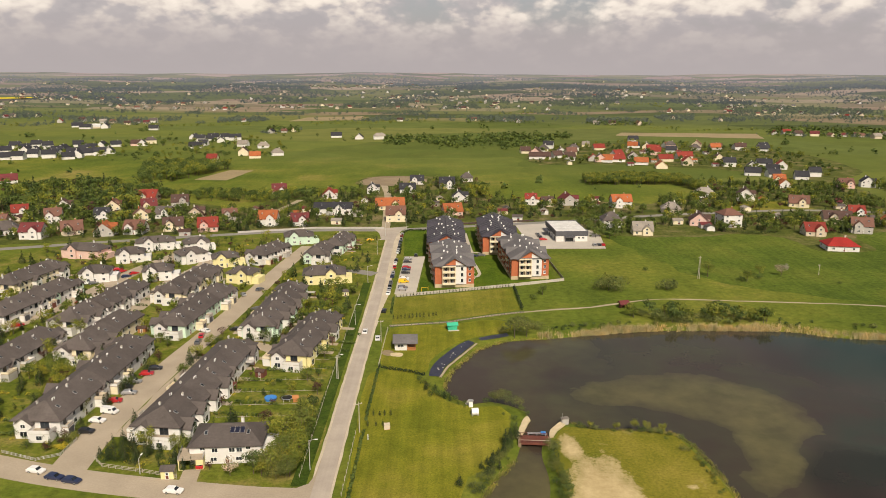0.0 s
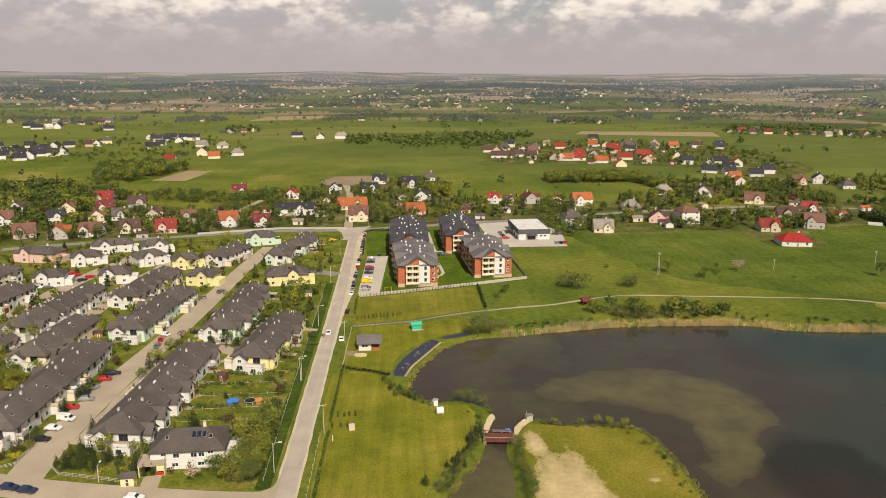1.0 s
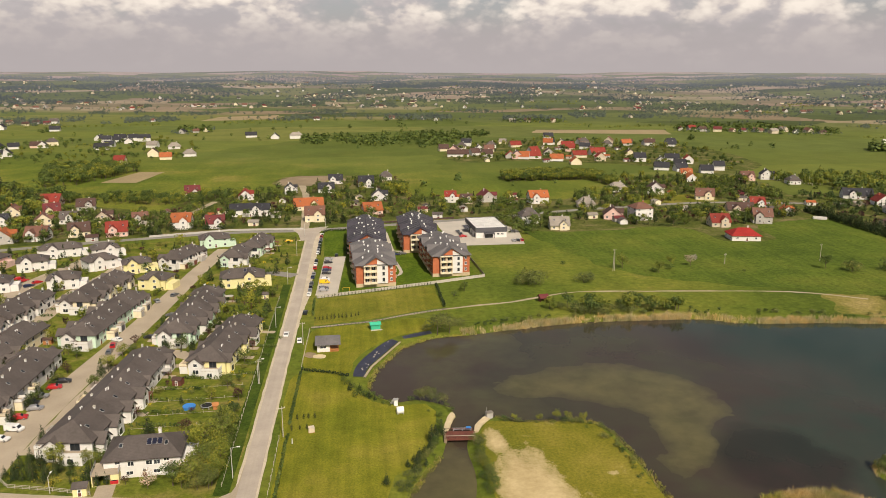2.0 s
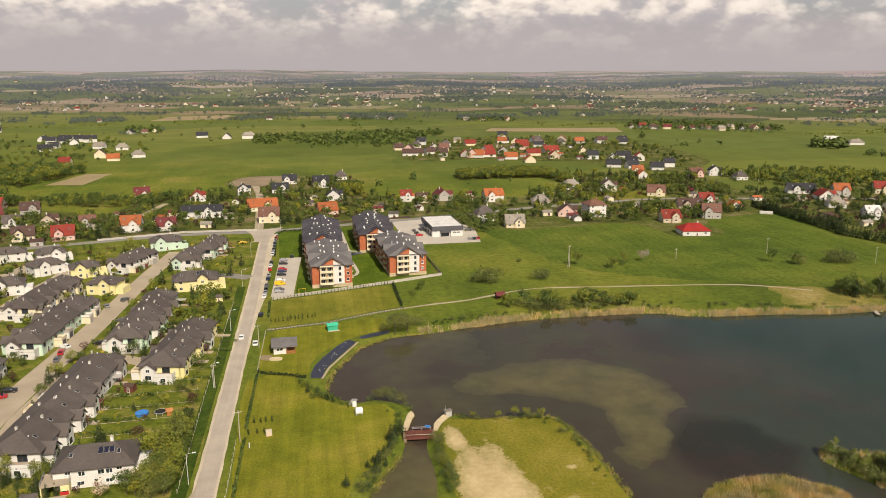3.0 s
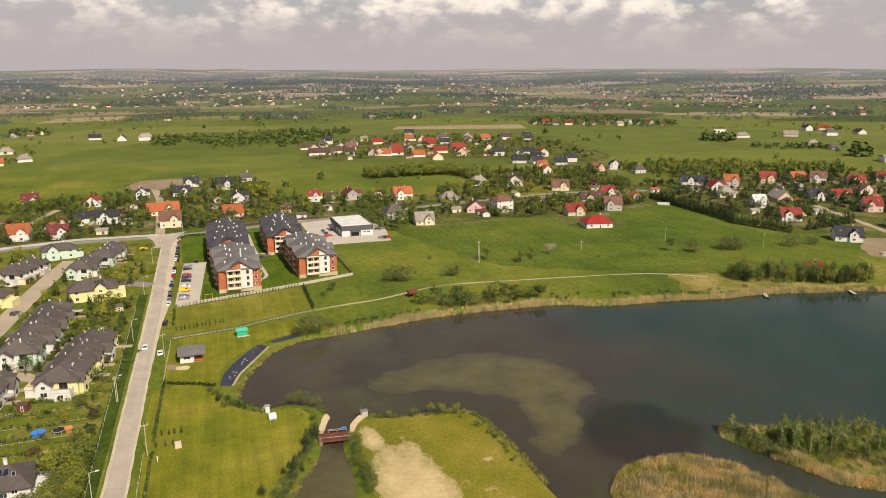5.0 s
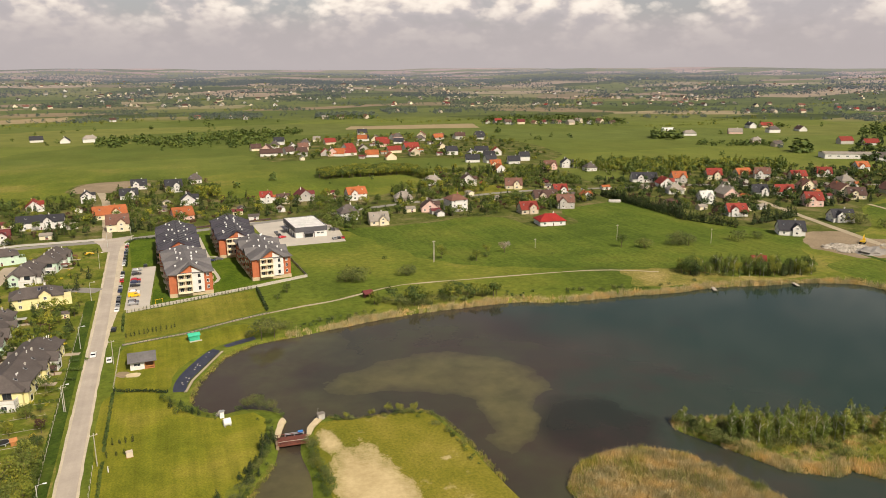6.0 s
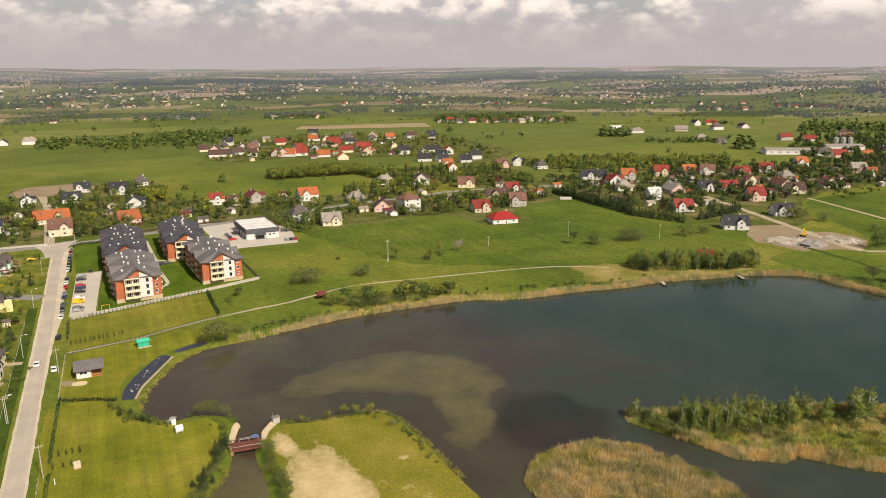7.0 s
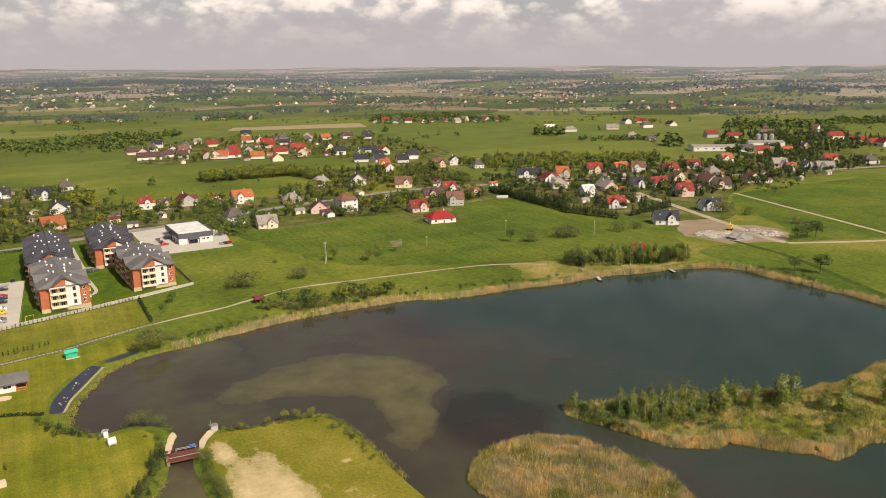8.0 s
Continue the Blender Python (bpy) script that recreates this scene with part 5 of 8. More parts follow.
def crown_blobs(rnd, shape, h, r):
    if shape == "round":
        out = [(0, 0, h * 0.62, r * 0.72)]
        for k in range(7):
            a = k * 0.9 + rnd.random()
            out.append((math.cos(a) * r * 0.55, math.sin(a) * r * 0.55, h * (0.42 + 0.42 * rnd.random()), r * (0.32 + 0.25 * rnd.random())))
        return out
    if shape == "tall":
        return [(rnd.uniform(-.5, .5) * r * w, rnd.uniform(-.5, .5) * r * w, h * (z + rnd.uniform(-.03, .03)), r * w * rnd.uniform(0.5, 0.85))
                for z, w in ((0.14, 0.6), (0.2, 0.8), (0.27, 0.9), (0.34, 0.95), (0.42, 0.95), (0.5, 0.85), (0.57, 0.8), (0.65, 0.7), (0.72, 0.6), (0.8, 0.45), (0.88, 0.32), (0.96, 0.16))]
    if shape == "cone":
        return [(rnd.uniform(-.08, .08) * r, rnd.uniform(-.08, .08) * r, h * z, r * w) for z, w in ((0.12, 1.0), (0.26, 0.88), (0.41, 0.72), (0.56, 0.55), (0.71, 0.38), (0.86, 0.22), (0.95, 0.1))]
    if shape == "column":
        return [(0, 0, h * z, r * w) for z, w in ((0.12, 0.85), (0.28, 1.0), (0.44, 0.98), (0.6, 0.85), (0.76, 0.6), (0.91, 0.3))]
    out = []  # bush
    for k in range(6):
        a = k * 1.05 + rnd.random()
        out.append((math.cos(a) * r * 0.5, math.sin(a) * r * 0.5, h * (0.35 + 0.25 * rnd.random()), r * (0.38 + 0.2 * rnd.random())))
    return out + [(0, 0, h * 0.5, r * 0.6)]


PLANTS = {  # crown shape, leaf material, height, radius, bark, label
    "tree": ("round", LEAF, 8.0, 3.4, BARK, "leafy deciduous tree with a full green crown"),
    "spring_tree": ("round", SPRING, 8.0, 3.6, BARK, "deciduous tree in yellow-green spring leaf"),
    "willow": ("round", WILLOW, 8.0, 4.4, BARK, "broad grey-green willow by the water"),
    "birch": ("tall", BIRCHLEAF, 10.0, 2.1, BIRCHBARK, "slender white-barked birch in fresh leaf"),
    "spruce": ("cone", NEEDLE, 8.5, 2.3, BARK, "dark green conical spruce tree"),
    "thuja": ("column", NEEDLE, 4.0, 0.8, BARK, "narrow dark green thuja column"),
    "bush": ("bush", LEAF, 2.2, 1.7, BARK, "dense green garden bush"),
    "willow_bush": ("bush", WILLOW, 3.2, 2.8, BARK, "wide grey-green willow bush"),
    "yellow_bush": ("bush", YELLOWBUSH, 1.8, 1.4, BARK, "bright yellow-leaved garden bush"),
    "copper_tree": ("round", COPPER, 5.0, 2.3, BARK, "dark copper-leaved ornamental tree"),
    "blossom_tree": ("round", BLOSSOM, 4.5, 2.4, BARK, "fruit tree in pale pink blossom")}


@lru_cache(None)
def plant_meshes(kind, variant, level):
    shape, leaf, h, r, bark, _ = PLANTS[kind]
    rnd = random.Random(sum(map(ord, kind)) * 10 + variant)
    area = (h * r if shape in ("round", "tall", "cone") else 1.6 * h * r)
    count = int({0: 28, 1: 4.8, 2: 2.8}[level] * area) + 30
    size = {0: 0.215, 1: 0.52, 2: 0.74}[level] * (0.8 if shape == "column" else 1.0) * (h / 8) ** 0.3
    if shape == "tall":  # fine hanging sprays
        count, size = int(count * 2.0), size * 0.7
    v, f = leaf_cloud(rnd, crown_blobs(rnd, shape, h, r), count, size, 0.85)
    v = [p if p.z > 0.05 else Vector((p.x, p.y, 0.05)) for p in v]
    crown = sheet_mesh("crown", v, f, [leaf])
    s = Shape()
    top = h * (0.75 if shape != "bush" else 0.45)
    lean = Vector((rnd.uniform(-.3, .3), rnd.uniform(-.3, .3), 0))
    base = max(0.07, h * 0.022)
    s.tube((0, 0, -0.3), lean * 0.4 + Vector((0, 0, top * 0.5)), base, base * 0.7, 6)
    s.tube(lean * 0.4 + Vector((0, 0, top * 0.5)), lean + Vector((0, 0, top)), base * 0.7, base * 0.25, 6)
    if shape in ("round", "bush", "tall"):
        for k in range(5 if level == 0 and shape != "bush" else 1):
            a = k * 1.3 + rnd.random()
            z = top * (0.4 + 0.1 * k)
            s.tube((0, 0, z), (math.cos(a) * r * 0.6, math.sin(a) * r * 0.6, z + h * 0.18), base * 0.5, base * 0.15, 5)
    return s.mesh("trunk", bark), crown


plant_number = 0


grown_wild = {}  # trees past counting, joined later by the wood that they stand in


def plant(kind, x, y, size=1.0, level=0, group="", wide=1.0, z=0.0):
    global plant_number
    plant_number += 1
    trunk, crown = plant_meshes(kind, plant_number % 4, level)
    if group.startswith("thick ") and y > 265 and not level:
        trunk, crown = plant_meshes(kind, plant_number % 4, 1)
    if level or group.startswith("thick "):
        grown_wild.setdefault(group, []).append((trunk, crown, pose(x, y, z, 0, 0, plant_number * 77 % 360) @ Matrix.Diagonal((size * wide, size * wide, size, 1))))
        return None
    name = {"spring_tree": "tree", "copper_tree": "tree", "blossom_tree": "tree", "willow": "willow_tree", "birch": "birch_tree", "spruce": "spruce_tree",
            "willow_bush": "bush", "yellow_bush": "bush", "thuja": "thuja"}.get(kind, kind)
    t = thing(name, pose(x, y, z, 0, 0, plant_number * 77 % 360) @ Matrix.Diagonal((size * wide, size * wide, size, 1)), PLANTS[kind][5], "bush" if "bush" in kind else "tree", group)
    part("trunk", trunk, t)
    part("crown", crown, t)
    return t


def free_of_buildings(x, y, margin=1.0):
    return all((x - a) ** 2 + (y - b) ** 2 > (r + margin) ** 2 for a, b, r in footprints)


LANES = [((-27.8, 60), (-30, 446), 6), ((-93, 160), (-90.7, 229), 6), ((-90.7, 229), (-82.5, 330), 5.5), ((-82.5, 330), (-76, 404), 5.5), ((-230, 215), (-110, 165), 6),
         ((-110, 165), (-30, 151), 6), ((-129, 240), (-126, 330), 5.5), ((-126, 330), (-122, 372), 5.5), ((-172, 250), (-152, 345), 5.5), ((-245, 395), (-131, 434), 5),
         ((-131, 434), (-33, 449), 5), ((-33, 449), (81, 478), 5), ((81, 478), (260, 521), 5), ((260, 521), (400, 500), 5), ((400, 500), (560, 440), 5),
         ((-420, 352), (-245, 395), 5), ((405, 418), (370, 303), 4), ((-36, 452), (-52, 640), 4), ((-111, 470), (-110, 560), 4)]


def free_of_lanes(x, y):
    for (ax, ay), (bx, by), w in LANES:
        dx, dy = bx - ax, by - ay
        u = min(1, max(0, ((x - ax) * dx + (y - ay) * dy) / (dx * dx + dy * dy)))
        if math.hypot(x - ax - u * dx, y - ay - u * dy) < w:
            return False
    return True


def thicket(kinds, outline, count, level, smin=0.7, smax=1.2, seed=1, group="", margin=0.5, gap=0.0):
    """Plants strewn over a plan area, clear of houses, lanes and water."""
    rnd = random.Random(seed)
    x0, x1 = min(p[0] for p in outline), max(p[0] for p in outline)
    y0, y1 = min(p[1] for p in outline), max(p[1] for p in outline)
    ol = [Vector(p) for p in outline]
    set_ = []
    tries = 0
    while len(set_) < count and tries < count * 30:
        tries += 1
        x, y = rnd.uniform(x0, x1), rnd.uniform(y0, y1)
        if float(depth_inside(ol, np.array([x]), np.array([y]))[0]) < 0 or not free_of_lanes(x, y) or not free_of_buildings(x, y, margin):
            continue
        if gap and any((x - a) ** 2 + (y - b) ** 2 < gap * gap for a, b in set_):
            continue
        if y < 280 and x > -12 and is_wet(x, y, 0.4):
            continue
        set_.append((x, y))
        plant(rnd.choice(kinds), x, y, rnd.uniform(smin, smax), level, group)


def plant_row(kind, a, b, spacing, size, level=0, group="", jitter=0.15, seed=3):
    rnd = random.Random(seed)
    a, b = Vector(a), Vector(b)
    n = max(1, int((b - a).length / spacing))
    for k in range(n + 1):
        p = a + (b - a) * (k / n)
        plant(kind, p.x + rnd.uniform(-1, 1) * jitter * spacing, p.y + rnd.uniform(-1, 1) * jitter * spacing, size * rnd.uniform(0.8, 1.15), level, group)


def hedge(points, height, width, leaf, label, seed=5, name="hedge"):
    """A clipped or grown-out hedge as one leafy mass on a line of stems."""
    rnd = random.Random(seed)
    line = smooth_line(points, 0.9)
    v, f = [], []
    stems = Shape()
    for i, p in enumerate(line):
        blobs = [(p.x, p.y, height * 0.45, width * 0.5), (p.x + rnd.uniform(-.2, .2), p.y + rnd.uniform(-.2, .2), height * 0.75, width * 0.42)]
        a, b = leaf_cloud(rnd, blobs, 16, 0.3, height / width * 0.6)
        f += [tuple(len(v) + j for j in q) for q in b]
        v += [Vector((q.x, q.y, max(0.03, q.z))) for q in a]
        if i % 3 == 0:
            stems.tube((p.x, p.y, -0.2), (p.x, p.y, height * 0.6), 0.05, 0.03, 5)
    h = thing(name, pose(0, 0, 0), label, "hedge")
    part("foliage", sheet_mesh("foliage", v, f, [leaf]), h)
    part("stems", stems.mesh("stems", BARK), h)
    return h


# ---------------------------------------------------------------- kinds of cars
@lru_cache(None)
def car_meshes(paint, van=False):
    L, W = (4.9, 1.9) if van else (4.4, 1.78)
    roof_z = 1.95 if van else 1.45
    side = ([(-2.45, 0.35), (2.45, 0.35), (2.45, 0.85), (1.75, 1.05), (1.2, 1.75), (0.9, 1.95), (-2.35, 1.95), (-2.45, 1.7)] if van else
            [(-2.2, 0.32), (2.2, 0.32), (2.22, 0.7), (1.95, 0.86), (1.05, 0.95), (0.45, 1.36), (0.1, 1.45), (-1.05, 1.45), (-1.5, 1.38), (-2.05, 1.0), (-2.2, 0.9)])
    s = Shape()
    n = len(side)
    pts = []
    for k, inset in ((-W / 2, 1), (W / 2, 1)):
        for x, z in side:
            squeeze = 0.84 if z > 1.1 else (0.97 if z < 0.5 else 1.0)
            pts.append((x, k * squeeze, z))
    s.add(pts, [tuple(range(n)), tuple(range(n, 2 * n))[::-1]] + [(i, n + i, n + (i + 1) % n, (i + 1) % n) for i in range(n)])
    body = s.mesh("body", PAINTS[paint])
    g = Shape()
    if van:
        g.add([(1.78, -0.78, 1.08), (1.78, 0.78, 1.08), (1.26, 0.72, 1.72), (1.26, -0.72, 1.72)], [(0, 1, 2, 3)])
        for k in (-1, 1):
            g.box(0.2, 1.1, *sorted((k * 0.86, k * 0.9)), 1.15, 1.7)
    else:
        for z in (0,):
            g.add([(1.03, -0.74, 0.99), (1.03, 0.74, 0.99), (0.46, 0.66, 1.37), (0.46, -0.66, 1.37)], [(0, 1, 2, 3)])
            g.add([(-1.54, -0.66, 1.38), (-1.54, 0.66, 1.38), (-2.04, 0.74, 1.04), (-2.04, -0.74, 1.04)], [(0, 1, 2, 3)])
        g.v = [(x + (0.02 if x > 0 else -0.02), y, z + 0.02) for x, y, z in g.v]
        for k in (-1, 1):
            pts = [(0.85, k * 0.80, 1.0), (-1.6, k * 0.80, 1.0), (-1.3, k * 0.775, 1.34), (0.35, k * 0.775, 1.34)]
            g.add(pts + [(x, y - k * 0.04, z) for x, y, z in pts], [(0, 1, 2, 3), (0, 4, 5, 1), (2, 6, 7, 3)])
    glass = g.mesh("car_glass", GLASS)
    w = Shape()
    w.tube((0, -0.11, 0), (0, 0.11, 0), 0.32, 0.32, 10, 0)
    w.tube((0, -0.12, 0), (0, 0.12, 0), 0.19, 0.19, 8, 1)
    wheel = w.mesh("wheel", RUBBER, STEEL)
    lamp = Shape().box(-0.03, 0.03, -0.18, 0.18, -0.07, 0.07).mesh("headlight", FRAME)
    return body, glass, wheel, lamp, L, W


def car(x, y, turn, paint, van=False, z=0.07):
    body, glass, wheel, lamp, L, W = car_meshes(paint, van)
    word = "dark blue" if paint == "blue" else paint
    c = thing("van" if van else "car", pose(x, y, z, 0, 0, turn), f"{word} {'van' if van else 'passenger car'} standing on the paving", "van" if van else "car", "parked cars")
    part("body", body, c)
    part("car_glass", glass, c, label="dark car glass")
    for sx in (-1, 1):
        for sy in (-1, 1):
            part("wheel", wheel, c, pose(sx * L * 0.31, sy * (W / 2 - 0.1), 0.32))
    return c


def street_lamp(x, y, turn, h=8.0, label="tall grey street lamp beside the road"):
    t = thing("street_lamp", pose(x, y, 0, 0, 0, turn), label, "street lamp", "street lamps")
    s = Shape()
    s.tube((0, 0, -0.2), (0, 0, h), 0.11, 0.07, 7)
    part("pole", s.mesh("pole", LAMPGREY), t)
    part("arm", Shape().tube((0, 0, h - 0.05), (1.5, 0, h + 0.25), 0.05, 0.04, 6).mesh("arm", LAMPGREY), t)
    part("lamp_head", Shape().box(1.4, 2.2, -0.16, 0.16, h + 0.18, h + 0.34).mesh("lamp_head", FRAME), t)


def utility_pole(x, y, h=10.5, double=False, label="pale concrete utility pole in the meadow"):
    t = thing("utility_pole", pose(x, y, 0, 0, 0, 20), label, "utility pole", "utility poles")
    for k in ((-0.45, 0.45) if double else (0,)):
        part("pole", Shape().tube((k, 0, -0.3), (k * 0.4, 0, h), 0.15, 0.09, 6).mesh("pole", PALEWOOD), t)
    part("crossarm", Shape().box(-0.9, 0.9, -0.07, 0.07, h - 0.7, h - 0.55).mesh("crossarm", PALEWOOD), t)
    for k in (-0.8, 0, 0.8):
        part("insulator", Shape().tube((k, 0, h - 0.55), (k, 0, h - 0.3), 0.06, 0.04, 6).mesh("insulator", FRAME), t)


def fence(points, height, mat, label, spacing=2.5, rails=2, post=0.06, panel=None):
    line = [Vector(p) for p in points]
    f = thing("fence", pose(0, 0, 0), label, "fence")
    pm = Shape().box(-post, post, -post, post, -0.2, height).mesh("post", mat)
    for a, b in zip(line, line[1:]):
        n = max(1, round((b - a).length / spacing))
        turn = math.degrees(math.atan2(b.y - a.y, b.x - a.x))
        for k in range(n + 1):
            p = a + (b - a) * k / n
            part("post", pm, f, pose(p.x, p.y, 0, 0, 0, turn))
        mid, half = (a + b) / 2, (b - a).length / 2
        for r in range(rails):
            z = height * (0.25 + 0.68 * r / max(1, rails - 1))
            part("rail", Shape().box(-half, half, -0.03, 0.03, z - 0.04, z + 0.04).mesh("rail", mat), f, pose(mid.x, mid.y, 0, 0, 0, turn))
        if panel:
            part("panel", Shape().box(-half, half, -0.02, 0.02, 0.05, height * 0.9).mesh("panel", panel), f, pose(mid.x, mid.y, 0, 0, 0, turn))
    return f

# ---------------------------------------------------------------- the apartment buildings and the shop
apartment_block(5.2, 322.6, 44, 3.5, "a")
apartment_block(1.8, 371.5, 56, 1, "A", W=18.5)
apartment_block(41.2, 336.6, 43, 4.5, "a")
apartment_block(30.5, 385, 50, 1, "A", W=18.5)


def shop(x, y, turn):
    keep_clear(x, y + 16, 32, 18, 90)
    s = thing("shop", pose(x, y, 0, 0, 0, turn), "flat-roofed white shop with a dark grey fascia", "shop")
    part("wall", Shape().box(-9.2, 9.2, 0, 32, -0.2, 3.4).mesh("wall", RENDERS["white"]), s)
    f = Shape()
    for a in ((-9.5, 9.5, -0.3, 0.1), (-9.5, 9.5, 31.9, 32.3), (-9.5, -9.1, 0.1, 31.9), (9.1, 9.5, 0.1, 31.9)):
        f.box(*a, 3.4, 6.2)
    part("fascia", f.mesh("fascia", RENDERS["dark"]), s, label="dark grey sheet fascia")
    part("roof", Shape().box(-9.1, 9.1, 0.1, 31.9, 5.7, 5.95).mesh("roof", ROOFS["w"]), s, label="white membrane flat roof")
    por = part("porch", Shape().box(-4.4, 1.6, -2.0, 0.1, 2.7, 3.3).mesh("porch", RENDERS["dark"]), s)
    for k in (-4.2, 1.4):
        part("post", Shape().box(k - 0.12, k + 0.12, -1.9, -1.66, 0, 2.7).mesh("post", RENDERS["dark"]), por)
    part("entrance", window_mesh(4.6, 2.5, "dark"), s, pose(-1.4, 0, 0.1))
    for k in (4.2, 6.6):
        part("window", window_mesh(1.6, 1.0), s, pose(k, 0, 1.7))
    for k in range(3):
        part("roof_vent", vent_mesh(), s, pose(-3 + 3.5 * k, 6 + 8 * k, 5.9))
    for k in range(4):
        part("loading_door", window_mesh(2.2, 2.4, "dark"), s, pose(-9.2, 5 + 7 * k, 0.1, 0, 0, 270))
    part("loading_roof", Shape().box(-12.5, -9.4, 15, 24, 2.9, 3.1).mesh("loading_roof", RENDERS["dark"]), s)


shop(74.8, 417.7, 3)

# ---------------------------------------------------------------- the estate of terraced houses
for i, (x, y, L, turn, wall, side, second) in enumerate([
        (-107.0, 211.0, 62, 88, "white", "east", "white"), (-72.8, 207.6, 62, 85.5, "white", "west", "white"),
        (-122.5, 250.5, 37, 84, "cream", "west", "white"), (-143.0, 233.0, 34, 84, "white", "east", "white"),
        (-169.5, 290.5, 48, 81, "white", "east", "mint"), (-189.5, 327.0, 36, 80, "cream", "west", "white"),
        (-138.5, 286.0, 51, 83, "white", "west", "white"), (-113.6, 317.8, 41, 84, "cream", "west", "white"),
        (-98.0, 281.0, 49, 83, "mint", "east", "white"), (-66.2, 282.5, 53, 86, "mint", "west", "white"),
        (-48.0, 248.5, 42, 81, "yellow", "west", "white")]):
    terrace(x, y, L, turn, wall, side, 12.8 if i < 2 else 12.4, second, i, 1.6 if i in (0, 6, 9) else -0.8)


def villa(x, y, L, W, turn, wall, panels=0, style="villa"):
    h = family_house(x, y, L, W, turn, "g", wall, 2, style, f"{wall} two-storey villa with a low brown-grey hipped roof", "villas of the estate", 2, 0.27)
    eave, ridge = 4.8, 4.8 + W * 0.27
    pitch = math.degrees(math.atan2(ridge - eave, W / 2))
    for k in range(panels):
        p = Shape().box(-0.5, 0.5, -0.85, 0.85, 0, 0.06, 0).box(-0.54, 0.54, -0.89, 0.89, -0.04, 0.01, 1)
        part("solar_panel", p.mesh("solar_panel", SOLAR, STEEL), h, pose(1.2 + 1.25 * k, -W * 0.18, eave + (ridge - eave) * 0.64 + 0.35, pitch), "dark solar panel")
    part("gable_wall", Shape().box(L / 2 - 0.1, L / 2 + 3.2, -W / 2 + 1, W / 2 - 2, -0.2, 2.9).mesh("annex", RENDERS[wall]), h)
    return h


white_villa = villa(-54.5, 172.5, 17.5, 12, 4, "white", 3, "hip")
for k in (-2.6, 1.6, 3.4):
    part("window", window_mesh(1.5, 1.2), white_villa, pose(k, -6.0, 3.1))
for k in (-3.0, 3.2):
    part("window", window_mesh(1.6, 1.0), white_villa, pose(k, -6.0, 0.8))
villa(-55.5, 332.5, 19, 12, 8, "yellow", 3)
villa(-83.0, 413.5, 16, 11, 14, "mint")
villa(-110.5, 362.0, 12.5, 10, 20, "yellow")
villa(-93.5, 332.5, 12.5, 10, -12, "yellow")
villa(-135.0, 337.0, 13, 10.5, 14, "white")
villa(-163.0, 333.5, 13, 10.5, 14, "white")
villa(-162.0, 370.5, 13.5, 10.5, 18, "white")
villa(-189.0, 379.0, 22, 11, -12, "pink")
villa(-159.0, 397.0, 20, 10, 20, "white")
villa(-136.0, 395.0, 13, 10, 24, "white")
villa(-130.5, 370.0, 14, 10.5, 40, "white")
terrace(-91.5, 376.0, 24, 70, "white", "east", 11, "white", 21)
terrace(-58.0, 399.0, 26, 82, "mint", "west", 11, "white", 22)
terrace(-64.5, 375.0, 19, 84, "white", "west", 11, "mint", 23)
# flat-roofed yellow garage before the white villa
g = thing("garage", pose(-62.2, 166.2, 0, 0, 0, 8), "low yellow garage with a roof terrace and open doorway", "garage")
part("wall", Shape().box(-3, 3, -3, -2.8, 0, 0.05).box(-3, -2.75, -3, 3, -0.2, 2.7).box(2.75, 3, -3, 3, -0.2, 2.7).box(-2.75, 2.75, 2.75, 3, -0.2, 2.7)
     .box(1.2, 2.75, -3, -2.75, -0.2, 2.7).mesh("wall", RENDERS["yellow"]), g)
part("roof", Shape().box(-3.1, 3.1, -3.1, 3.1, 2.7, 2.95).mesh("roof", PAVING), g, label="sandy paved roof terrace")
for k in (-3.0, 3.0):
    part("railing", Shape().box(k - 0.04, k + 0.04, -3, 3, 2.95, 3.8).mesh("railing", STEEL), g)
for x, y, label in ((-66.2, 160.4, "small yellow shed beside the estate street"), (-42.8, 309.5, "small cream garden shed beside a yellow hedge")):
    keep_clear(x, y, 4, 4, 0)
    sh = thing("garden_shed", pose(x, y, 0, 0, 0, 5), label, "shed", "garden sheds")
    part("wall", Shape().prism([(-1.4, 0), (1.4, 0), (1.4, 2.2), (0, 2.9), (-1.4, 2.2)], -1.5, 1.5).mesh("wall", RENDERS["yellow"]), sh)
    part("roof", gable_roof(Shape(), 3, 2.8, 2.25, 2.95, 0.3, 0.12).mesh("roof", ROOFS["g"]), sh)
    part("door", door_mesh(0.9, 1.9), sh, pose(0, -1.4, 0))

# ---------------------------------------------------------------- houses of the village, area by area: x, y of the front, width, roof
WALLS = ["white", "cream", "white", "beige", "white", "cream", "pink", "white", "grey"]


def village(rows, group, storeys=(1.5, 2, 1.5), detail=2, turns=(4, -6, 8, 92), seed=1):
    rnd = random.Random(seed)
    for k, (x, y, w, roof) in enumerate(rows):
        W = min(w, 13) * rnd.uniform(0.66, 0.8) + 1.5
        L = w * 0.84
        away = math.degrees(math.atan2(x, y))
        turn = turns[k % len(turns)] - away * 0.5 + rnd.uniform(-7, 7)
        d = math.hypot(x, y)
        style = "hip" if roof in "Rgs" and k % 2 == 0 else "gable"
        back = (W if abs(turn % 180 - 90) > 45 else L) / 2
        family_house(x * (1 + back / d), y * (1 + back / d), L, W, turn, roof, "white" if roof == "b" else WALLS[(k * 5 + seed) % len(WALLS)], storeys[k % len(storeys)], style, "", group, detail)


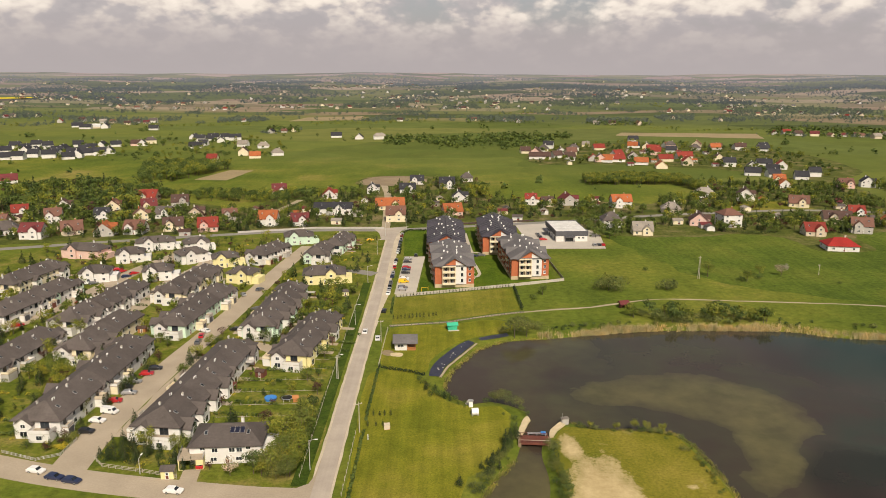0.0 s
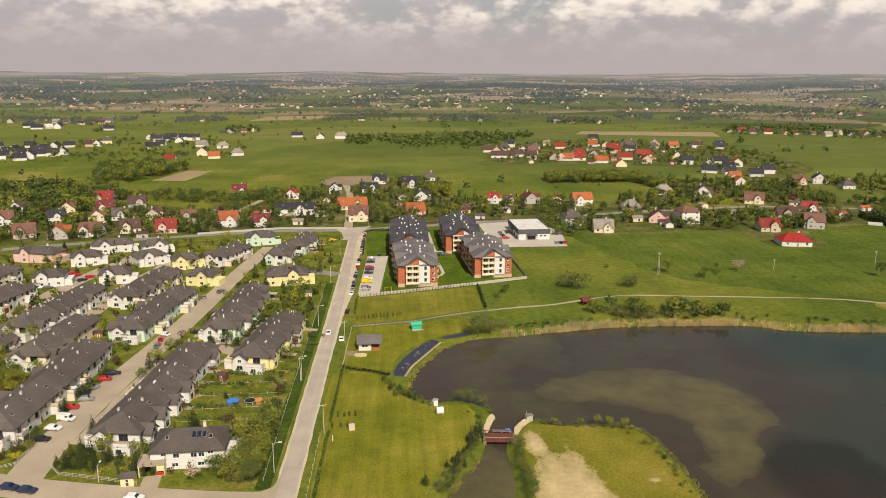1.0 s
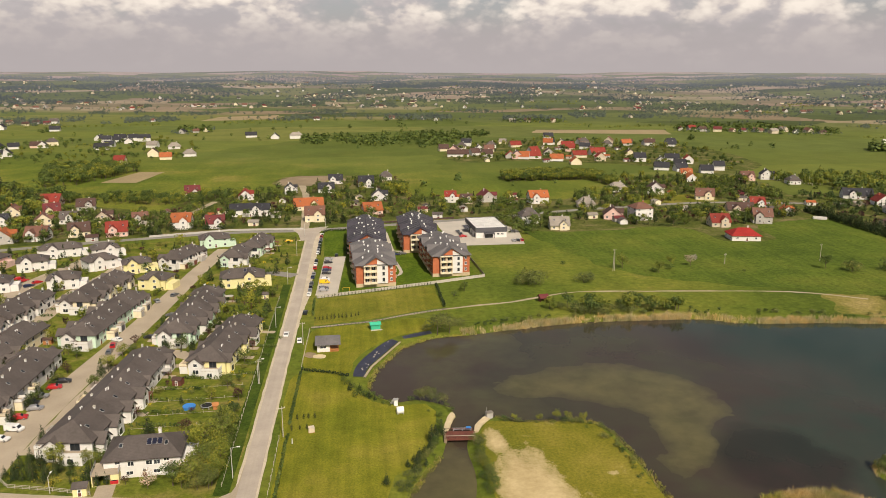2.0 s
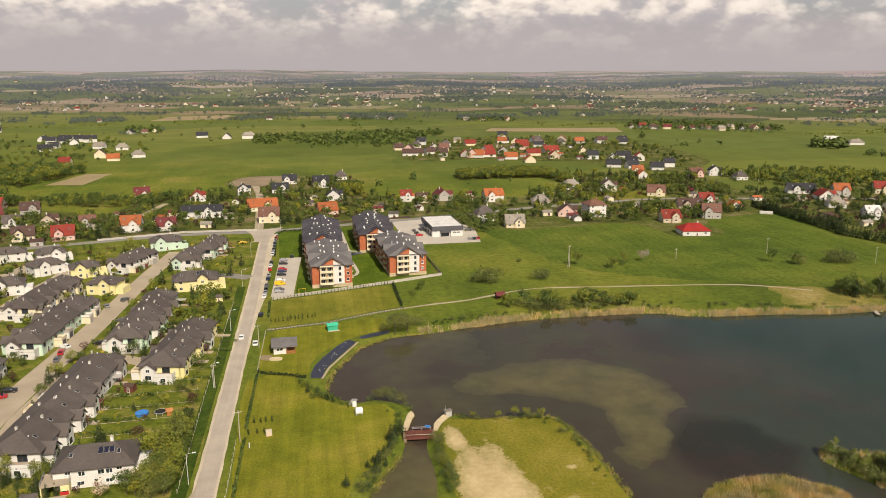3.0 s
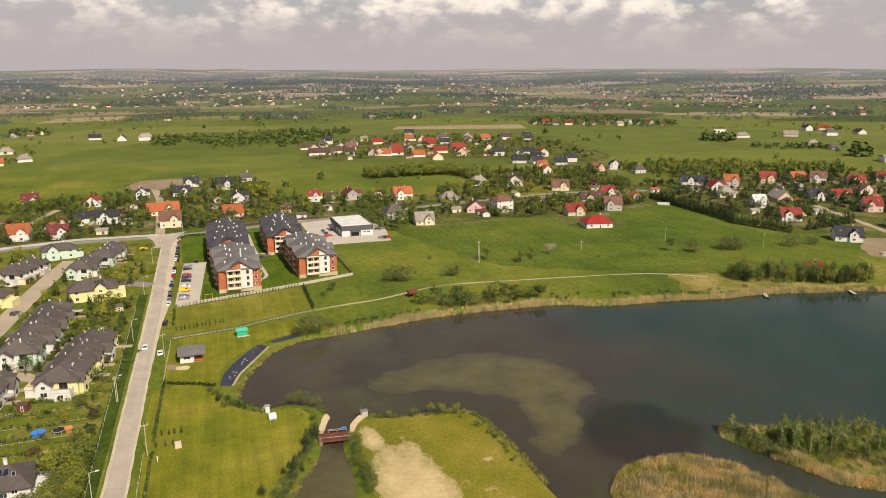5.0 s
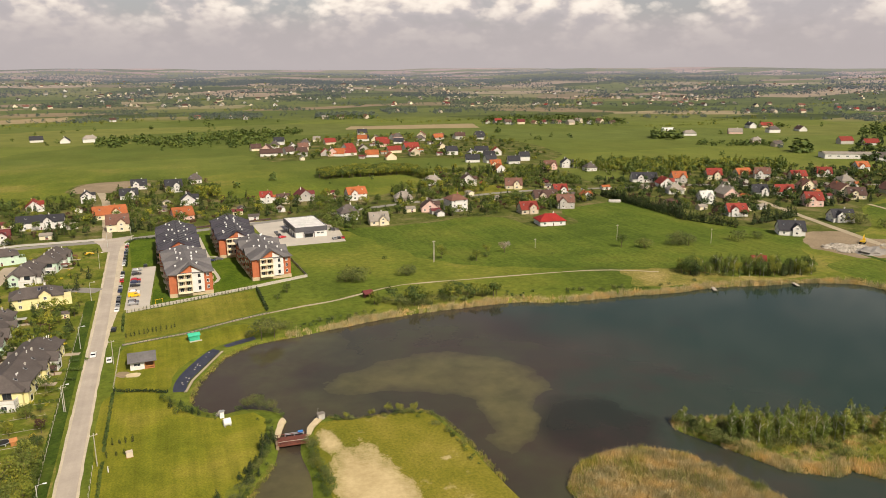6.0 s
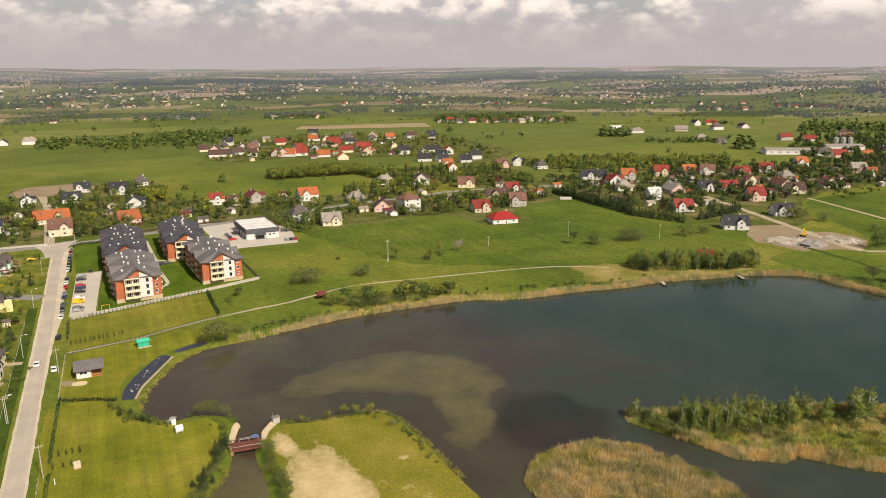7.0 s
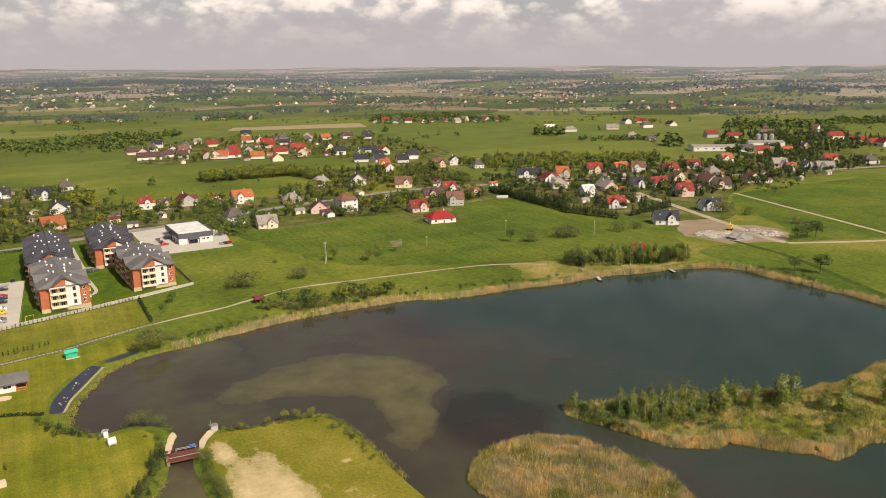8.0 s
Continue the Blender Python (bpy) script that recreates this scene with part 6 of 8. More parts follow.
village([(-261, 430, 17, "g"), (-239, 420, 15, "m"), (-222, 431, 14, "n"), (-201, 428, 13, "o"), (-252, 468, 12, "n"), (-185, 434, 14, "n"), (-166, 444, 14, "k"),
         (-197, 472, 11, "n"), (-144, 442, 14, "r"), (-186, 484, 12, "g"), (-223, 474, 11, "b"), (-166, 486, 11, "k"), (-141, 478, 11, "n"), (-111, 460, 14, "o"), (-91, 460, 13, "m"),
         (-232, 512, 12, "n"), (-205, 506, 12, "m"), (-278, 452, 13, "n"), (-285, 488, 12, "r"), (-264, 505, 11, "k")], "old village houses", seed=2)
village([(-38, 518, 24, "o"), (-31, 475, 15, "n"), (6, 495, 15, "o"), (-88, 564, 15, "r"), (-129, 574, 13, "m"), (-223, 552, 16, "r"), (-192, 531, 14, "k"), (-57, 589, 10, "b"),
         (-29, 595, 15, "b"), (-23, 642, 14, "b"), (3, 617, 15, "b"), (12, 552, 13, "b"), (21, 660, 13, "g"), (65, 540, 10, "r"), (76, 533, 10, "k"), (92, 538, 19, "m"), (129, 529, 17, "o")],
        "houses behind the through road", seed=5)
family_house(-76, 503, 26, 11, 2, "b", "white", 2, "gable", "long white row of houses with a black roof", "houses behind the through road", 2, 0.3)
village([(106, 457, 14, "g"), (120, 435, 14, "s"), (159, 507, 15, "s"), (164, 464, 14, "k"), (206, 575, 17, "s"), (232, 560, 17, "k"), (223, 434, 14, "r")],
        "houses along the meadow", storeys=(2, 1, 1, 1.5, 1.5, 2, 1.5, 1), turns=(4, 6, 0, 88, 8, 84, 4, 0), seed=0)
family_house(221.5, 400.5, 16.5, 12.5, -8, "R", "white", 1, "hip", "low white bungalow with a bright red hipped roof", "houses along the meadow", 1, 0.3)
family_house(183.5, 465, 12.5, 11.5, 8, "n", "white", 3, "hip", "tall white three-storey house with a brown roof", "houses along the meadow", 1, 0.3)
village([(257, 473, 21, "k"), (256, 442, 14, "n"), (281, 494, 12, "r"), (287, 466, 9, "o"), (296, 646, 12, "o"), (260, 532, 16, "n"), (344, 626, 14, "n"), (366, 632, 12, "b"),
         (374, 602, 12, "g"), (379, 524, 25, "b"), (403, 509, 14, "o"), (378, 494, 15, "r"), (365, 464, 14, "s"), (443, 513, 15, "r"), (476, 515, 16, "o"), (388, 434, 20, "s"),
         (359, 422, 11, "w"), (346, 377, 15, "r"), (419, 434, 13, "b")], "houses of the eastern village", seed=3)
village([(438, 429, 16, "r"), (487, 503, 15, "n"), (512, 488, 16, "r"), (474, 442, 13, "n"), (421, 386, 14, "r"), (335, 320, 17, "b"), (394, 338, 16, "b"), (476, 412, 21, "n"),
         (524, 450, 14, "s"), (547, 493, 15, "r"), (607, 506, 14, "o"), (520, 406, 14, "n"), (474, 397, 15, "k"), (615, 451, 15, "s"), (614, 437, 10, "o"), (633, 434, 17, "g"),
         (684, 446, 17, "r"), (640, 421, 18, "s"), (720, 428, 18, "g")], "houses of the eastern village", seed=4)
village([(707, 542, 19, "r"), (693, 551, 16, "g"), (730, 527, 14, "o"), (786, 546, 14, "k"), (808, 701, 20, "r"), (826, 679, 20, "r"), (898, 682, 24, "n"), (883, 946, 21, "b"),
         (920, 952, 23, "r"), (786, 872, 23, "s"), (852, 867, 21, "g"), (909, 870, 26, "k"), (714, 753, 17, "s"), (689, 901, 20, "w"), (707, 876, 22, "s"), (952, 646, 19, "n"),
         (922, 597, 22, "r"), (911, 560, 24, "r"), (895, 528, 23, "r"), (886, 511, 20, "r")], "houses of the next village", detail=0, seed=6)
village([(110, 841, 29, "k"), (137, 965, 15, "b"), (144, 842, 14, "k"), (144, 902, 14, "g"), (164, 930, 14, "g"), (190, 988, 11, "s"), (198, 944, 17, "r"), (173, 814, 14, "g"),
         (192, 815, 19, "r"), (249, 974, 15, "o"), (268, 1048, 16, "b"), (218, 848, 14, "k"), (212, 789, 17, "o"), (260, 918, 18, "r"), (247, 821, 19, "r"), (224, 756, 16, "o"),
         (297, 968, 15, "g"), (283, 918, 15, "b"), (280, 849, 14, "r"), (260, 785, 13, "r"), (322, 946, 14, "g")], "houses of the hamlet beyond the meadow", detail=0, seed=7)
village([(350, 954, 15, "o"), (380, 947, 16, "k"), (404, 934, 16, "b"), (309, 827, 14, "k"), (301, 776, 15, "b"), (297, 705, 17, "b"), (312, 694, 14, "b"), (346, 753, 13, "r"),
         (340, 781, 18, "b"), (331, 678, 14, "b"), (353, 698, 12, "b"), (291, 626, 12, "o")], "houses of the hamlet beyond the meadow", detail=0, seed=8)
village([(-486, 821, 15, "b"), (-473, 821, 15, "b"), (-524, 925, 16, "b"), (-493, 892, 15, "b"), (-448, 838, 17, "b"), (-466, 892, 16, "b"), (-421, 827, 16, "b"), (-416, 839, 13, "b"),
         (-421, 868, 15, "b"), (-441, 926, 16, "b"), (-404, 868, 16, "b"), (-401, 887, 15, "b"), (-320, 957, 20, "b"), (-346, 1053, 18, "b"), (-338, 1090, 18, "b"), (-311, 1036, 21, "b"),
         (-301, 1072, 20, "b"), (-265, 980, 16, "s"), (-233, 958, 18, "s"), (-236, 871, 16, "k"), (-215, 842, 15, "o")], "new houses across the fields", detail=0, seed=0)
village([(-196, 872, 17, "s"), (-250, 798, 13, "r"), (-162, 1123, 19, "b"), (-124, 1094, 18, "b"), (-94, 1095, 22, "s"), (-618, 1286, 23, "b"), (-610, 1299, 24, "w"), (-590, 1300, 24, "b"),
         (-652, 1326, 22, "b"), (-492, 1263, 19, "b"), (-402, 1018, 17, "g"), (-401, 986, 14, "b"), (-409, 986, 15, "k"), (-564, 1450, 18, "g"), (-380, 640, 16, "m")],
        "houses across the fields", detail=0, seed=0)

village([(-530, 894, 15, "b"), (-545, 942, 15, "b"), (-508, 901, 15, "b"), (-534, 972, 15, "b"), (-505, 943, 15, "b"), (-458, 870, 15, "b"), (-470, 915, 15, "b"), (-431, 859, 15, "b"), (-445, 916, 15, "b"), (-413, 871, 15, "b"), (-435, 944, 15, "b"), (-480, 973, 15, "b"), (-431, 974, 15, "b"), (-469, 846, 15, "b"), (-365, 1088, 15, "b"), (-334, 1061, 15, "b"), (-318, 1079, 15, "b"), (-322, 993, 15, "b")], "new houses across the fields", detail=0, turns=(20, -15, 75, 5), seed=9)
village([(100, 903, 14, "k"), (110, 878, 14, "k"), (126, 930, 14, "g"), (131, 854, 14, "k"), (152, 879, 14, "n"), (167, 821, 14, "r"), (181, 811, 14, "o"), (200, 850, 14, "r"), (252, 977, 14, "b"), (265, 963, 14, "g"), (255, 887, 14, "r"), (296, 978, 14, "n"), (271, 840, 14, "r"), (335, 979, 14, "n"), (357, 965, 14, "n"), (382, 958, 14, "n"), (411, 952, 14, "b"), (317, 755, 14, "b"), (326, 728, 14, "b")],
        "houses of the hamlet beyond the meadow", detail=0, turns=(10, 80, -10, 30), seed=10)


# barns, garages and sheds between the houses
ob_rnd = random.Random(88)
OUT_MESH = {}
yards = [(-285, -95, 425, 520), (-120, 120, 465, 560), (150, 300, 450, 560), (325, 620, 390, 520), (325, 620, 390, 520), (110, 330, 780, 960)]
for k in range(120):
    x0, x1, y0, y1 = yards[k % len(yards)]
    x, y = ob_rnd.uniform(x0, x1), ob_rnd.uniform(y0, y1)
    if not free_of_buildings(x, y, 4) or not free_of_lanes(x, y):
        continue
    keep_clear(x, y, 7, 5, 0)
    roof, wall = ob_rnd.choice("nkssgmo"), ob_rnd.choice(["beige", "grey", "white", "cream"])
    if (roof, wall) not in OUT_MESH:
        OUT_MESH[roof, wall] = (Shape().prism([(-2.4, -0.2), (2.4, -0.2), (2.4, 2.5), (0, 3.7), (-2.4, 2.5)], -3.3, 3.3).mesh("wall", RENDERS[wall]),
                                gable_roof(Shape(), 6.6, 4.8, 2.5, 3.7, 0.35, 0.15).mesh("roof", ROOFS[roof]))
    ob = thing("outbuilding", pose(x, y, 0, 0, 0, ob_rnd.choice((0, 90, 8)) + ob_rnd.uniform(-10, 10)), f"small {wall} outbuilding with a {ROOF_WORDS[roof]} roof", "outbuilding", "outbuildings of the village")
    part("wall", OUT_MESH[roof, wall][0], ob)
    part("roof", OUT_MESH[roof, wall][1], ob)
    part("door", door_mesh(1.8, 2.1), ob, pose(0.6, -2.4, 0))


def long_shed(x, y, L, W, turn, h, roof, label):
    keep_clear(x, y, L, W, turn)
    s = thing("industrial_hall", pose(x, y, 0, 0, 0, turn), label, "hall")
    part("wall", Shape().box(-L / 2, L / 2, -W / 2, W / 2, -0.2, h).mesh("wall", RENDERS["white"]), s)
    part("roof", gable_roof(Shape(), L, W, h, h + W * 0.08, 0.4, 0.2).mesh("roof", ROOFS[roof]), s)
    for k in range(int(L / 9)):
        part("window", window_mesh(3.0, 1.2), s, pose(-L / 2 + 5 + 9 * k, -W / 2, 2.2))


long_shed(690, 590, 58, 20, -28, 5, "s", "long pale industrial hall at the village edge")
long_shed(760, 580, 42, 20, -28, 7, "s", "grey industrial hall at the village edge")
for k in range(3):
    silo = thing("silo", pose(775 + 7 * k, 600 - 4 * k, 0), "pale grey cylindrical metal silo", "silo", "silos")
    part("shell", Shape().tube((0, 0, 0), (0, 0, 13), 2.6, 2.6, 14).mesh("shell", STEEL), silo)
    part("cone_roof", Shape().tube((0, 0, 13), (0, 0, 14.4), 2.7, 0.4, 14).mesh("cone_roof", STEEL), silo)
family_house(268, 273.5, 6.5, 5.5, -30, "r", "beige", 1, "gable", "small cabin with a red roof among the shore trees", "houses of the eastern village", 1)
gh = thing("greenhouse", pose(303, 452, 0, 0, 0, -25), "low white polytunnel greenhouse in the meadow", "greenhouse")
part("cover", Shape().prism([(1.7 * math.cos(k * math.pi / 8), 1.9 * math.sin(k * math.pi / 8)) for k in range(9)], -4.2, 4.2).mesh("cover", RENDERS["grey"]), gh)
part("door", door_mesh(0.9, 1.5), gh, pose(-4.2, 0, 0, 0, 0, 270))

# ---------------------------------------------------------------- small buildings by the pond
keep_clear(-13.4, 247.5, 8, 8, 0)
hut = thing("hut", pose(-13.4, 247.6, 0, 0, 0, 2), "grey-roofed wooden hut with a white front and porch", "hut")
part("wall", Shape().prism([(-3.6, -0.2), (3.6, -0.2), (3.6, 3.0), (0, 4.4), (-3.6, 3.0)], -3.7, 0.6).mesh("wall", RENDERS["white"]), hut)
part("roof", gable_roof(Shape(), 7.6, 8.0, 3.0, 4.6, 0.6, 0.2).mesh("roof", ROOFS["a"]), hut)
porch = part("porch", Shape().box(0.6, 3.7, -3.6, 3.6, -0.1, 0.25).mesh("porch", TIMBER), hut, label="orange timber porch")
for px_, py_ in ((0.8, -3.4), (3.5, -3.4), (3.5, 0), (3.5, 3.4)):
    part("post", Shape().box(px_ - 0.1, px_ + 0.1, py_ - 0.1, py_ + 0.1, 0.25, 2.9).mesh("post", TIMBER), porch)
part("railing", Shape().box(0.8, 3.5, -3.5, -3.4, 0.7, 1.05).box(3.4, 3.5, -3.4, 3.4, 0.7, 1.05).mesh("railing", TIMBER), porch)
part("window", window_mesh(2.2, 1.0), hut, pose(-1.6, -3.6, 1.3))
flat_area("bare_sand", rough_outline([(-18, 238.5), (-14.5, 238), (-14, 241), (-17.5, 241.5)], 1, 0.6, 2), 0.07, SAND, "small pale heap of sand spread on the grass", "sand")
flat_area("bare_earth", rough_outline([(-21, 240), (-18, 239), (-17.5, 243), (-20.5, 244)], 1, 0.7, 2), 0.06, EARTH, "bare trodden earth beside the hut", "ground")

keep_clear(3.4, 266.3, 4, 4, 0)
gs = thing("green_shed", pose(3.5, 266.2, 0, 0, 0, 10), "small shed with bright green sheet walls and roof", "shed")
part("wall", Shape().box(-1.8, 1.8, -1.3, 1.3, -0.1, 2.1).mesh("wall", ROOFS["v"]), gs)
part("roof", gable_roof(Shape(), 3.6, 2.6, 2.1, 2.7, 0.35, 0.1).mesh("roof", ROOFS["v"]), gs)
part("step", Shape().box(-1.9, 2.4, -2.3, -1.3, -0.1, 0.15).mesh("step", SLABS), gs)
keep_clear(75.3, 293.5, 4, 4, 0)
rs = thing("wooden_shelter", pose(75.4, 293.6, 0, 0, 0, 12), "small red-brown timber shelter by the footpath", "shelter")
part("wall", Shape().box(-1.6, 1.6, 1.1, 1.25, 0, 2.0).box(-1.6, -1.45, -1.2, 1.1, 0, 2.0).box(1.45, 1.6, -1.2, 1.1, 0, 2.0).mesh("wall", PLANK), rs)
part("roof", gable_roof(Shape(), 3.6, 3.0, 2.0, 3.1, 0.4, 0.12).mesh("roof", ROOFS["m"]), rs)
part("bench", Shape().box(-1.4, 1.4, 0.5, 1.05, 0.4, 0.5).mesh("bench", PLANK), rs)

tank = thing("water_tank", pose(9.2, 193.8, 0, 0, 0, 8) @ Matrix.Scale(0.82, 4), "white rounded tank lying on the grass", "tank")
part("shell", Shape().prism([(1.25 * math.cos(k * math.pi / 8), 1.3 + 1.25 * math.sin(k * math.pi / 8)) for k in range(16)], -1.2, 1.2).mesh("shell", FRAME, smooth=False), tank)
part("cradle", Shape().box(-1.1, -0.8, -1.1, 1.1, 0, 0.5).box(0.8, 1.1, -1.1, 1.1, 0, 0.5).mesh("cradle", STEEL), tank)
cab = thing("cabinet", pose(8.2, 199.2, 0, 0, 0, 5) @ Matrix.Scale(0.72, 4), "white upright cabin beside the white tank", "cabin")
part("body", Shape().box(-0.8, 0.8, -0.8, 0.8, -0.1, 2.6).mesh("body", FRAME), cab)
part("lid", Shape().box(-0.95, 0.95, -0.95, 0.95, 2.6, 2.75).mesh("lid", STEEL), cab)
crate = thing("water_container", pose(-15.3, 185.2, 0, 0, 0, 10), "off-white cube container standing in the meadow", "container")
part("body", Shape().box(-0.8, 0.8, -0.7, 0.7, 0.1, 1.5).mesh("body", RENDERS["beige"]), crate)
part("pallet", Shape().box(-0.85, 0.85, -0.75, 0.75, -0.05, 0.1).mesh("pallet", TIMBER), crate)
post = thing("marker_post", pose(-19.9, 179, 0), "short white marker post at the field edge", "post")
part("pole", Shape().tube((0, 0, -0.2), (0, 0, 1.5), 0.14, 0.12, 7).mesh("pole", FRAME), post)
part("cap", Shape().tube((0, 0, 1.5), (0, 0, 1.6), 0.17, 0.05, 7).mesh("cap", FRAME), post)

# the plank bridge over the sluice
br = thing("bridge", pose(24.4, 178.6, 0, 0, 0, -4), "red-brown plank footbridge with a rail over the canal", "bridge")
for k in range(12):
    part("plank", Shape().box(-3.7 + 0.62 * k, -3.7 + 0.62 * k + 0.56, -2.1, 2.1, 0.32 + 0.02 * (k % 3), 0.42 + 0.02 * (k % 3)).mesh("plank", PLANK), br)
for k in (-2.0, 2.0):
    part("beam", Shape().box(-4.2, 4.2, k - 0.15, k + 0.15, -0.1, 0.32).mesh("beam", PLANK), br)
    part("rail", Shape().box(-3.7, 3.7, k - 0.05, k + 0.05, 1.15, 1.25).mesh("rail", PALEWOOD if k < 0 else PLANK), br)
    for j in range(5):
        part("post", Shape().box(-3.6 + 1.8 * j - 0.06, -3.6 + 1.8 * j + 0.06, k - 0.06, k + 0.06, 0.3, 1.2).mesh("post", PLANK), br)
for sx in (-1, 1):
    part("abutment", Shape().box(sx * 3.9 - 0.4, sx * 3.9 + 0.4, -2.2, 2.2, -2.5, 0.28).mesh("abutment", EARTH), br)
sluice = thing("sluice_platform", pose(25.6, 182.6, 0, 0, 0, -4), "grey steel sluice grating with a blue cover", "sluice")
part("grating", Shape().box(-2.6, 2.6, -0.4, 0.4, 0.05, 0.18).mesh("grating", STEEL), sluice)
part("cover", Shape().box(1.0, 2.3, -0.4, 0.4, 0.18, 0.6).mesh("cover", BLUE), sluice, label="blue plastic cover")
for k in (-2.4, 0, 2.4):
    part("leg", Shape().box(k - 0.08, k + 0.08, -0.3, 0.3, -3, 0.05).mesh("leg", STEEL), sluice)
flat_area("sandy_bank", rough_outline([(19.8, 180.5), (21.0, 180.5), (22.8, 186), (24.6, 190.6), (24.2, 193.2), (22.8, 191)], 1.2, 0.4, 2), 0.06, SAND, "bare sandy bank at the sluice", "bank", thick=0.5)
flat_area("sandy_bank", rough_outline([(28.6, 181.0), (29.8, 180.6), (31.4, 184.5), (34.2, 188), (33.0, 189.4), (30.0, 185.6)], 1.2, 0.4, 2), 0.06, SAND, "bare sandy bank beside the pump hut", "bank", thick=0.5)
pump = thing("pump_hut", pose(34.2, 189.4, -0.2, 0, 0, 12) @ Matrix.Scale(0.72, 4), "small grey weathered pump hut at the shore", "hut")
part("body", Shape().box(-1.3, 1.3, -0.9, 0.9, -0.8, 2.0).mesh("body", RENDERS["grey"]), pump)
part("roof", Shape().box(-1.5, 1.5, -1.1, 1.1, 2.0, 2.15).mesh("roof", ROOFS["s"]), pump)
part("mast", Shape().tube((-1.1, 0, 2.1), (-1.1, 0, 4.2), 0.06, 0.05, 6).mesh("mast", STEEL), pump)
# lined basin beside the pond
flat_area("lined_basin", rough_outline([(-4.4, 221.5), (-2.8, 232), (3, 245), (9.2, 254.2), (11.6, 252), (5.9, 240), (0.8, 229), (-1.2, 221)], 2, 0.2), 0.05, LINER, "long basin lined with dark blue sheet", "basin")
flat_area("lined_basin", rough_outline([(13, 256.5), (24, 262), (24.6, 259), (14, 254.2)], 2, 0.2), 0.05, LINER, "short basin lined with dark blue sheet", "basin")
ribbon("basin_kerb", [(-0.8, 220.4), (1.6, 229), (6.7, 239.6), (12.2, 251)], 0.7, 0.16, GRAVEL, "pale stone kerb along the lined basin", "kerb")
rnd = random.Random(9)
for k in range(12):
    u = rnd.random()
    x, y = -3 + 12.5 * u + rnd.uniform(-1, 1), 222 + 31 * u ** 0.9
    st = thing("stone", pose(x, y, 0.06, 0, 0, rnd.uniform(0, 360)), "pale stone weighing down the basin sheet", "stone", "stones on the basin sheet")
    bm = bmesh.new()
    bmesh.ops.create_icosphere(bm, subdivisions=1, radius=0.3)
    for v_ in bm.verts:
        v_.co *= 0.7 + 0.6 * rnd.random()
        v_.co.z = max(v_.co.z * 0.6, -0.05)
    me = bpy.data.meshes.new("stone")
    bm.to_mesh(me)
    bm.free()
    me.materials.append(SLABS)
    part("body", me, st)
for x, y, turn, label in ((223, 252, 62, "grey wooden jetty on the far shore"), (262, 244.5, 70, "short grey jetty with a moored boat"), (8, 203.2, 60, "short plank jetty at the near shore")):
    j = thing("jetty", pose(x, y, 0, 0, 0, turn), label, "jetty", "jetties")
    part("deck", Shape().box(-4, 1.5, -0.8, 0.8, -0.35, -0.22).mesh("deck", PALEWOOD), j)
    for k in (-3.6, -1.5, 0.6):
        part("pile", Shape().tube((k, -0.6, -2.8), (k, -0.6, 0.1), 0.09, 0.08, 6).mesh("pile", BARK), j)
        part("pile", Shape().tube((k, 0.6, -2.8), (k, 0.6, 0.1), 0.09, 0.08, 6).mesh("pile", BARK), j)

# ---------------------------------------------------------------- fences, lamps and poles
fence([(-20.6, 307.4), (-1, 313.4), (31.3, 324.3), (57, 334), (54.9, 369)], 1.5, STEEL, "low grey metal fence round the apartment lawns", 3.0, 2, 0.07, SLABS)
fence([(-20.3, 268.6), (1.4, 273.6), (19.6, 281.8), (33, 286.6)], 0.7, RENDERS["dark"], "dark railed fence along the footpath", 1.4, 2, 0.09)
fence([(-34.6, 160), (-35.6, 211), (-36.4, 282), (-36.6, 309)], 1.2, PALEWOOD, "weathered garden fence along the ditch", 4.0, 1, 0.05)
fence([(-113, 171.4), (-102.3, 167.4), (-97.4, 170), (-97.2, 178.4)], 0.9, RENDERS["grey"], "pale railing fence at the street corner", 1.6, 3, 0.05)
fence([(-88, 168.4), (-84.3, 164.6), (-73.2, 162), (-64, 159.4)], 1.1, PALEWOOD, "pale wire-mesh fence along the estate street", 1.8, 3, 0.05)
fence([(-23.4, 152), (-23.6, 182)], 1.1, PALEWOOD, "weathered post fence beside the meadow", 3.5, 1, 0.06)
fence([(-21.4, 230), (-21, 266)], 1.2, PALEWOOD, "weathered post fence beside the hut yard", 3.0, 2, 0.06)
fence([(-37, 452), (-80, 452), (-125, 438)], 1.3, RENDERS["grey"], "grey panel fence along the through road", 3.0, 2, 0.07, RENDERS["grey"])
fence([(10, 466), (60, 478)], 1.2, RENDERS["dark"], "dark hedge-high fence behind the apartments", 3.0, 2, 0.06, ROOFS["k"])
for x, y, t_ in ((-32.6, 163.5, 0), (-33.8, 219, 0), (-34.0, 271, 0), (-35.0, 330, 0), (-34.6, 432, 0), (-23.0, 448, 180), (-35.4, 385, 0)):
    street_lamp(x, y, t_)
street_lamp(-73.5, 161.2, 90, 4.2, "short garden lamp with a white head")
for x, y, h, dbl in ((121.8, 338.2, 11.2, True), (235.5, 347, 9, False), (279.5, 321, 8.5, False), (183, 346, 5.5, False), (-33.4, 219, 8, False), (-22.6, 183, 9.0, False), (-22.4, 252, 8.5, False)):
    utility_pole(x, y, h, dbl)

for k, y in enumerate((191.5, 199.2, 208.4, 217.0, 225.5, 233.5)):
    fence([(-64.2 + 0.1 * (y - 191), y), (-38.5, y + 1.5)], 0.9, PALEWOOD, "pale wire fence between two back gardens", 4.0, 1, 0.05)

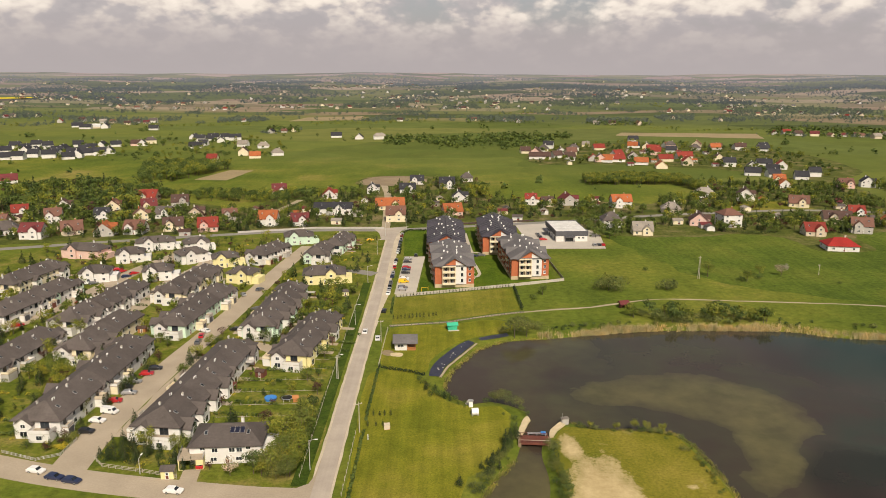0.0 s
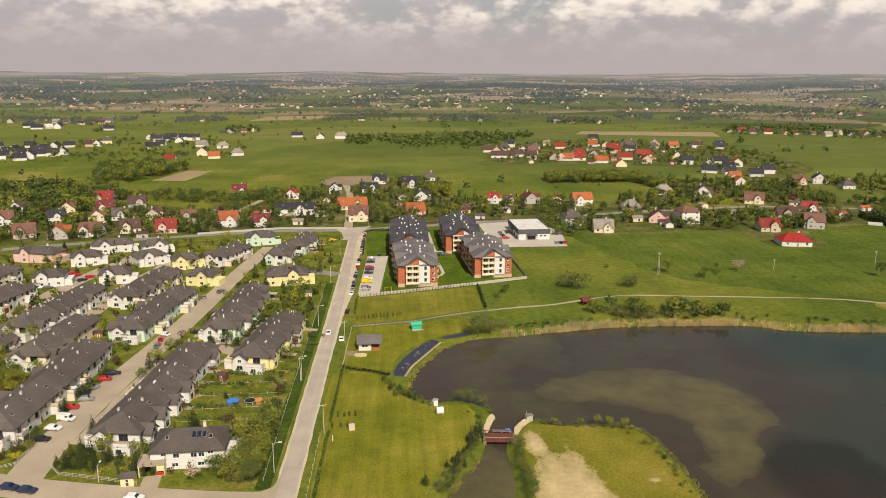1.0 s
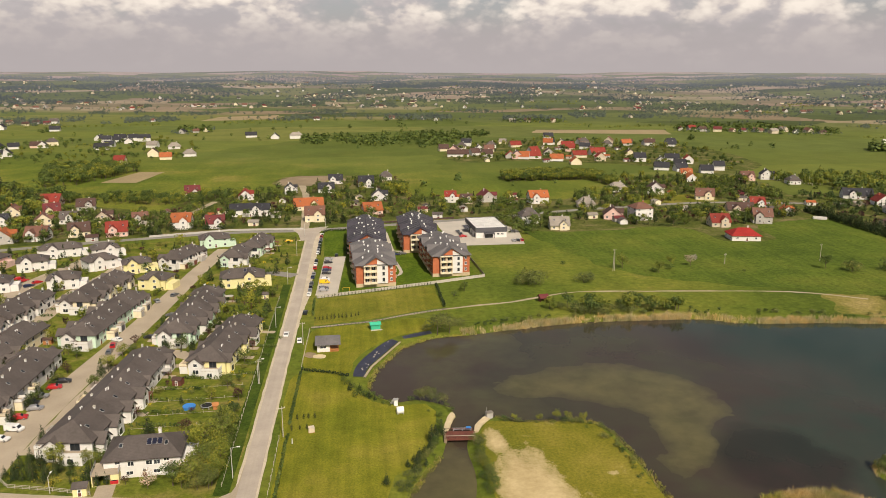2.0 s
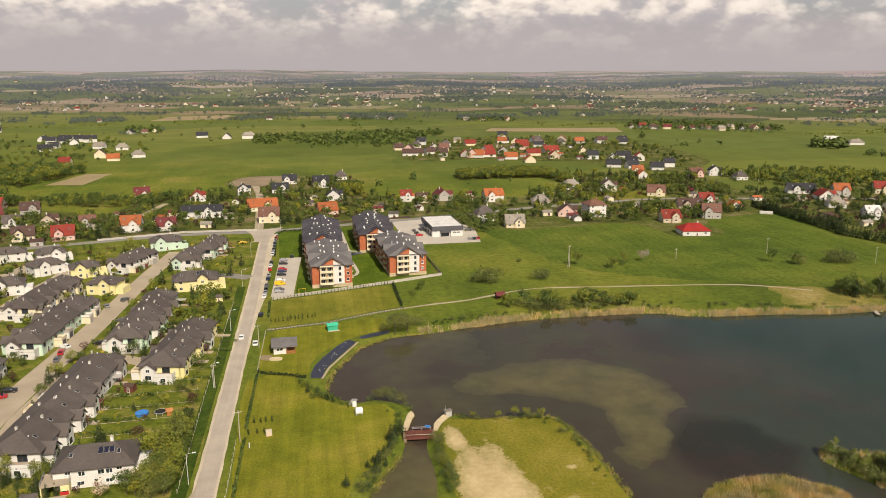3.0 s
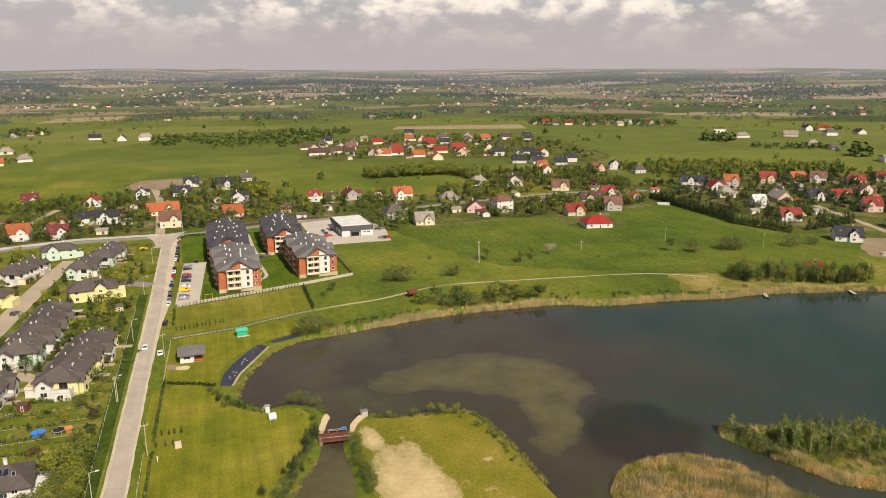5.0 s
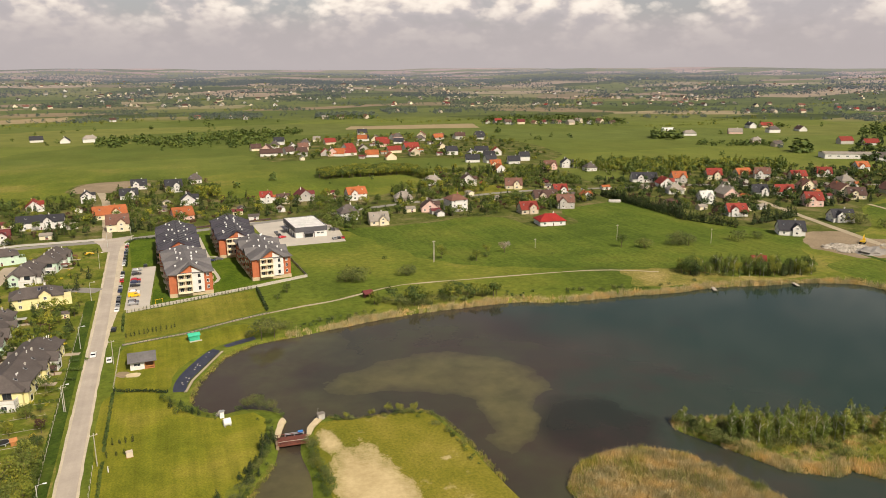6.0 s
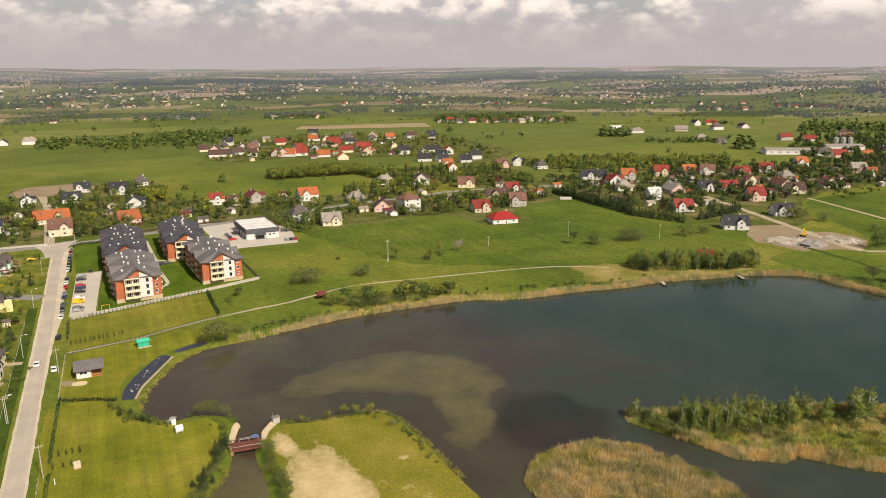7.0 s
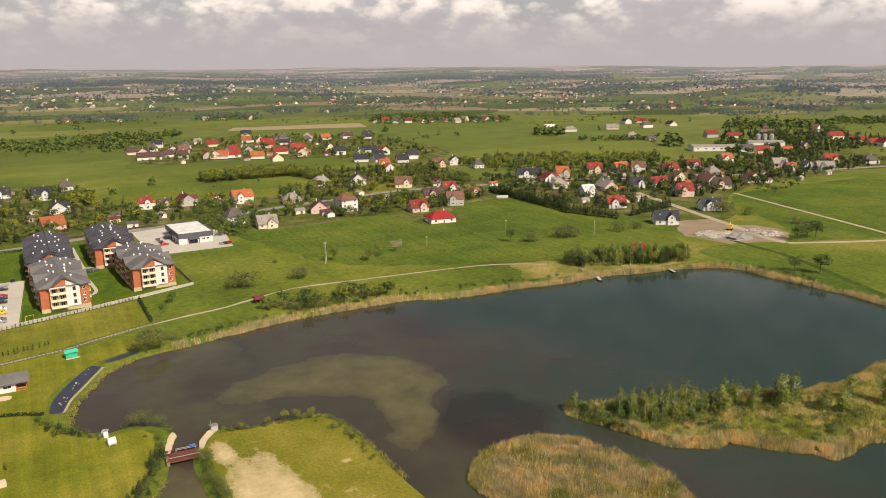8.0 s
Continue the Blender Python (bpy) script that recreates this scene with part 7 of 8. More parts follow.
# ---------------------------------------------------------------- cars
rnd = random.Random(21)
COLOURS = ["white", "silver", "black", "grey", "blue", "silver", "red", "white", "black"]
for k, y in enumerate([312, 318, 323, 329, 340, 346, 357, 364, 371, 388, 394, 400, 407, 414, 421, 428, 434, 287, 255]):
    car(-24.1 - 0.02 * (y - 300) * 0.2, y, 90 + rnd.uniform(-4, 4), COLOURS[k % 9], False, 0.05)
for k, y in enumerate([318, 321, 330, 333, 336, 346, 352, 356, 367, 374]):
    if k == 2:
        car(-18.3, y, 4, "yellow", True, 0.08)
    else:
        car(-18.3, y, rnd.uniform(-5, 5), COLOURS[(k * 2 + 1) % 9], False, 0.08)
for x, y, t_, c in ((-14.5, 381.5, 92, "black"), (-6.5, 383, 95, "grey"), (-3, 383, 90, "silver"), (16.5, 380.5, 12, "blue"), (20.5, 382, 12, "grey")):
    car(x, y, t_, c)
for x, y, t_, c, van in ((-99.2, 162.0, -14, "white", False), (-93.2, 159.0, -12, "blue", False), (-88.3, 157.5, -12, "blue", False), (-62.5, 153.2, -8, "white", False),
                         (-97.0, 215.4, 5, "silver", False), (-95.2, 207, 8, "silver", False), (-97.2, 201.4, 10, "red", False), (-95.4, 194.2, -12, "white", True), (-96.4, 188.6, -8, "white", False),
                         (-96.6, 182.2, 0, "black", False), (-95.6, 221.6, 12, "red", False), (-94.4, 226, 14, "black", False), (-98, 211, 5, "black", False),
                         (-89.8, 262.5, 150, "white", False), (-89.2, 257, 100, "red", False), (-88.4, 250.5, 95, "grey", False), (-87.6, 309, 120, "silver", False), (-92.6, 297.5, 160, "black", False),
                         (-91.6, 302.5, 160, "silver", False), (-94.2, 380, 20, "blue", False), (-82.2, 317, 70, "grey", False), (-78.6, 264, 160, "black", False), (-77, 289, 160, "grey", False),
                         (-163.2, 268, 30, "red", False), (-165, 263, 30, "white", False), (-158.5, 281, 20, "silver", False), (-153, 297, 10, "red", False), (-151, 302, 10, "white", False), (-157, 347, 60, "red", False),
                         (-160.5, 351, 30, "red", False), (-170, 325, 20, "black", False), (-165.6, 325.5, 20, "white", False), (-161, 326, 20, "grey", False), (-149.5, 343.5, 50, "red", False), (-151, 338, 50, "blue", False),
                         (-140, 311, 20, "grey", False), (-136, 305, 20, "silver", False), (-132, 309, 80, "black", False), (-42.6, 418, 20, "yellow", False), (-60, 165.4, 96, "red", False)):
    car(x, y, t_, c, van)
car(-29.2, 262, 90, "white", False, 0.1)
for x, y, t_, c in ((57.5, 428, 100, "black"), (58.5, 421, 10, "red"), (86, 407, 90, "silver"), (88.5, 407.5, 90, "black"), (91, 408, 90, "red"), (57, 435, 95, "grey")):
    car(x, y, t_, c)

# ---------------------------------------------------------------- garden things
keep_clear(-48.0, 203.0, 14, 7.5, 0)
footprints.append((-47.5, 197.5, 4.0))
pool = thing("paddling_pool", pose(-51.4, 203.4, 0), "round blue above-ground paddling pool", "pool")
part("wall", Shape().tube((0, 0, 0), (0, 0, 0.8), 1.7, 1.8, 18).mesh("wall", BLUE), pool)
part("rim", Shape().tube((0, 0, 0.8), (0, 0, 0.88), 1.86, 1.86, 18).mesh("rim", BLUE), pool)
tr = thing("trampoline", pose(-46.4, 203.4, 0), "round black trampoline with white legs", "trampoline")
part("mat", Shape().tube((0, 0, 0.8), (0, 0, 0.86), 1.5, 1.5, 18).mesh("mat", RUBBER), tr)
part("rim", Shape().tube((0, 0, 0.74), (0, 0, 0.84), 1.8, 1.8, 18).mesh("rim", STEEL), tr)
for k in range(6):
    a = k * math.tau / 6
    part("leg", Shape().tube((1.7 * math.cos(a), 1.7 * math.sin(a), 0), (1.7 * math.cos(a), 1.7 * math.sin(a), 0.78), 0.05, 0.05, 6).mesh("leg", FRAME), tr)
ph = thing("playhouse", pose(-43.8, 202.4, 0, 0, 0, 15), "small orange wooden playhouse in the garden", "playhouse")
part("wall", Shape().box(-0.7, 0.7, -0.7, 0.7, 0, 1.4).mesh("wall", TIMBER), ph)
part("roof", gable_roof(Shape(), 1.5, 1.4, 1.4, 2.0, 0.2, 0.08).mesh("roof", TIMBER), ph)
goal = thing("goal_frame", pose(-8.2, 315.6, 0, 0, 0, 12), "thin yellow goal frame on the lawn", "goal")
for k in (-1.5, 1.5):
    part("post", Shape().box(k - 0.06, k + 0.06, -0.06, 0.06, 0, 2.0).mesh("post", PAINTS["yellow"]), goal)
part("crossbar", Shape().box(-1.56, 1.56, -0.06, 0.06, 2.0, 2.12).mesh("crossbar", PAINTS["yellow"]), goal)
wr = random.Random(31)
for k, (x, y) in enumerate([(-58.5, 221), (-110, 186), (-48, 297), (-113, 262)]):
    keep_clear(x, y, 3, 3, 0)
    sh = thing("garden_shed", pose(x, y, 0, 0, 0, wr.uniform(-15, 15)), "small brown timber shed in a back garden", "shed", "garden sheds")
    part("wall", Shape().prism([(-1.2, 0), (1.2, 0), (1.2, 1.9), (0, 2.5), (-1.2, 1.9)], -1.4, 1.4).mesh("wall", TIMBER if k % 2 else PLANK), sh)
    part("roof", gable_roof(Shape(), 2.8, 2.4, 1.95, 2.55, 0.25, 0.1).mesh("roof", ROOFS["k"]), sh)
    part("door", door_mesh(0.8, 1.7), sh, pose(0, -1.2, 0))
# rubble yard with a yellow digger
for k, (x, y, r, h) in enumerate([(337, 289, 7, 1.6), (336, 281, 6, 1.5), (346, 284, 5, 1.2), (344, 273, 9, 2.6), (367, 280, 5, 1.2), (368, 270, 7, 1.6)]):
    bm = bmesh.new()
    bmesh.ops.create_icosphere(bm, subdivisions=3, radius=1)
    for v_ in bm.verts:
        n_ = noise.noise(v_.co * 2.3 + Vector((k, 0, 0))) * 0.4 + noise.noise(v_.co * 6 + Vector((0, k, 0))) * 0.2
        v_.co = Vector((v_.co.x * r * (1 + n_), v_.co.y * r * 0.7 * (1 + n_), max(-0.1, v_.co.z * h * (1 + 1.4 * n_))))
    me = bpy.data.meshes.new("core")
    bm.to_mesh(me)
    bm.free()
    me.materials.append(RUBBLE if k != 3 else GREYROAD)
    heap = thing("debris_mound", pose(x, y, 0), "heap of broken concrete rubble on bare earth" if k != 3 else "grey heap of loose gravel on bare earth", "rubble", "rubble heaps")
    part("core", me, heap)
    if k == 3:
        continue
    rk = random.Random(k + 70)
    lumps = Shape()
    for _ in range(150):  # broken slabs and lumps lying over it
        a_, u_ = rk.uniform(0, math.tau), rk.random() ** 0.6 * 1.25
        w_, l_, t_ = rk.uniform(0.15, 0.55), rk.uniform(0.2, 0.9), rk.uniform(0.1, 0.3)
        at = pose(math.cos(a_) * u_ * r, math.sin(a_) * u_ * r * 0.7, max(0.1, h * (1 - u_ * u_)) + 0.1, rk.uniform(-50, 50), rk.uniform(-50, 50), rk.uniform(0, 180))
        lump = Shape().box(-l_, l_, -w_, w_, -t_, t_)
        lumps.add([at @ Vector(q) for q in lump.v], lump.f)
    tagged(part("broken_concrete", lumps.mesh("broken_concrete", RUBBLE), heap), "pale broken concrete lumps", kind="stuff")
dg = thing("excavator", pose(357, 290, 0.05, 0, 0, 30), "yellow tracked excavator in the rubble yard", "excavator")
part("cab", Shape().box(-1.6, 1.6, -1.2, 1.2, 1.0, 1.9).box(0.2, 1.5, -1.1, 0.1, 1.9, 3.0).mesh("cab", PAINTS["yellow"]), dg)
for k in (-1.1, 1.1):
    part("track", Shape().box(-2, 2, k - 0.3, k + 0.3, 0, 0.9).mesh("track", RUBBER), dg)
part("boom", Shape().tube((1.2, 0.4, 1.8), (4.2, 0.4, 4.2), 0.25, 0.2, 6).tube((4.2, 0.4, 4.2), (5.6, 0.4, 1.6), 0.2, 0.15, 6).mesh("boom", PAINTS["yellow"]), dg)
part("bucket", Shape().box(5.2, 6.0, 0.0, 0.8, 1.0, 1.7).mesh("bucket", STEEL), dg)

# ---------------------------------------------------------------- plants, area by area
for kind, x, y, s in (("spring_tree", -41.3, 174, 1.35), ("spring_tree", -37.2, 178.5, 1.15), ("spring_tree", -41.5, 161, 0.95), ("spring_tree", -37, 160.5, 0.85), ("tree", -46, 161.5, 0.9), ("spring_tree", -39.5, 167, 1.0),
                      ("blossom_tree", -51.5, 160.8, 1.0), ("blossom_tree", -46.5, 166.5, 0.9), ("spring_tree", -37.6, 187, 1.0), ("tree", -39.5, 193, 0.8), ("tree", -37.5, 197, 0.6), ("copper_tree", -49, 187.5, 0.9),
                      ("copper_tree", -38, 207, 0.9), ("copper_tree", -57.3, 163.3, 0.5), ("spruce", -84.3, 168.3, 0.62), ("spruce", -79.7, 167.4, 0.6), ("spruce", -76.6, 166, 0.5), ("spruce", -85, 172.7, 0.6), ("spruce", -80, 172.5, 0.75),
                      ("spruce", -87, 169.5, 0.4), ("yellow_bush", -74.2, 163.6, 1.2), ("spruce", -66.5, 165, 0.7), ("spring_tree", -67.5, 171, 0.7), ("yellow_bush", -64.4, 168.8, 1.4), ("thuja", -63.5, 163, 1.0), ("thuja", -61.8, 163.8, 0.9),
                      ("yellow_bush", -98.5, 173, 1.3), ("copper_tree", -102, 172, 0.55), ("bush", -108, 174, 1.1), ("spruce", -68.6, 177, 0.55), ("spruce", -66, 180, 0.6), ("spruce", -64.5, 183, 0.5)):
    plant(kind, x, y, s, 0, "garden plants")
for k in range(4):
    plant("thuja", -97.8 + 0.1 * k, 196.8 + 2.4 * k + (6 if k > 1 else 0), 1.25, 0, "thuja columns")
plant_row("thuja", (-84.3, 184.5), (-82.5, 187), 1.6, 1.0, 0, "thuja columns")
estate = [(-36.5, 160), (-37.5, 300), (-38, 425), (-120, 422), (-215, 398), (-225, 330), (-190, 235), (-112, 176), (-98, 172), (-88, 172)]
thicket(["bush", "bush", "yellow_bush", "thuja", "tree", "spring_tree", "bush", "willow_bush", "spruce"], estate, 100, 0, 0.45, 1.0, 2, "garden plants", 0.3, 1.8)
thicket(["bush", "bush", "yellow_bush", "thuja", "bush", "willow_bush", "spring_tree", "tree", "spruce", "copper_tree"], estate, 760, 0, 0.35, 0.85, 32, "thick gardens of the estate", -1.2, 1.2)
thicket(["tree", "bush", "spring_tree", "bush", "spruce", "yellow_bush"], [(-112, 176), (-108, 240), (-150, 300), (-190, 300), (-200, 230), (-150, 190)], 230, 0, 0.4, 0.85, 52, "thick gardens of the estate", -1.0, 1.5)
thicket(["bush", "yellow_bush", "bush"], [(-66, 180), (-38, 172), (-38, 240), (-60, 240)], 40, 0, 0.35, 0.8, 4, "thick gardens of the estate", 0.1)
thicket(["tree", "bush", "spring_tree", "bush"], [(-62, 252), (-38, 250), (-38.5, 320), (-56, 320)], 70, 0, 0.35, 0.75, 6, "thick gardens of the estate", 0.1)
hedge([(-91.5, 320), (-89, 330), (-87.4, 346)], 1.9, 1.5, LEAF, "clipped dark green hedge beside the street", 3)
hedge([(-23.4, 384), (-23.6, 440), (-10.5, 446)], 1.5, 1.2, NEEDLE, "dark clipped hedge round the lawn", 4)
hedge([(32.4, 321.5), (32.7, 289.5)], 1.8, 1.3, NEEDLE, "dark green hedge across the meadow", 5)
hedge([(-21, 228), (-12, 224.5), (-6.2, 221.6)], 1.2, 1.1, NEEDLE, "low dark hedge between meadow and yard", 6)
hedge([(-21.6, 190), (-21.3, 226)], 1.0, 1.0, LEAF, "low ragged hedge beside the road", 7)
hedge([(-21.6, 148), (-21.6, 183)], 1.0, 1.0, LEAF, "low ragged hedge along the meadow fence", 8)
hedge([(-9.5, 446), (-9.2, 384)], 1.2, 0.9, NEEDLE, "dark clipped hedge before the apartments", 9)
hedge([(172, 447), (182, 441), (199, 440)], 2.2, 1.8, NEEDLE, "dark tall hedge round a garden", 10)
hedge([(-116, 452), (-80, 458)], 2.4, 2.0, NEEDLE, "dark conifer hedge along the through road", 11)
hedge([(-21, 284), (-21.4, 304)], 1.4, 1.2, LEAF, "green hedge beside the village street", 12)
plant_row("thuja", (-19.5, 277.5), (-7.5, 280.6), 1.5, 0.6, 0, "young thuja row")
plant_row("thuja", (-5.5, 281), (-2.5, 282.5), 1.4, 0.6, 0, "young thuja row")
plant_row("thuja", (-20, 306.3), (30, 322.8), 1.5, 0.46, 0, "young thuja row")
plant_row("thuja", (-19.6, 193), (-14.7, 193), 1.6, 0.62, 0, "young thuja row")
plant_row("thuja", (-20.6, 186.6), (-16.4, 186.6), 1.5, 0.58, 0, "young thuja row")
# low hedges between the garden plots
hv, hf = [], []
hr = random.Random(61)
for x, y, L, turn, sign, reach in ((-72, 208, 60, 84.5, -1, 17), (-65.2, 284, 50, 86, -1, 12), (-46.6, 246.5, 36, 80, -1, 7), (-121.5, 250.5, 32, 84, -1, 9), (-138, 286, 46, 83, -1, 10), (-113.2, 317.5, 38, 84, -1, 10), (-103.6, 207.5, 56, 86, 1, 11), (-143, 233, 30, 84, 1, 12)):
    m = pose(x, y, 0, 0, 0, turn)
    for k in range(int(L / 8) + 1):
        s_ = -L / 2 + 8 * k
        for j in range(int(reach / 0.8)):
            if hr.random() < 0.2:
                continue
            p = m @ Vector((s_ + hr.uniform(-.3, .3), sign * (8.2 + 0.8 * j), 0))
            a_, b_ = leaf_cloud(hr, [(p.x, p.y, 0.7, 0.55)], 12, 0.28, 1.2)
            hf += [tuple(len(hv) + i for i in q) for q in b_]
            hv += [Vector((q.x, q.y, max(0.05, q.z))) for q in a_]
tagged(new("garden_hedges", sheet_mesh("garden_hedges", hv, hf, [LEAF])), "low green hedges between the garden plots", "hedge", kind="stuff")
# shore and canal
for kind, x, y, s in (("willow", 26.5, 257.6, 1.1), ("willow", 31.2, 258.9, 0.95), ("willow_bush", 36, 265.5, 1.2), ("willow_bush", 22.5, 261.6, 0.9), ("willow_bush", 80, 282, 1.1), ("willow_bush", 85, 277.5, 1.4), ("willow_bush", 92, 274.5, 1.3), ("willow_bush", 98, 274.5, 1.4),
                      ("willow_bush", 104, 276, 1.1), ("willow", 108, 279.5, 0.55), ("willow_bush", 88, 275, 1.2), ("bush", -2.4, 208.5, 1.2), ("spruce", -2.3, 210.5, 0.32), ("spruce", 2.2, 203.0, 0.3), ("bush", 4.6, 200.6, 0.5), ("bush", -4.6, 213, 0.8), ("bush", 6.4, 198.6, 0.4),
                      ("bush", 3.8, 204, 0.7), ("bush", 6.5, 201, 0.6), ("willow", 15.5, 201.2, 0.55), ("willow", 18.6, 201, 0.6), ("willow_bush", 21.4, 199.8, 1.0), ("bush", 13, 202, 0.8), ("bush", 24, 194, 0.7), ("spruce", -5.2, 210.8, 0.4), ("bush", -3.4, 206.4, 1.0), ("bush", -0.8, 206, 1.1), ("spruce", 0.6, 204.8, 0.35), ("bush", 1.6, 206, 0.9), ("bush", -6, 215.4, 0.9), ("bush", -7.4, 218, 0.8), ("bush", 17.4, 194, 0.4), ("bush", 22.8, 196.6, 0.8), ("bush", 20, 190.5, 0.9),
                      ("spruce", 18.2, 178.5, 0.35), ("bush", 17.4, 175.5, 1.0), ("bush", 18.7, 183, 0.9), ("bush", 19.6, 186.5, 0.8)):
    plant(kind, x, y, s, 0, "shore bushes")
for (x, y, s) in ((15.8, 172.6, 0.32), (14.2, 170.6, 0.3), (12.8, 168.6, 0.33), (11.2, 166.4, 0.3), (9.6, 164.2, 0.28), (4.0, 156.5, 0.4)):
    plant("spruce", x, y, s, 0, "young spruces by the canal", 1.3)
for (x, y, s) in ((28.6, 173.4, 0.9), (28.5, 170.2, 1.0), (28.4, 167.2, 0.95), (28.8, 164.2, 1.0), (29.0, 161.2, 1.1), (29.3, 158, 1.0), (29.3, 155, 1.1), (29.2, 152, 1.0)):
    plant("bush", x, y, s, 0, "bushes by the canal")
for (x, y, s) in ((51, 183.2, 0.6), (54.5, 183.6, 0.9), (58.9, 182.4, 0.8), (46.6, 183.8, 0.5), (65.2, 166.1, 0.6), (64.9, 157.6, 0.5), (56.5, 183, 0.7), (43.4, 184.8, 0.3), (38, 186, 0.9), (61, 181.6, 0.5)):
    plant("bush", x, y, s, 0, "headland shrubs")
for k in range(30):
    a_ = random.Random(k + 900)
    u = k / 29
    x_, y_ = (16.6 - 9.5 * u + a_.uniform(-.5, .5), 181 - 27 * u + a_.uniform(-.6, .6))
    if not is_wet(x_ + (2.2 if u < 0.5 else 0), y_, 0.2):
        plant(a_.choice(("bush", "willow_bush", "bush")), x_ + 2.0, y_, a_.uniform(0.25, 0.6), 0, "thick canal banks")
thicket(["bush", "willow_bush", "bush", "spruce"], [(17.2, 181), (20.2, 181), (18.0, 171), (13.4, 163), (8, 152.5), (6.0, 154), (10.8, 164), (14.6, 172)], 26, 0, 0.3, 0.62, 61, "thick canal banks", 0.1, 1.2)
thicket(["bush", "willow_bush", "bush"], [(27.2, 178), (29.6, 178), (29.4, 150), (26.8, 150)], 18, 0, 0.45, 0.9, 62, "thick canal banks", 0.1, 1.2)
for x, y, k in ((47.5, 184.4, 0.34), (52.6, 184.6, 0.42), (55.8, 184.4, 0.36), (59.6, 183.0, 0.4), (40.6, 185.6, 0.3)):
    plant("spring_tree", x, y, k, 0, "headland shrubs")
thicket(["bush", "willow_bush", "spring_tree", "tree"], [(74, 276), (84, 271.5), (108, 272), (128, 273), (130, 279), (112, 284), (90, 284), (76, 285)], 46, 0, 0.5, 0.95, 41, "thick shore scrub", 0.2, 1.5)
thicket(["bush", "willow_bush", "bush"], [(38, 264), (74, 270), (74, 275), (40, 268)], 22, 0, 0.35, 0.7, 42, "thick shore scrub", 0.2, 1.5)
thicket(["bush", "willow_bush", "bush"], [(130, 272), (176, 262), (222, 258), (222, 263), (178, 268), (132, 278)], 26, 0, 0.35, 0.8, 43, "thick shore scrub", 0.2, 1.5)
thicket(["bush", "willow_bush", "bush"], [(64.2, 150), (67, 150), (66, 176), (62.5, 183.5), (45, 185.5), (38, 188), (38, 185), (58, 182), (63, 172)], 20, 0, 0.25, 0.55, 44, "thick headland growth", 0.1, 1.0)
# full gardens at the street corner and behind the white villa
thicket(["spruce", "thuja", "bush", "yellow_bush", "spruce", "bush"], [(-88, 167), (-83, 165), (-66, 161.5), (-64, 166), (-70, 172), (-76, 173), (-84, 178)], 60, 0, 0.35, 0.6, 45, "thick gardens of the estate", 0.1, 1.2)
thicket(["spring_tree", "tree", "bush", "willow", "spring_tree"], [(-47, 158), (-36, 157), (-36, 188), (-39.5, 188), (-41, 166)], 34, 0, 0.55, 0.95, 46, "thick gardens of the estate", 0.1, 1.6)
thicket(["bush", "yellow_bush", "thuja", "bush", "copper_tree"], [(-112, 178), (-97, 172), (-96.5, 178), (-112, 240), (-124, 236)], 80, 0, 0.4, 0.8, 47, "thick gardens of the estate", -0.8, 1.3)
thicket(["thuja", "thuja", "bush", "spruce"], [(-98, 182), (-94.6, 182), (-92.4, 236), (-97, 236)], 26, 0, 0.5, 1.0, 48, "thick gardens of the estate", -1.6, 2.0)
thicket(["thuja", "bush", "bush"], [(-86, 182), (-79.5, 184), (-77, 236), (-84.5, 236)], 30, 0, 0.35, 0.8, 49, "thick gardens of the estate", -1.6, 2.0)
# birches on the spit
SPIT_TREES = [(126.8, 150.5, 0.5), (128.5, 145.5, 0.45), (130, 143.3, 0.5), (133.5, 139.5, 0.7), (135.5, 141, 0.72), (136.5, 137.5, 0.68), (139, 136, 0.7), (141, 134.8, 0.72), (143, 132.8, 0.7), (146, 131.5, 0.75), (149, 130.5, 0.65),
              (155.8, 130.4, 0.66), (159.8, 127.5, 0.85), (161.5, 129, 0.8), (168.3, 129, 0.72), (171, 125.2, 0.8), (178, 122.5, 0.95), (181, 123.4, 0.9), (184, 122.2, 0.95), (188, 114.8, 0.7), (191, 111.4, 0.85), (200, 115, 0.8), (206, 108, 0.9)]
for x, y, s in SPIT_TREES:
    plant("birch", x, y, s * 1.12, 0, "birches on the spit", 1.5)
thicket(["birch", "birch", "willow_bush"], [(131, 146), (150, 139), (172, 131), (150, 127), (136, 134)], 64, 0, 0.5, 0.95, 8, "birches on the spit", 0.2, 1.8)
thicket(["bush", "willow_bush", "bush"], [(124, 153), (129, 152), (134, 140), (130, 126), (126, 138)], 50, 0, 0.5, 0.95, 10, "thick growth of the spit", 0.1)
thicket(["bush", "willow_bush", "bush"], [(128, 150), (150, 138), (200, 121), (196, 106), (165, 104), (150, 117), (133, 128), (127, 140)], 120, 0, 0.4, 0.85, 9, "thick growth of the spit", 0.2)
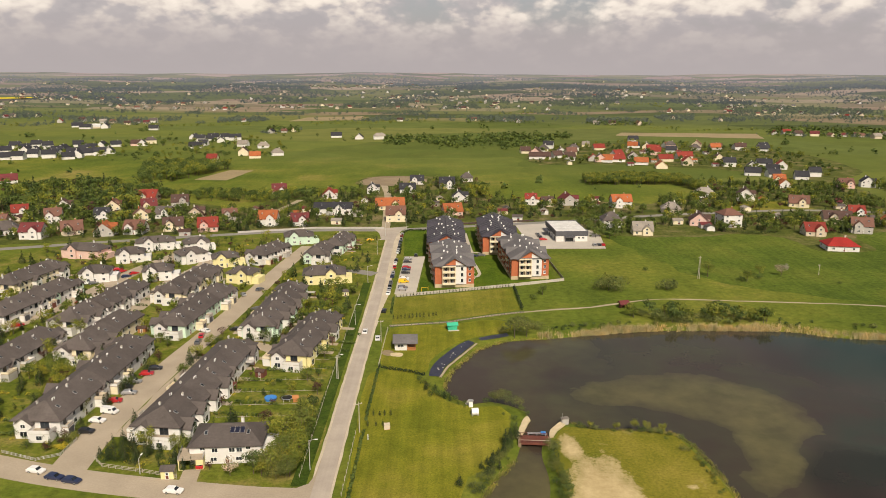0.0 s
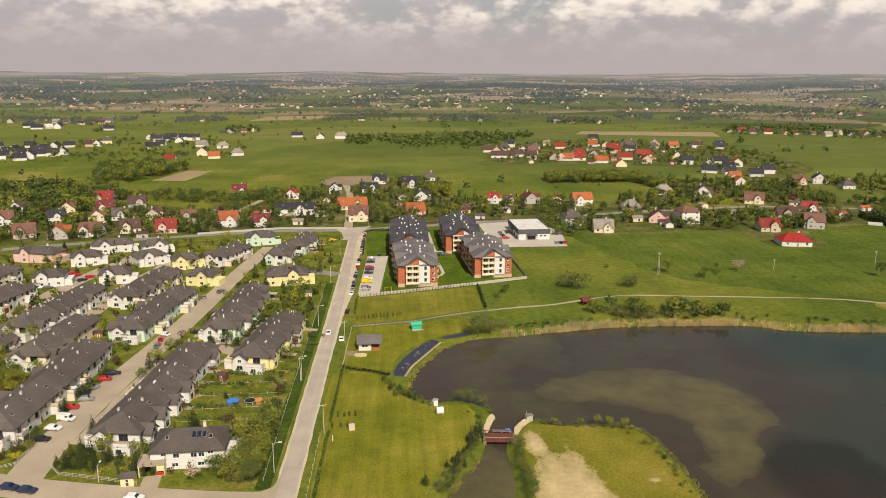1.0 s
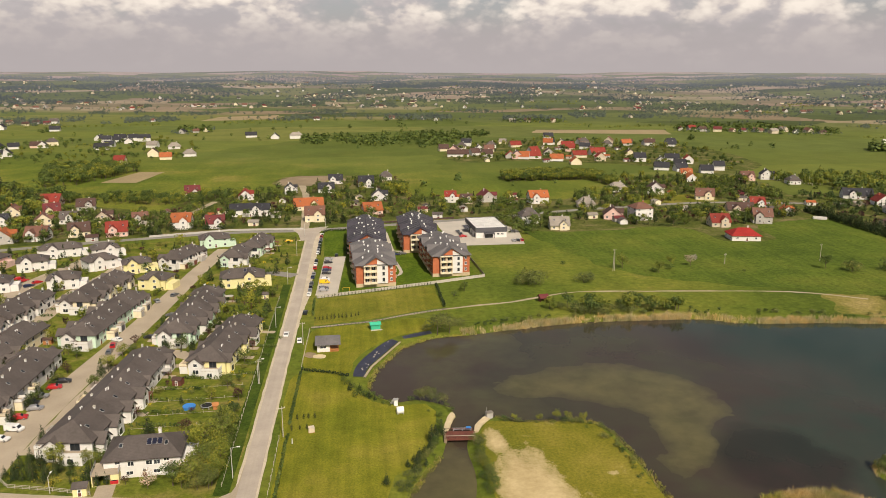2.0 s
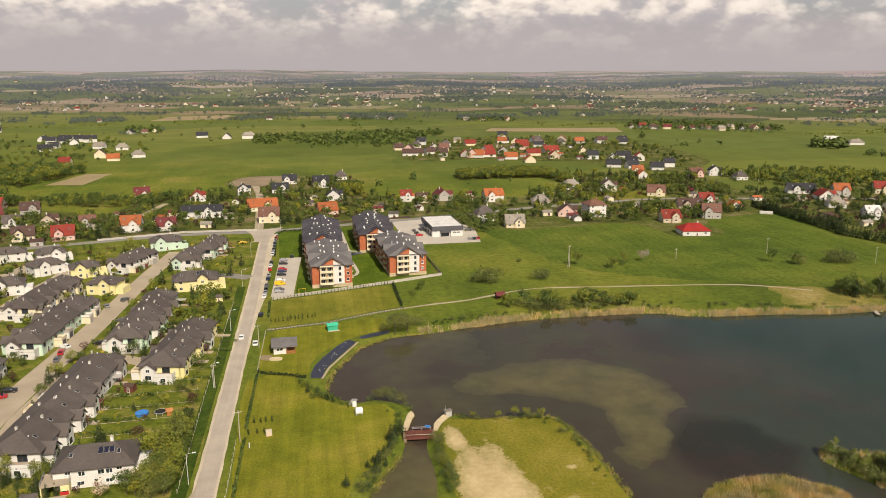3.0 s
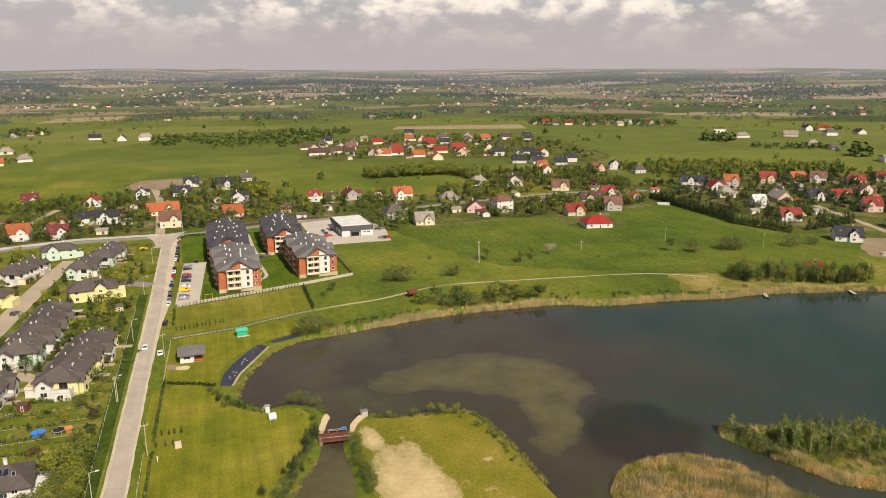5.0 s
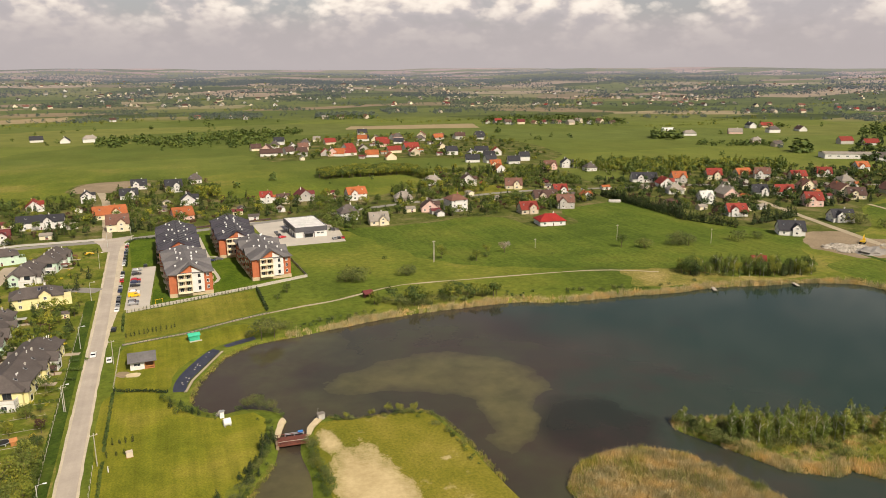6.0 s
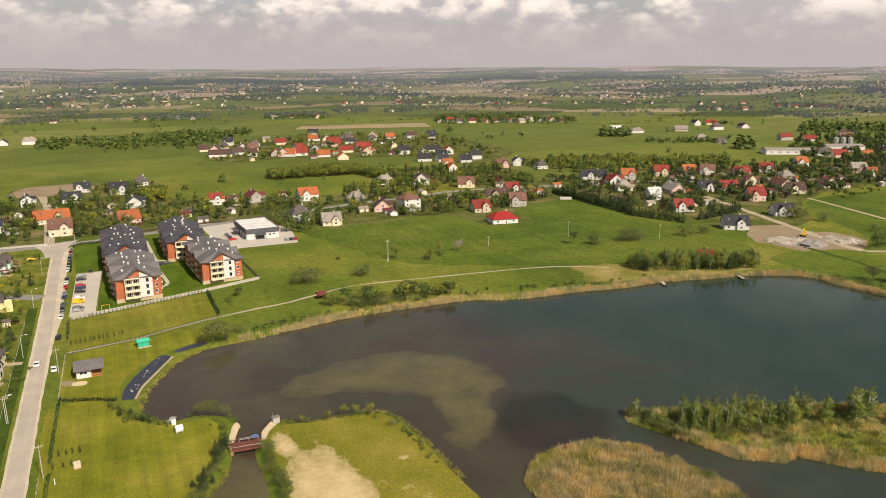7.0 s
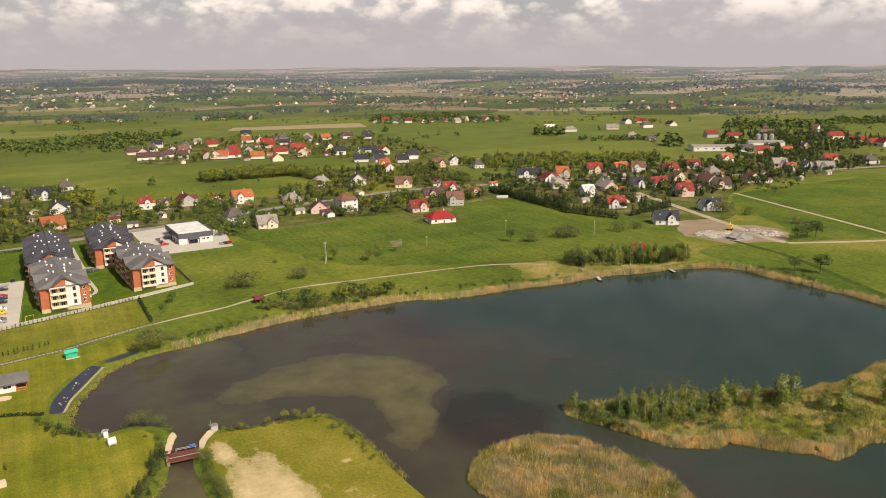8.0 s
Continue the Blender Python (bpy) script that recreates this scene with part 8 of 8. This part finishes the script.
# meadow bushes and far shore
for kind, x, y, s in (("spring_tree", 142.8, 333, 0.5), ("bush", 141, 333.5, 0.9), ("spring_tree", 152.7, 343, 0.45), ("bush", 150.5, 338, 0.9), ("blossom_tree", 163.5, 343.5, 0.9), ("spring_tree", 127.5, 342, 0.65), ("tree", 228, 331, 0.62), ("tree", 238.2, 325, 0.5),
                      ("willow_bush", 238.2, 324.4, 1.2), ("willow_bush", 258, 325, 1.4), ("willow_bush", 262, 325, 1.5), ("willow_bush", 266, 323, 1.3), ("willow_bush", 74.6, 318, 1.5), ("willow_bush", 78, 319, 1.4), ("willow_bush", 72, 320, 1.1), ("willow_bush", 101, 319.5, 1.1),
                      ("willow_bush", 103, 320.5, 1.0), ("tree", 44, 311.5, 0.42), ("bush", 39, 305, 0.8), ("tree", 315.5, 203.5, 0.85), ("willow", 309.5, 212.5, 0.6), ("tree", 368, 253, 0.8), ("tree", 375, 252, 0.75), ("tree", 382.5, 252, 0.85), ("willow_bush", 396, 331, 1.6),
                      ("willow_bush", 402, 330, 1.5), ("willow_bush", 404, 315, 1.2), ("willow_bush", 408, 282, 1.0), ("willow_bush", 297.5, 320, 1.4), ("willow_bush", 311, 320, 1.0), ("bush", 100, 352, 0.7), ("bush", 185, 330, 0.5)):
    plant(kind, x, y, s * 1.62, 0, "meadow bushes")
thicket(["willow_bush", "bush"], [(284, 234), (296, 214), (302, 196), (308, 200), (303, 220), (290, 240)], 16, 0, 0.5, 0.9, 11, "far shore bushes", 0.2)
thicket(["spruce", "birch", "tree", "willow_bush", "bush", "spring_tree"], [(222, 272), (250, 258), (282, 250), (286, 262), (256, 276), (228, 283)], 120, 0, 0.55, 1.05, 12, "far shore trees", 0.2, 1.6)
# village greenery, past counting
VILLAGE = ["tree", "tree", "spruce", "tree", "spring_tree", "bush", "tree", "copper_tree", "spruce"]
thicket(VILLAGE, [(-300, 410), (-130, 438), (-85, 456), (-85, 505), (-140, 510), (-190, 520), (-300, 530)], 470, 1, 0.5, 1.05, 13, "village gardens", 0.3, 2)
thicket(VILLAGE, [(-80, 458), (60, 482), (140, 505), (140, 545), (60, 560), (20, 600), (30, 660), (-10, 655), (-60, 600), (-130, 590), (-130, 500)], 440, 1, 0.5, 1.0, 14, "village gardens", 0.3, 2)
thicket(["tree", "tree", "copper_tree", "spruce", "spring_tree", "tree"], [(-360, 600), (-310, 505), (-262, 480), (-215, 520), (-215, 575), (-225, 590), (-262, 612), (-320, 640)], 270, 1, 0.8, 1.45, 15, "western wood", 0.3, 2.5)
thicket(["tree", "spring_tree", "tree"], [(-310, 770), (-268, 640), (-240, 655), (-216, 750), (-262, 785)], 230, 1, 0.8, 1.4, 16, "western wood", 0.3, 2.5)
thicket(["tree", "spring_tree", "tree"], [(-225, 585), (-150, 575), (-85, 590), (-90, 560), (-130, 545), (-215, 560)], 120, 1, 0.6, 1.1, 26, "western wood", 0.3, 2.5)
thicket(["tree", "tree", "spruce", "bush"], [(88, 424), (100, 424), (116, 445), (140, 450), (150, 470), (100, 478), (86, 474)], 60, 1, 0.6, 1.1, 17, "village gardens", 0.3, 2)
thicket(["tree", "spring_tree", "bush"], [(18, 570), (34, 565), (36, 615), (20, 618)], 26, 1, 0.9, 1.4, 18, "village gardens", 0.3)
thicket(["spring_tree", "spring_tree", "tree"], [(124, 640), (205, 644), (212, 605), (220, 600), (218, 668), (198, 690), (130, 676)], 270, 1, 0.75, 1.15, 19, "copse in the meadow", 0.3, 2)
thicket(VILLAGE, [(145, 476), (250, 530), (330, 520), (345, 640), (240, 655), (215, 590), (160, 545)], 360, 1, 0.55, 1.1, 20, "village gardens", 0.3, 2)
thicket(VILLAGE, [(166, 440), (215, 442), (250, 440), (310, 470), (300, 500), (180, 495)], 190, 1, 0.45, 0.95, 21, "village gardens", 0.3, 2)
for a_, b_, n_ in (((309, 478), (310, 385), 4), ((313, 470), (316, 392), 5), ((307, 384), (322, 350), 6), ((338, 352), (382, 362), 7)):
    plant_row("spruce", a_, b_, 2.3, 0.85, 1, "spruce belts", 0.3, n_)
thicket(VILLAGE + ["spruce", "copper_tree"], [(318, 475), (318, 400), (345, 365), (410, 380), (480, 385), (640, 410), (740, 420), (740, 520), (560, 520), (470, 530), (340, 540)], 820, 1, 0.55, 1.1, 22, "gardens of the eastern village", 0.3, 2)
thicket(["birch", "spring_tree", "tree"], [(395, 555), (480, 538), (560, 535), (570, 570), (500, 610), (420, 645), (370, 630)], 280, 2, 0.8, 1.25, 23, "wood behind the eastern village", 0.3, 2)
thicket(VILLAGE, [(640, 520), (780, 500), (930, 500), (1000, 640), (860, 720), (700, 600)], 420, 2, 0.7, 1.3, 27, "gardens of the next village", 0.3, 3)
thicket(["tree", "spring_tree", "bush"], [(95, 800), (180, 800), (290, 740), (360, 690), (420, 760), (430, 960), (250, 1060), (120, 990)], 380, 2, 0.5, 1.0, 28, "gardens of the hamlet", 0.3, 3)
thicket(["tree", "spring_tree", "bush"], [(-540, 800), (-390, 810), (-200, 830), (-200, 1000), (-300, 1110), (-420, 1050), (-540, 960)], 260, 2, 0.5, 1.0, 29, "gardens across the fields", 0.3, 3)
thicket(["willow_bush", "bush", "tree"], [(488, 360), (560, 380), (560, 400), (490, 390)], 20, 1, 0.5, 0.9, 24, "field bushes")


def join_wild(group, spots):
    """All trees of one wood as one mesh."""
    v, f, w, mats = [], [], [], []
    seen = {}
    for trunk, crown, m in spots:
        for me in (trunk, crown):
            if me.name not in seen:
                co = np.empty(len(me.vertices) * 3)
                me.vertices.foreach_get("co", co)
                if me.materials[0] not in mats:
                    mats.append(me.materials[0])
                seen[me.name] = (np.c_[co.reshape(-1, 3), np.ones(len(me.vertices))], [tuple(p.vertices) for p in me.polygons], mats.index(me.materials[0]))
            co, faces, k = seen[me.name]
            n = len(v)
            v += (co @ np.array(m).T)[:, :3].tolist()
            f += [tuple(i + n for i in q) for q in faces]
            w += [k] * len(faces)
    tagged(new("woodland", sheet_mesh("woodland", v, f, mats, w)), "mixed green trees and shrubs of the " + group.replace("thick ", ""), "trees", kind="stuff")


for group, spots in grown_wild.items():
    join_wild(group, spots)

# ---------------------------------------------------------------- reeds
def reed_bed(name, spots, label, tall, mats, seed, lean=0.5):
    """Upright blades in dense beds, one mesh of many; clumps differ in height and tone."""
    rnd = random.Random(seed)
    v, f, w = [], [], []
    for x, y, z, green in spots:
        clump = 1 + 0.75 * noise.noise(Vector((x / 2.6, y / 2.6, 3))) + 0.35 * noise.noise(Vector((x / 9, y / 9, 6)))
        light = noise.noise(Vector((x / 1.9, y / 1.9, 12))) > 0.22
        for _ in range(13):
            h = tall * clump * rnd.uniform(0.55, 1.15)
            a, tilt, s = rnd.uniform(0, math.pi), rnd.uniform(0.0, lean), rnd.uniform(0.035, 0.08)
            b = rnd.uniform(0, math.tau)
            px_, py_ = x + rnd.uniform(-.6, .6), y + rnd.uniform(-.6, .6)
            k = len(v)
            dx, dy = math.cos(a) * s, math.sin(a) * s
            tx, ty = math.cos(b) * tilt * h * 0.5, math.sin(b) * tilt * h * 0.5
            v += [(px_ - dx, py_ - dy, z), (px_ + dx, py_ + dy, z), (px_ + tx, py_ + ty, z + h)]
            f.append((k, k + 1, k + 2))
            w.append(1 if rnd.random() < green else 2 if light and len(mats) > 2 else 0)
    return tagged(new(name, sheet_mesh(name, v, f, mats, w)), label, "reeds", kind="stuff")


def bed_spots(outline, count, seed, inner=99.0, outer=-0.6, greens=0.25, lo=0.0):
    """Spots inside an outline, up to so many metres from its edge."""
    rnd = np.random.RandomState(seed)
    px_ = [p.x for p in outline]
    py_ = [p.y for p in outline]
    x = rnd.uniform(min(px_) - 1, max(px_) + 1, count * 6)
    y = rnd.uniform(min(py_) - 1, max(py_) + 1, count * 6)
    d = depth_inside(outline, x, y)
    ok = (d > outer) & (d < inner)
    x, y, d = x[ok][:count], y[ok][:count], d[ok][:count]
    return [(a, b, -0.85 if c < 1.5 else -0.25, greens + 1.5 * noise.noise(Vector((a / 8, b / 8, 4)))) for a, b, c in zip(x, y, d)]


mid = sum(SHORE["isle"], Vector((0, 0))) / len(SHORE["isle"])
flat_area("reed_litter", [mid + (p - mid) * 0.86 for p in SHORE["isle"]], 0.03, LITTER, "trampled straw litter under the reeds", "reeds")
reed_bed("reeds", bed_spots(SHORE["isle"], 9000, 3, greens=0.12), "dense bed of dry straw-coloured reeds on the islet", 1.6, [REED, GREENREED, PALEREED], 1, 1.3)
reed_bed("reeds", [q for q in bed_spots([p for p in SHORE["spit"]], 15000, 4, 4.0, -0.2, 0.0) if q[1] < 137 - 0.35 * (q[0] - 130) or q[0] > 176], "straw-coloured reeds fringing the wooded spit", 1.6, [PALEREED, GREENREED, REED], 2, 0.8)
reed_bed("reeds", bed_spots([p for p in SHORE["spit"]], 10000, 5, 99, -0.4, 0.55), "tall rough green growth on the wooded spit", 1.3, [PALEREED, GREENREED, REED], 3, 1.0)
rr = random.Random(77)
north = smooth_line([(36, 258.5), (57, 263), (77, 267), (101, 268), (131, 267), (149, 260), (176, 258), (205, 254), (224, 254), (251, 248), (268, 245), (290, 233), (293, 214), (296, 196), (298, 178), (298, 160)], 0.5)
spots = []
for p, q in zip(north, north[1:]):
    n_ = Vector((-(q - p).y, (q - p).x)).normalized()
    dens = 0.42 + 0.95 * noise.noise(Vector((p.x / 16, p.y / 16, 8)))
    deep = 2.6 + 2.4 * noise.noise(Vector((p.x / 25, p.y / 25, 2)))
    for _ in range(9):
        if rr.random() < dens + 0.25:
            s_ = rr.uniform(-1.2, max(1.0, deep))
            spots.append((p.x + n_.x * s_, p.y + n_.y * s_, -0.8 if s_ < 1.5 else -0.3, 0.12))
reed_bed("reeds", spots, "belt of dry straw-coloured reeds along the far shore", 1.9, [PALEREED, GREENREED, REED], 4, 0.8)
spots = []
for p in smooth_line([(0.3, 214), (2.7, 226), (7.2, 236), (12.2, 246), (24, 255.7), (36, 258)], 0.5) + smooth_line([(36.5, 190), (43, 186.2), (56, 185.4), (63, 183.6), (66, 178), (67.6, 166), (68.5, 154), (68.7, 143)], 0.5) + smooth_line([(18, 170), (14.4, 163), (9, 152)], 0.5):
    for _ in range(2):
        spots.append((p.x + rr.uniform(-.8, .8), p.y + rr.uniform(-.8, .8), -0.8, 0.8))
reed_bed("reeds", spots, "thin green waterside growth along the near shore", 0.7, [REED, GREENREED], 5)

# ---------------------------------------------------------------- far woods, hedgerows and hamlets
def far_ground(x, y):
    r = math.hypot(x, y)
    z = min(1.0, max(0.0, (r - 2300) / 2500)) ** 1.3 * 88
    if r > 2000:
        q = Vector((x / 900, y / 900, 5))
        z += (noise.noise(q) * 16 + noise.noise(q * 2.7) * 7) * min(1, (r - 2000) / 1500)
    return z


def far_trees(name, spots, label, leaf, seed):
    """Trees too far off to count: leafy masses, a few sprays each."""
    rnd = random.Random(seed)
    v, f = [], []
    for x, y, h in spots:
        z = far_ground(x, y) - 0.5
        r = h * 0.42
        n = 19 if math.hypot(x, y) < 1300 else 13 if math.hypot(x, y) < 2400 else 5
        for _ in range(n):
            a, u = rnd.uniform(0, math.tau), rnd.random() ** 0.7
            c = Vector((x + math.cos(a) * r * u, y + math.sin(a) * r * u, z + h * (0.12 + 0.8 * rnd.random() * (1.1 - 0.5 * u))))
            nrm = Vector((math.cos(a) * u + rnd.uniform(-.5, .5), math.sin(a) * u + rnd.uniform(-.5, .5), rnd.uniform(0.1, 1.0))).normalized()
            q = nrm.to_track_quat("Z", "Y")
            s = h * (rnd.uniform(0.22, 0.36) if n < 8 else rnd.uniform(0.13, 0.22))
            k = len(v)
            for e, g in ((0, 1.0), (1.6, 0.7), (3.1, 1.0), (4.7, 0.75)):
                v.append(c + q @ Vector((math.cos(e) * s * g, math.sin(e) * s * g, 0)))
            f.append((k, k + 1, k + 2, k + 3))
    return tagged(new(name, sheet_mesh(name, v, f, [leaf])), label, "woodland", kind="stuff")


OPEN = [[(-215, 560), (20, 680), (130, 690), (200, 690), (250, 660), (320, 620), (400, 640), (420, 800), (200, 760), (60, 860), (60, 1040), (-200, 1040), (-260, 790)],
        [(200, 300), (320, 320), (300, 500), (200, 440)], [(420, 700), (700, 640), (680, 860), (420, 900)], [(370, 1000), (700, 900), (700, 1150), (300, 1240), (260, 1120)]]
OPEN = [[Vector(p) for p in o] for o in OPEN]


def in_open(x, y):
    return any(float(depth_inside(o, np.array([x]), np.array([y]))[0]) > 0 for o in OPEN)


fr = random.Random(404)
hedgerow, wood, farwood, hazewood = [], [], [], []
for _ in range(120000):
    a = radians(fr.uniform(-38, 68))
    r = 620 * (4700 / 620) ** fr.random()
    x, y = math.sin(a) * r, math.cos(a) * r
    band = noise.noise(Vector((a * r / (52 + r * 0.06), r / (26 + r * 0.025), 2))) + 0.75 * noise.noise(Vector((x / 38, y / 38, 7)))
    if (band < (9.0 if r < 1500 else 0.44 if r < 2450 else 0.20) and fr.random() > (0.004 if r < 1500 else 0.018)) or (r < 1300 and in_open(x, y)) or (r < 1100 and not free_of_buildings(x, y, 3)) or not free_of_lanes(x, y):
        continue
    h = fr.uniform(4, 10) if r < 1500 else fr.uniform(5, 10)
    (hazewood if r > 2450 else farwood if r > 1500 else wood).append((x, y, h))
# belts of trees with a few houses in them: both ends, depth, height, number of trees, houses
belt_houses = []


def belts(rows):
    for x0, y0, x1, y1, deep, tall, count, houses in rows:
        across = Vector((x0 + x1, y0 + y1)).normalized()
        for _ in range(count):
            u, w_ = fr.random(), fr.gauss(0, 0.36)
            x, y = x0 + u * (x1 - x0) + across.x * deep * w_, y0 + u * (y1 - y0) + across.y * deep * w_
            r = math.hypot(x, y)
            if noise.noise(Vector((x / 26, y / 26, 4))) < -0.22 or not free_of_buildings(x, y, 2):
                continue
            (hazewood if r > 2450 else farwood if r > 1500 else wood).append((x, y, tall * fr.uniform(0.55, 1.2)))
        for k in range(houses):
            u = (k + fr.uniform(0.2, 0.8)) / houses
            w_ = -fr.uniform(0.2, 0.7)
            belt_houses.append((x0 + u * (x1 - x0) + across.x * deep * w_, y0 + u * (y1 - y0) + across.y * deep * w_))


belts([(-621, 1798, -593, 1826, 59, 7, 57, 0), (-457, 1522, -368, 1544, 81, 9, 203, 1), (-295, 1241, -245, 1255, 53, 10, 79, 3), (-382, 1735, -326, 1762, 51, 8, 76, 0),
       (-292, 2190, -106, 2239, 160, 12, 336, 0), (-170, 1534, -80, 1556, 58, 9, 101, 2), (-89, 1068, -1, 1070, 74, 9, 179, 0), (-1, 1035, 151, 1133, 114, 9, 336, 0),
       (71, 972, 202, 1176, 57, 8, 220, 0), (-987, 1661, -910, 1687, 120, 9, 221, 4), (-796, 1545, -575, 1464, 155, 9, 336, 9)])
belts([(-641, 1118, -617, 1119, 40, 8, 26, 0), (-508, 1234, -491, 1247, 29, 8, 19, 0), (305, 2363, 559, 2391, 160, 11, 336, 1), (-1, 2133, 99, 2175, 150, 9, 295, 5),
       (52, 1581, 188, 1548, 119, 10, 336, 3), (293, 1516, 406, 1485, 115, 10, 304, 3), (475, 1640, 544, 1622, 118, 10, 195, 2), (565, 1564, 632, 1567, 68, 9, 106, 1),
       (740, 1919, 1026, 1826, 160, 9, 336, 2), (552, 1257, 731, 1227, 126, 10, 336, 9), (420, 891, 482, 899, 32, 4, 32, 0)])
belts([(-1038, 2355, -788, 2371, 160, 10, 336, 4), (-1390, 2548, -1090, 2562, 160, 10, 336, 5), (-652, 2132, -572, 2137, 120, 8, 132, 2), (473, 1031, 480, 1031, 21, 8, 8, 0),
       (241, 2785, 657, 2771, 160, 9, 336, 3), (727, 2442, 971, 2363, 157, 9, 336, 2), (670, 1198, 778, 1143, 92, 9, 228, 7), (639, 869, 677, 856, 38, 12, 60, 1),
       (636, 771, 735, 717, 33, 7, 88, 5), (681, 657, 701, 652, 22, 16, 21, 0), (1216, 1330, 1351, 1265, 135, 9, 336, 5)])
belts([(987, 828, 1120, 727, 125, 11, 336, 2), (1194, 781, 1279, 740, 85, 10, 221, 0), (2179, 1636, 2308, 1501, 160, 12, 336, 0), (1511, 1351, 1584, 1195, 160, 9, 336, 8),
       (1523, 1144, 1504, 990, 160, 9, 335, 2), (910, 986, 949, 944, 44, 8, 50, 0), (908, 2135, 1095, 1904, 160, 10, 336, 2), (1729, 2179, 2027, 1919, 160, 9, 336, 4),
       (1945, 1268, 1988, 1157, 160, 9, 336, 1)])
# lines of trees along field edges
for _ in range(42):
    a = radians(fr.uniform(-36, 66))
    r = 1250 * (3600 / 1250) ** fr.random()
    x, y = math.sin(a) * r, math.cos(a) * r
    d = radians(fr.choice((8, 8, 95, 20)) + fr.uniform(-10, 10))
    for k in range(int(fr.uniform(8, 30))):
        s = k * fr.uniform(5, 8)
        p, q = x + math.cos(d) * s, y + math.sin(d) * s
        if not ((math.hypot(p, q) < 1300 and in_open(p, q)) or not free_of_buildings(p, q, 3)):
            hedgerow.append((p, q, fr.uniform(3, 8)))
for a0, a1, r0, depth_, n in ((1, 17, 3350, 110, 3600), (16, 42, 3650, 110, 3800), (-34, -10, 3300, 120, 3000), (38, 62, 3000, 70, 1500), (-14, 3, 3800, 90, 2200), (-34, 0, 4150, 110, 2500), (0, 62, 4250, 100, 3400)):
    for _ in range(n):
        a, r = radians(fr.uniform(a0, a1)), r0 + fr.gauss(0, depth_)
        if noise.noise(Vector((a * 30, r / 160, 6))) > -0.25:
            hazewood.append((math.sin(a) * r, math.cos(a) * r, fr.uniform(6, 11)))
far_trees("distant_woodland", wood, "scattered woodland and bushes across the fields", LEAF, 1)
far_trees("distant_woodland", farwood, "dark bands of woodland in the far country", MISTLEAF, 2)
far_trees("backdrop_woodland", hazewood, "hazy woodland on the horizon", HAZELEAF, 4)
far_trees("distant_hedgerows", hedgerow, "lines of trees along distant field edges", SPRING, 3)

# clusters of houses in the distance: each a house of wall and roof
@lru_cache(None)
def far_house_meshes(roof, wall, size):
    L, W, e = 9 + 2 * size, 7.5 + size, 2.8 + 0.7 * size
    r = e + W * 0.42
    body = Shape().prism([(-W / 2, -2), (W / 2, -2), (W / 2, e), (0, r), (-W / 2, e)], -L / 2, L / 2).mesh("wall", RENDERS[wall])
    top = gable_roof(Shape(), L, W, e, r, 0.5, 0.25).mesh("roof", ROOFS[roof])
    return body, top, chimney_mesh(1.0, "brick"), r


fr = random.Random(55)
far_parts, garden_trees = {}, []
counted = 0
hamlets = [(x, y, 1) for x, y in belt_houses]
for _ in range(120):
    a = radians(fr.uniform(-35, 65))
    r = 2000 * (3900 / 2000) ** fr.random()
    hamlets.append((math.sin(a) * r, math.cos(a) * r, fr.randint(2, 6)))
for cx, cy, homes in hamlets:
    r = math.hypot(cx, cy)
    for _ in range(homes):
        x, y = (cx, cy) if homes == 1 else (cx + fr.gauss(0, 30 + r * 0.03), cy + fr.gauss(0, 14 + r * 0.012))
        if not free_of_buildings(x, y, 10) or (math.hypot(x, y) < 1300 and in_open(x, y)):
            continue
        # past 2200 m only greyish roofs, their muted colour stands in for haze
        roof, wall = fr.choice("rnnkkbgsmnk" if r < 2200 else "gssakgsn"), fr.choice(["white", "cream", "beige", "beige", "grey"])
        body, top, ch, rz = far_house_meshes(roof, wall, fr.randint(0, 2))
        keep_clear(x, y, 12, 8, 0)
        for _ in range(5 if homes == 1 else 9):
            tx, ty = x + fr.gauss(0, 22), y + fr.gauss(0, 14)
            if free_of_buildings(tx, ty, 0):
                garden_trees.append((tx, ty, fr.uniform(3.5, 9)))
        m = pose(x, y, far_ground(x, y), 0, 0, fr.choice((0, 90)) + fr.uniform(-20, 20))
        if counted < 50 and math.hypot(x, y) < 1900:
            h = thing("house", m, f"distant {wall} house with a {ROOF_WORDS[roof]} roof", "house", "distant houses")
            part("wall", body, h)
            rp = part("roof", top, h)
            part("chimney", ch, rp, pose(2, 1, rz - 0.3))
            counted += 1
        else:
            for me in (body, top):
                far_parts.setdefault(me.materials[0].name, []).append((me, m))
v, f, w, mats = [], [], [], []
for key in sorted(far_parts):
    for me, m in far_parts[key]:
        if me.materials[0] not in mats:
            mats.append(me.materials[0])
        n = len(v)
        v += [m @ q.co for q in me.vertices]
        f += [tuple(i + n for i in p.vertices) for p in me.polygons]
        w += [mats.index(me.materials[0])] * len(me.polygons)
tagged(new("distant_houses", sheet_mesh("distant_houses", v, f, mats, w)), "scattered houses of hamlets far across the plain", "houses", kind="stuff")

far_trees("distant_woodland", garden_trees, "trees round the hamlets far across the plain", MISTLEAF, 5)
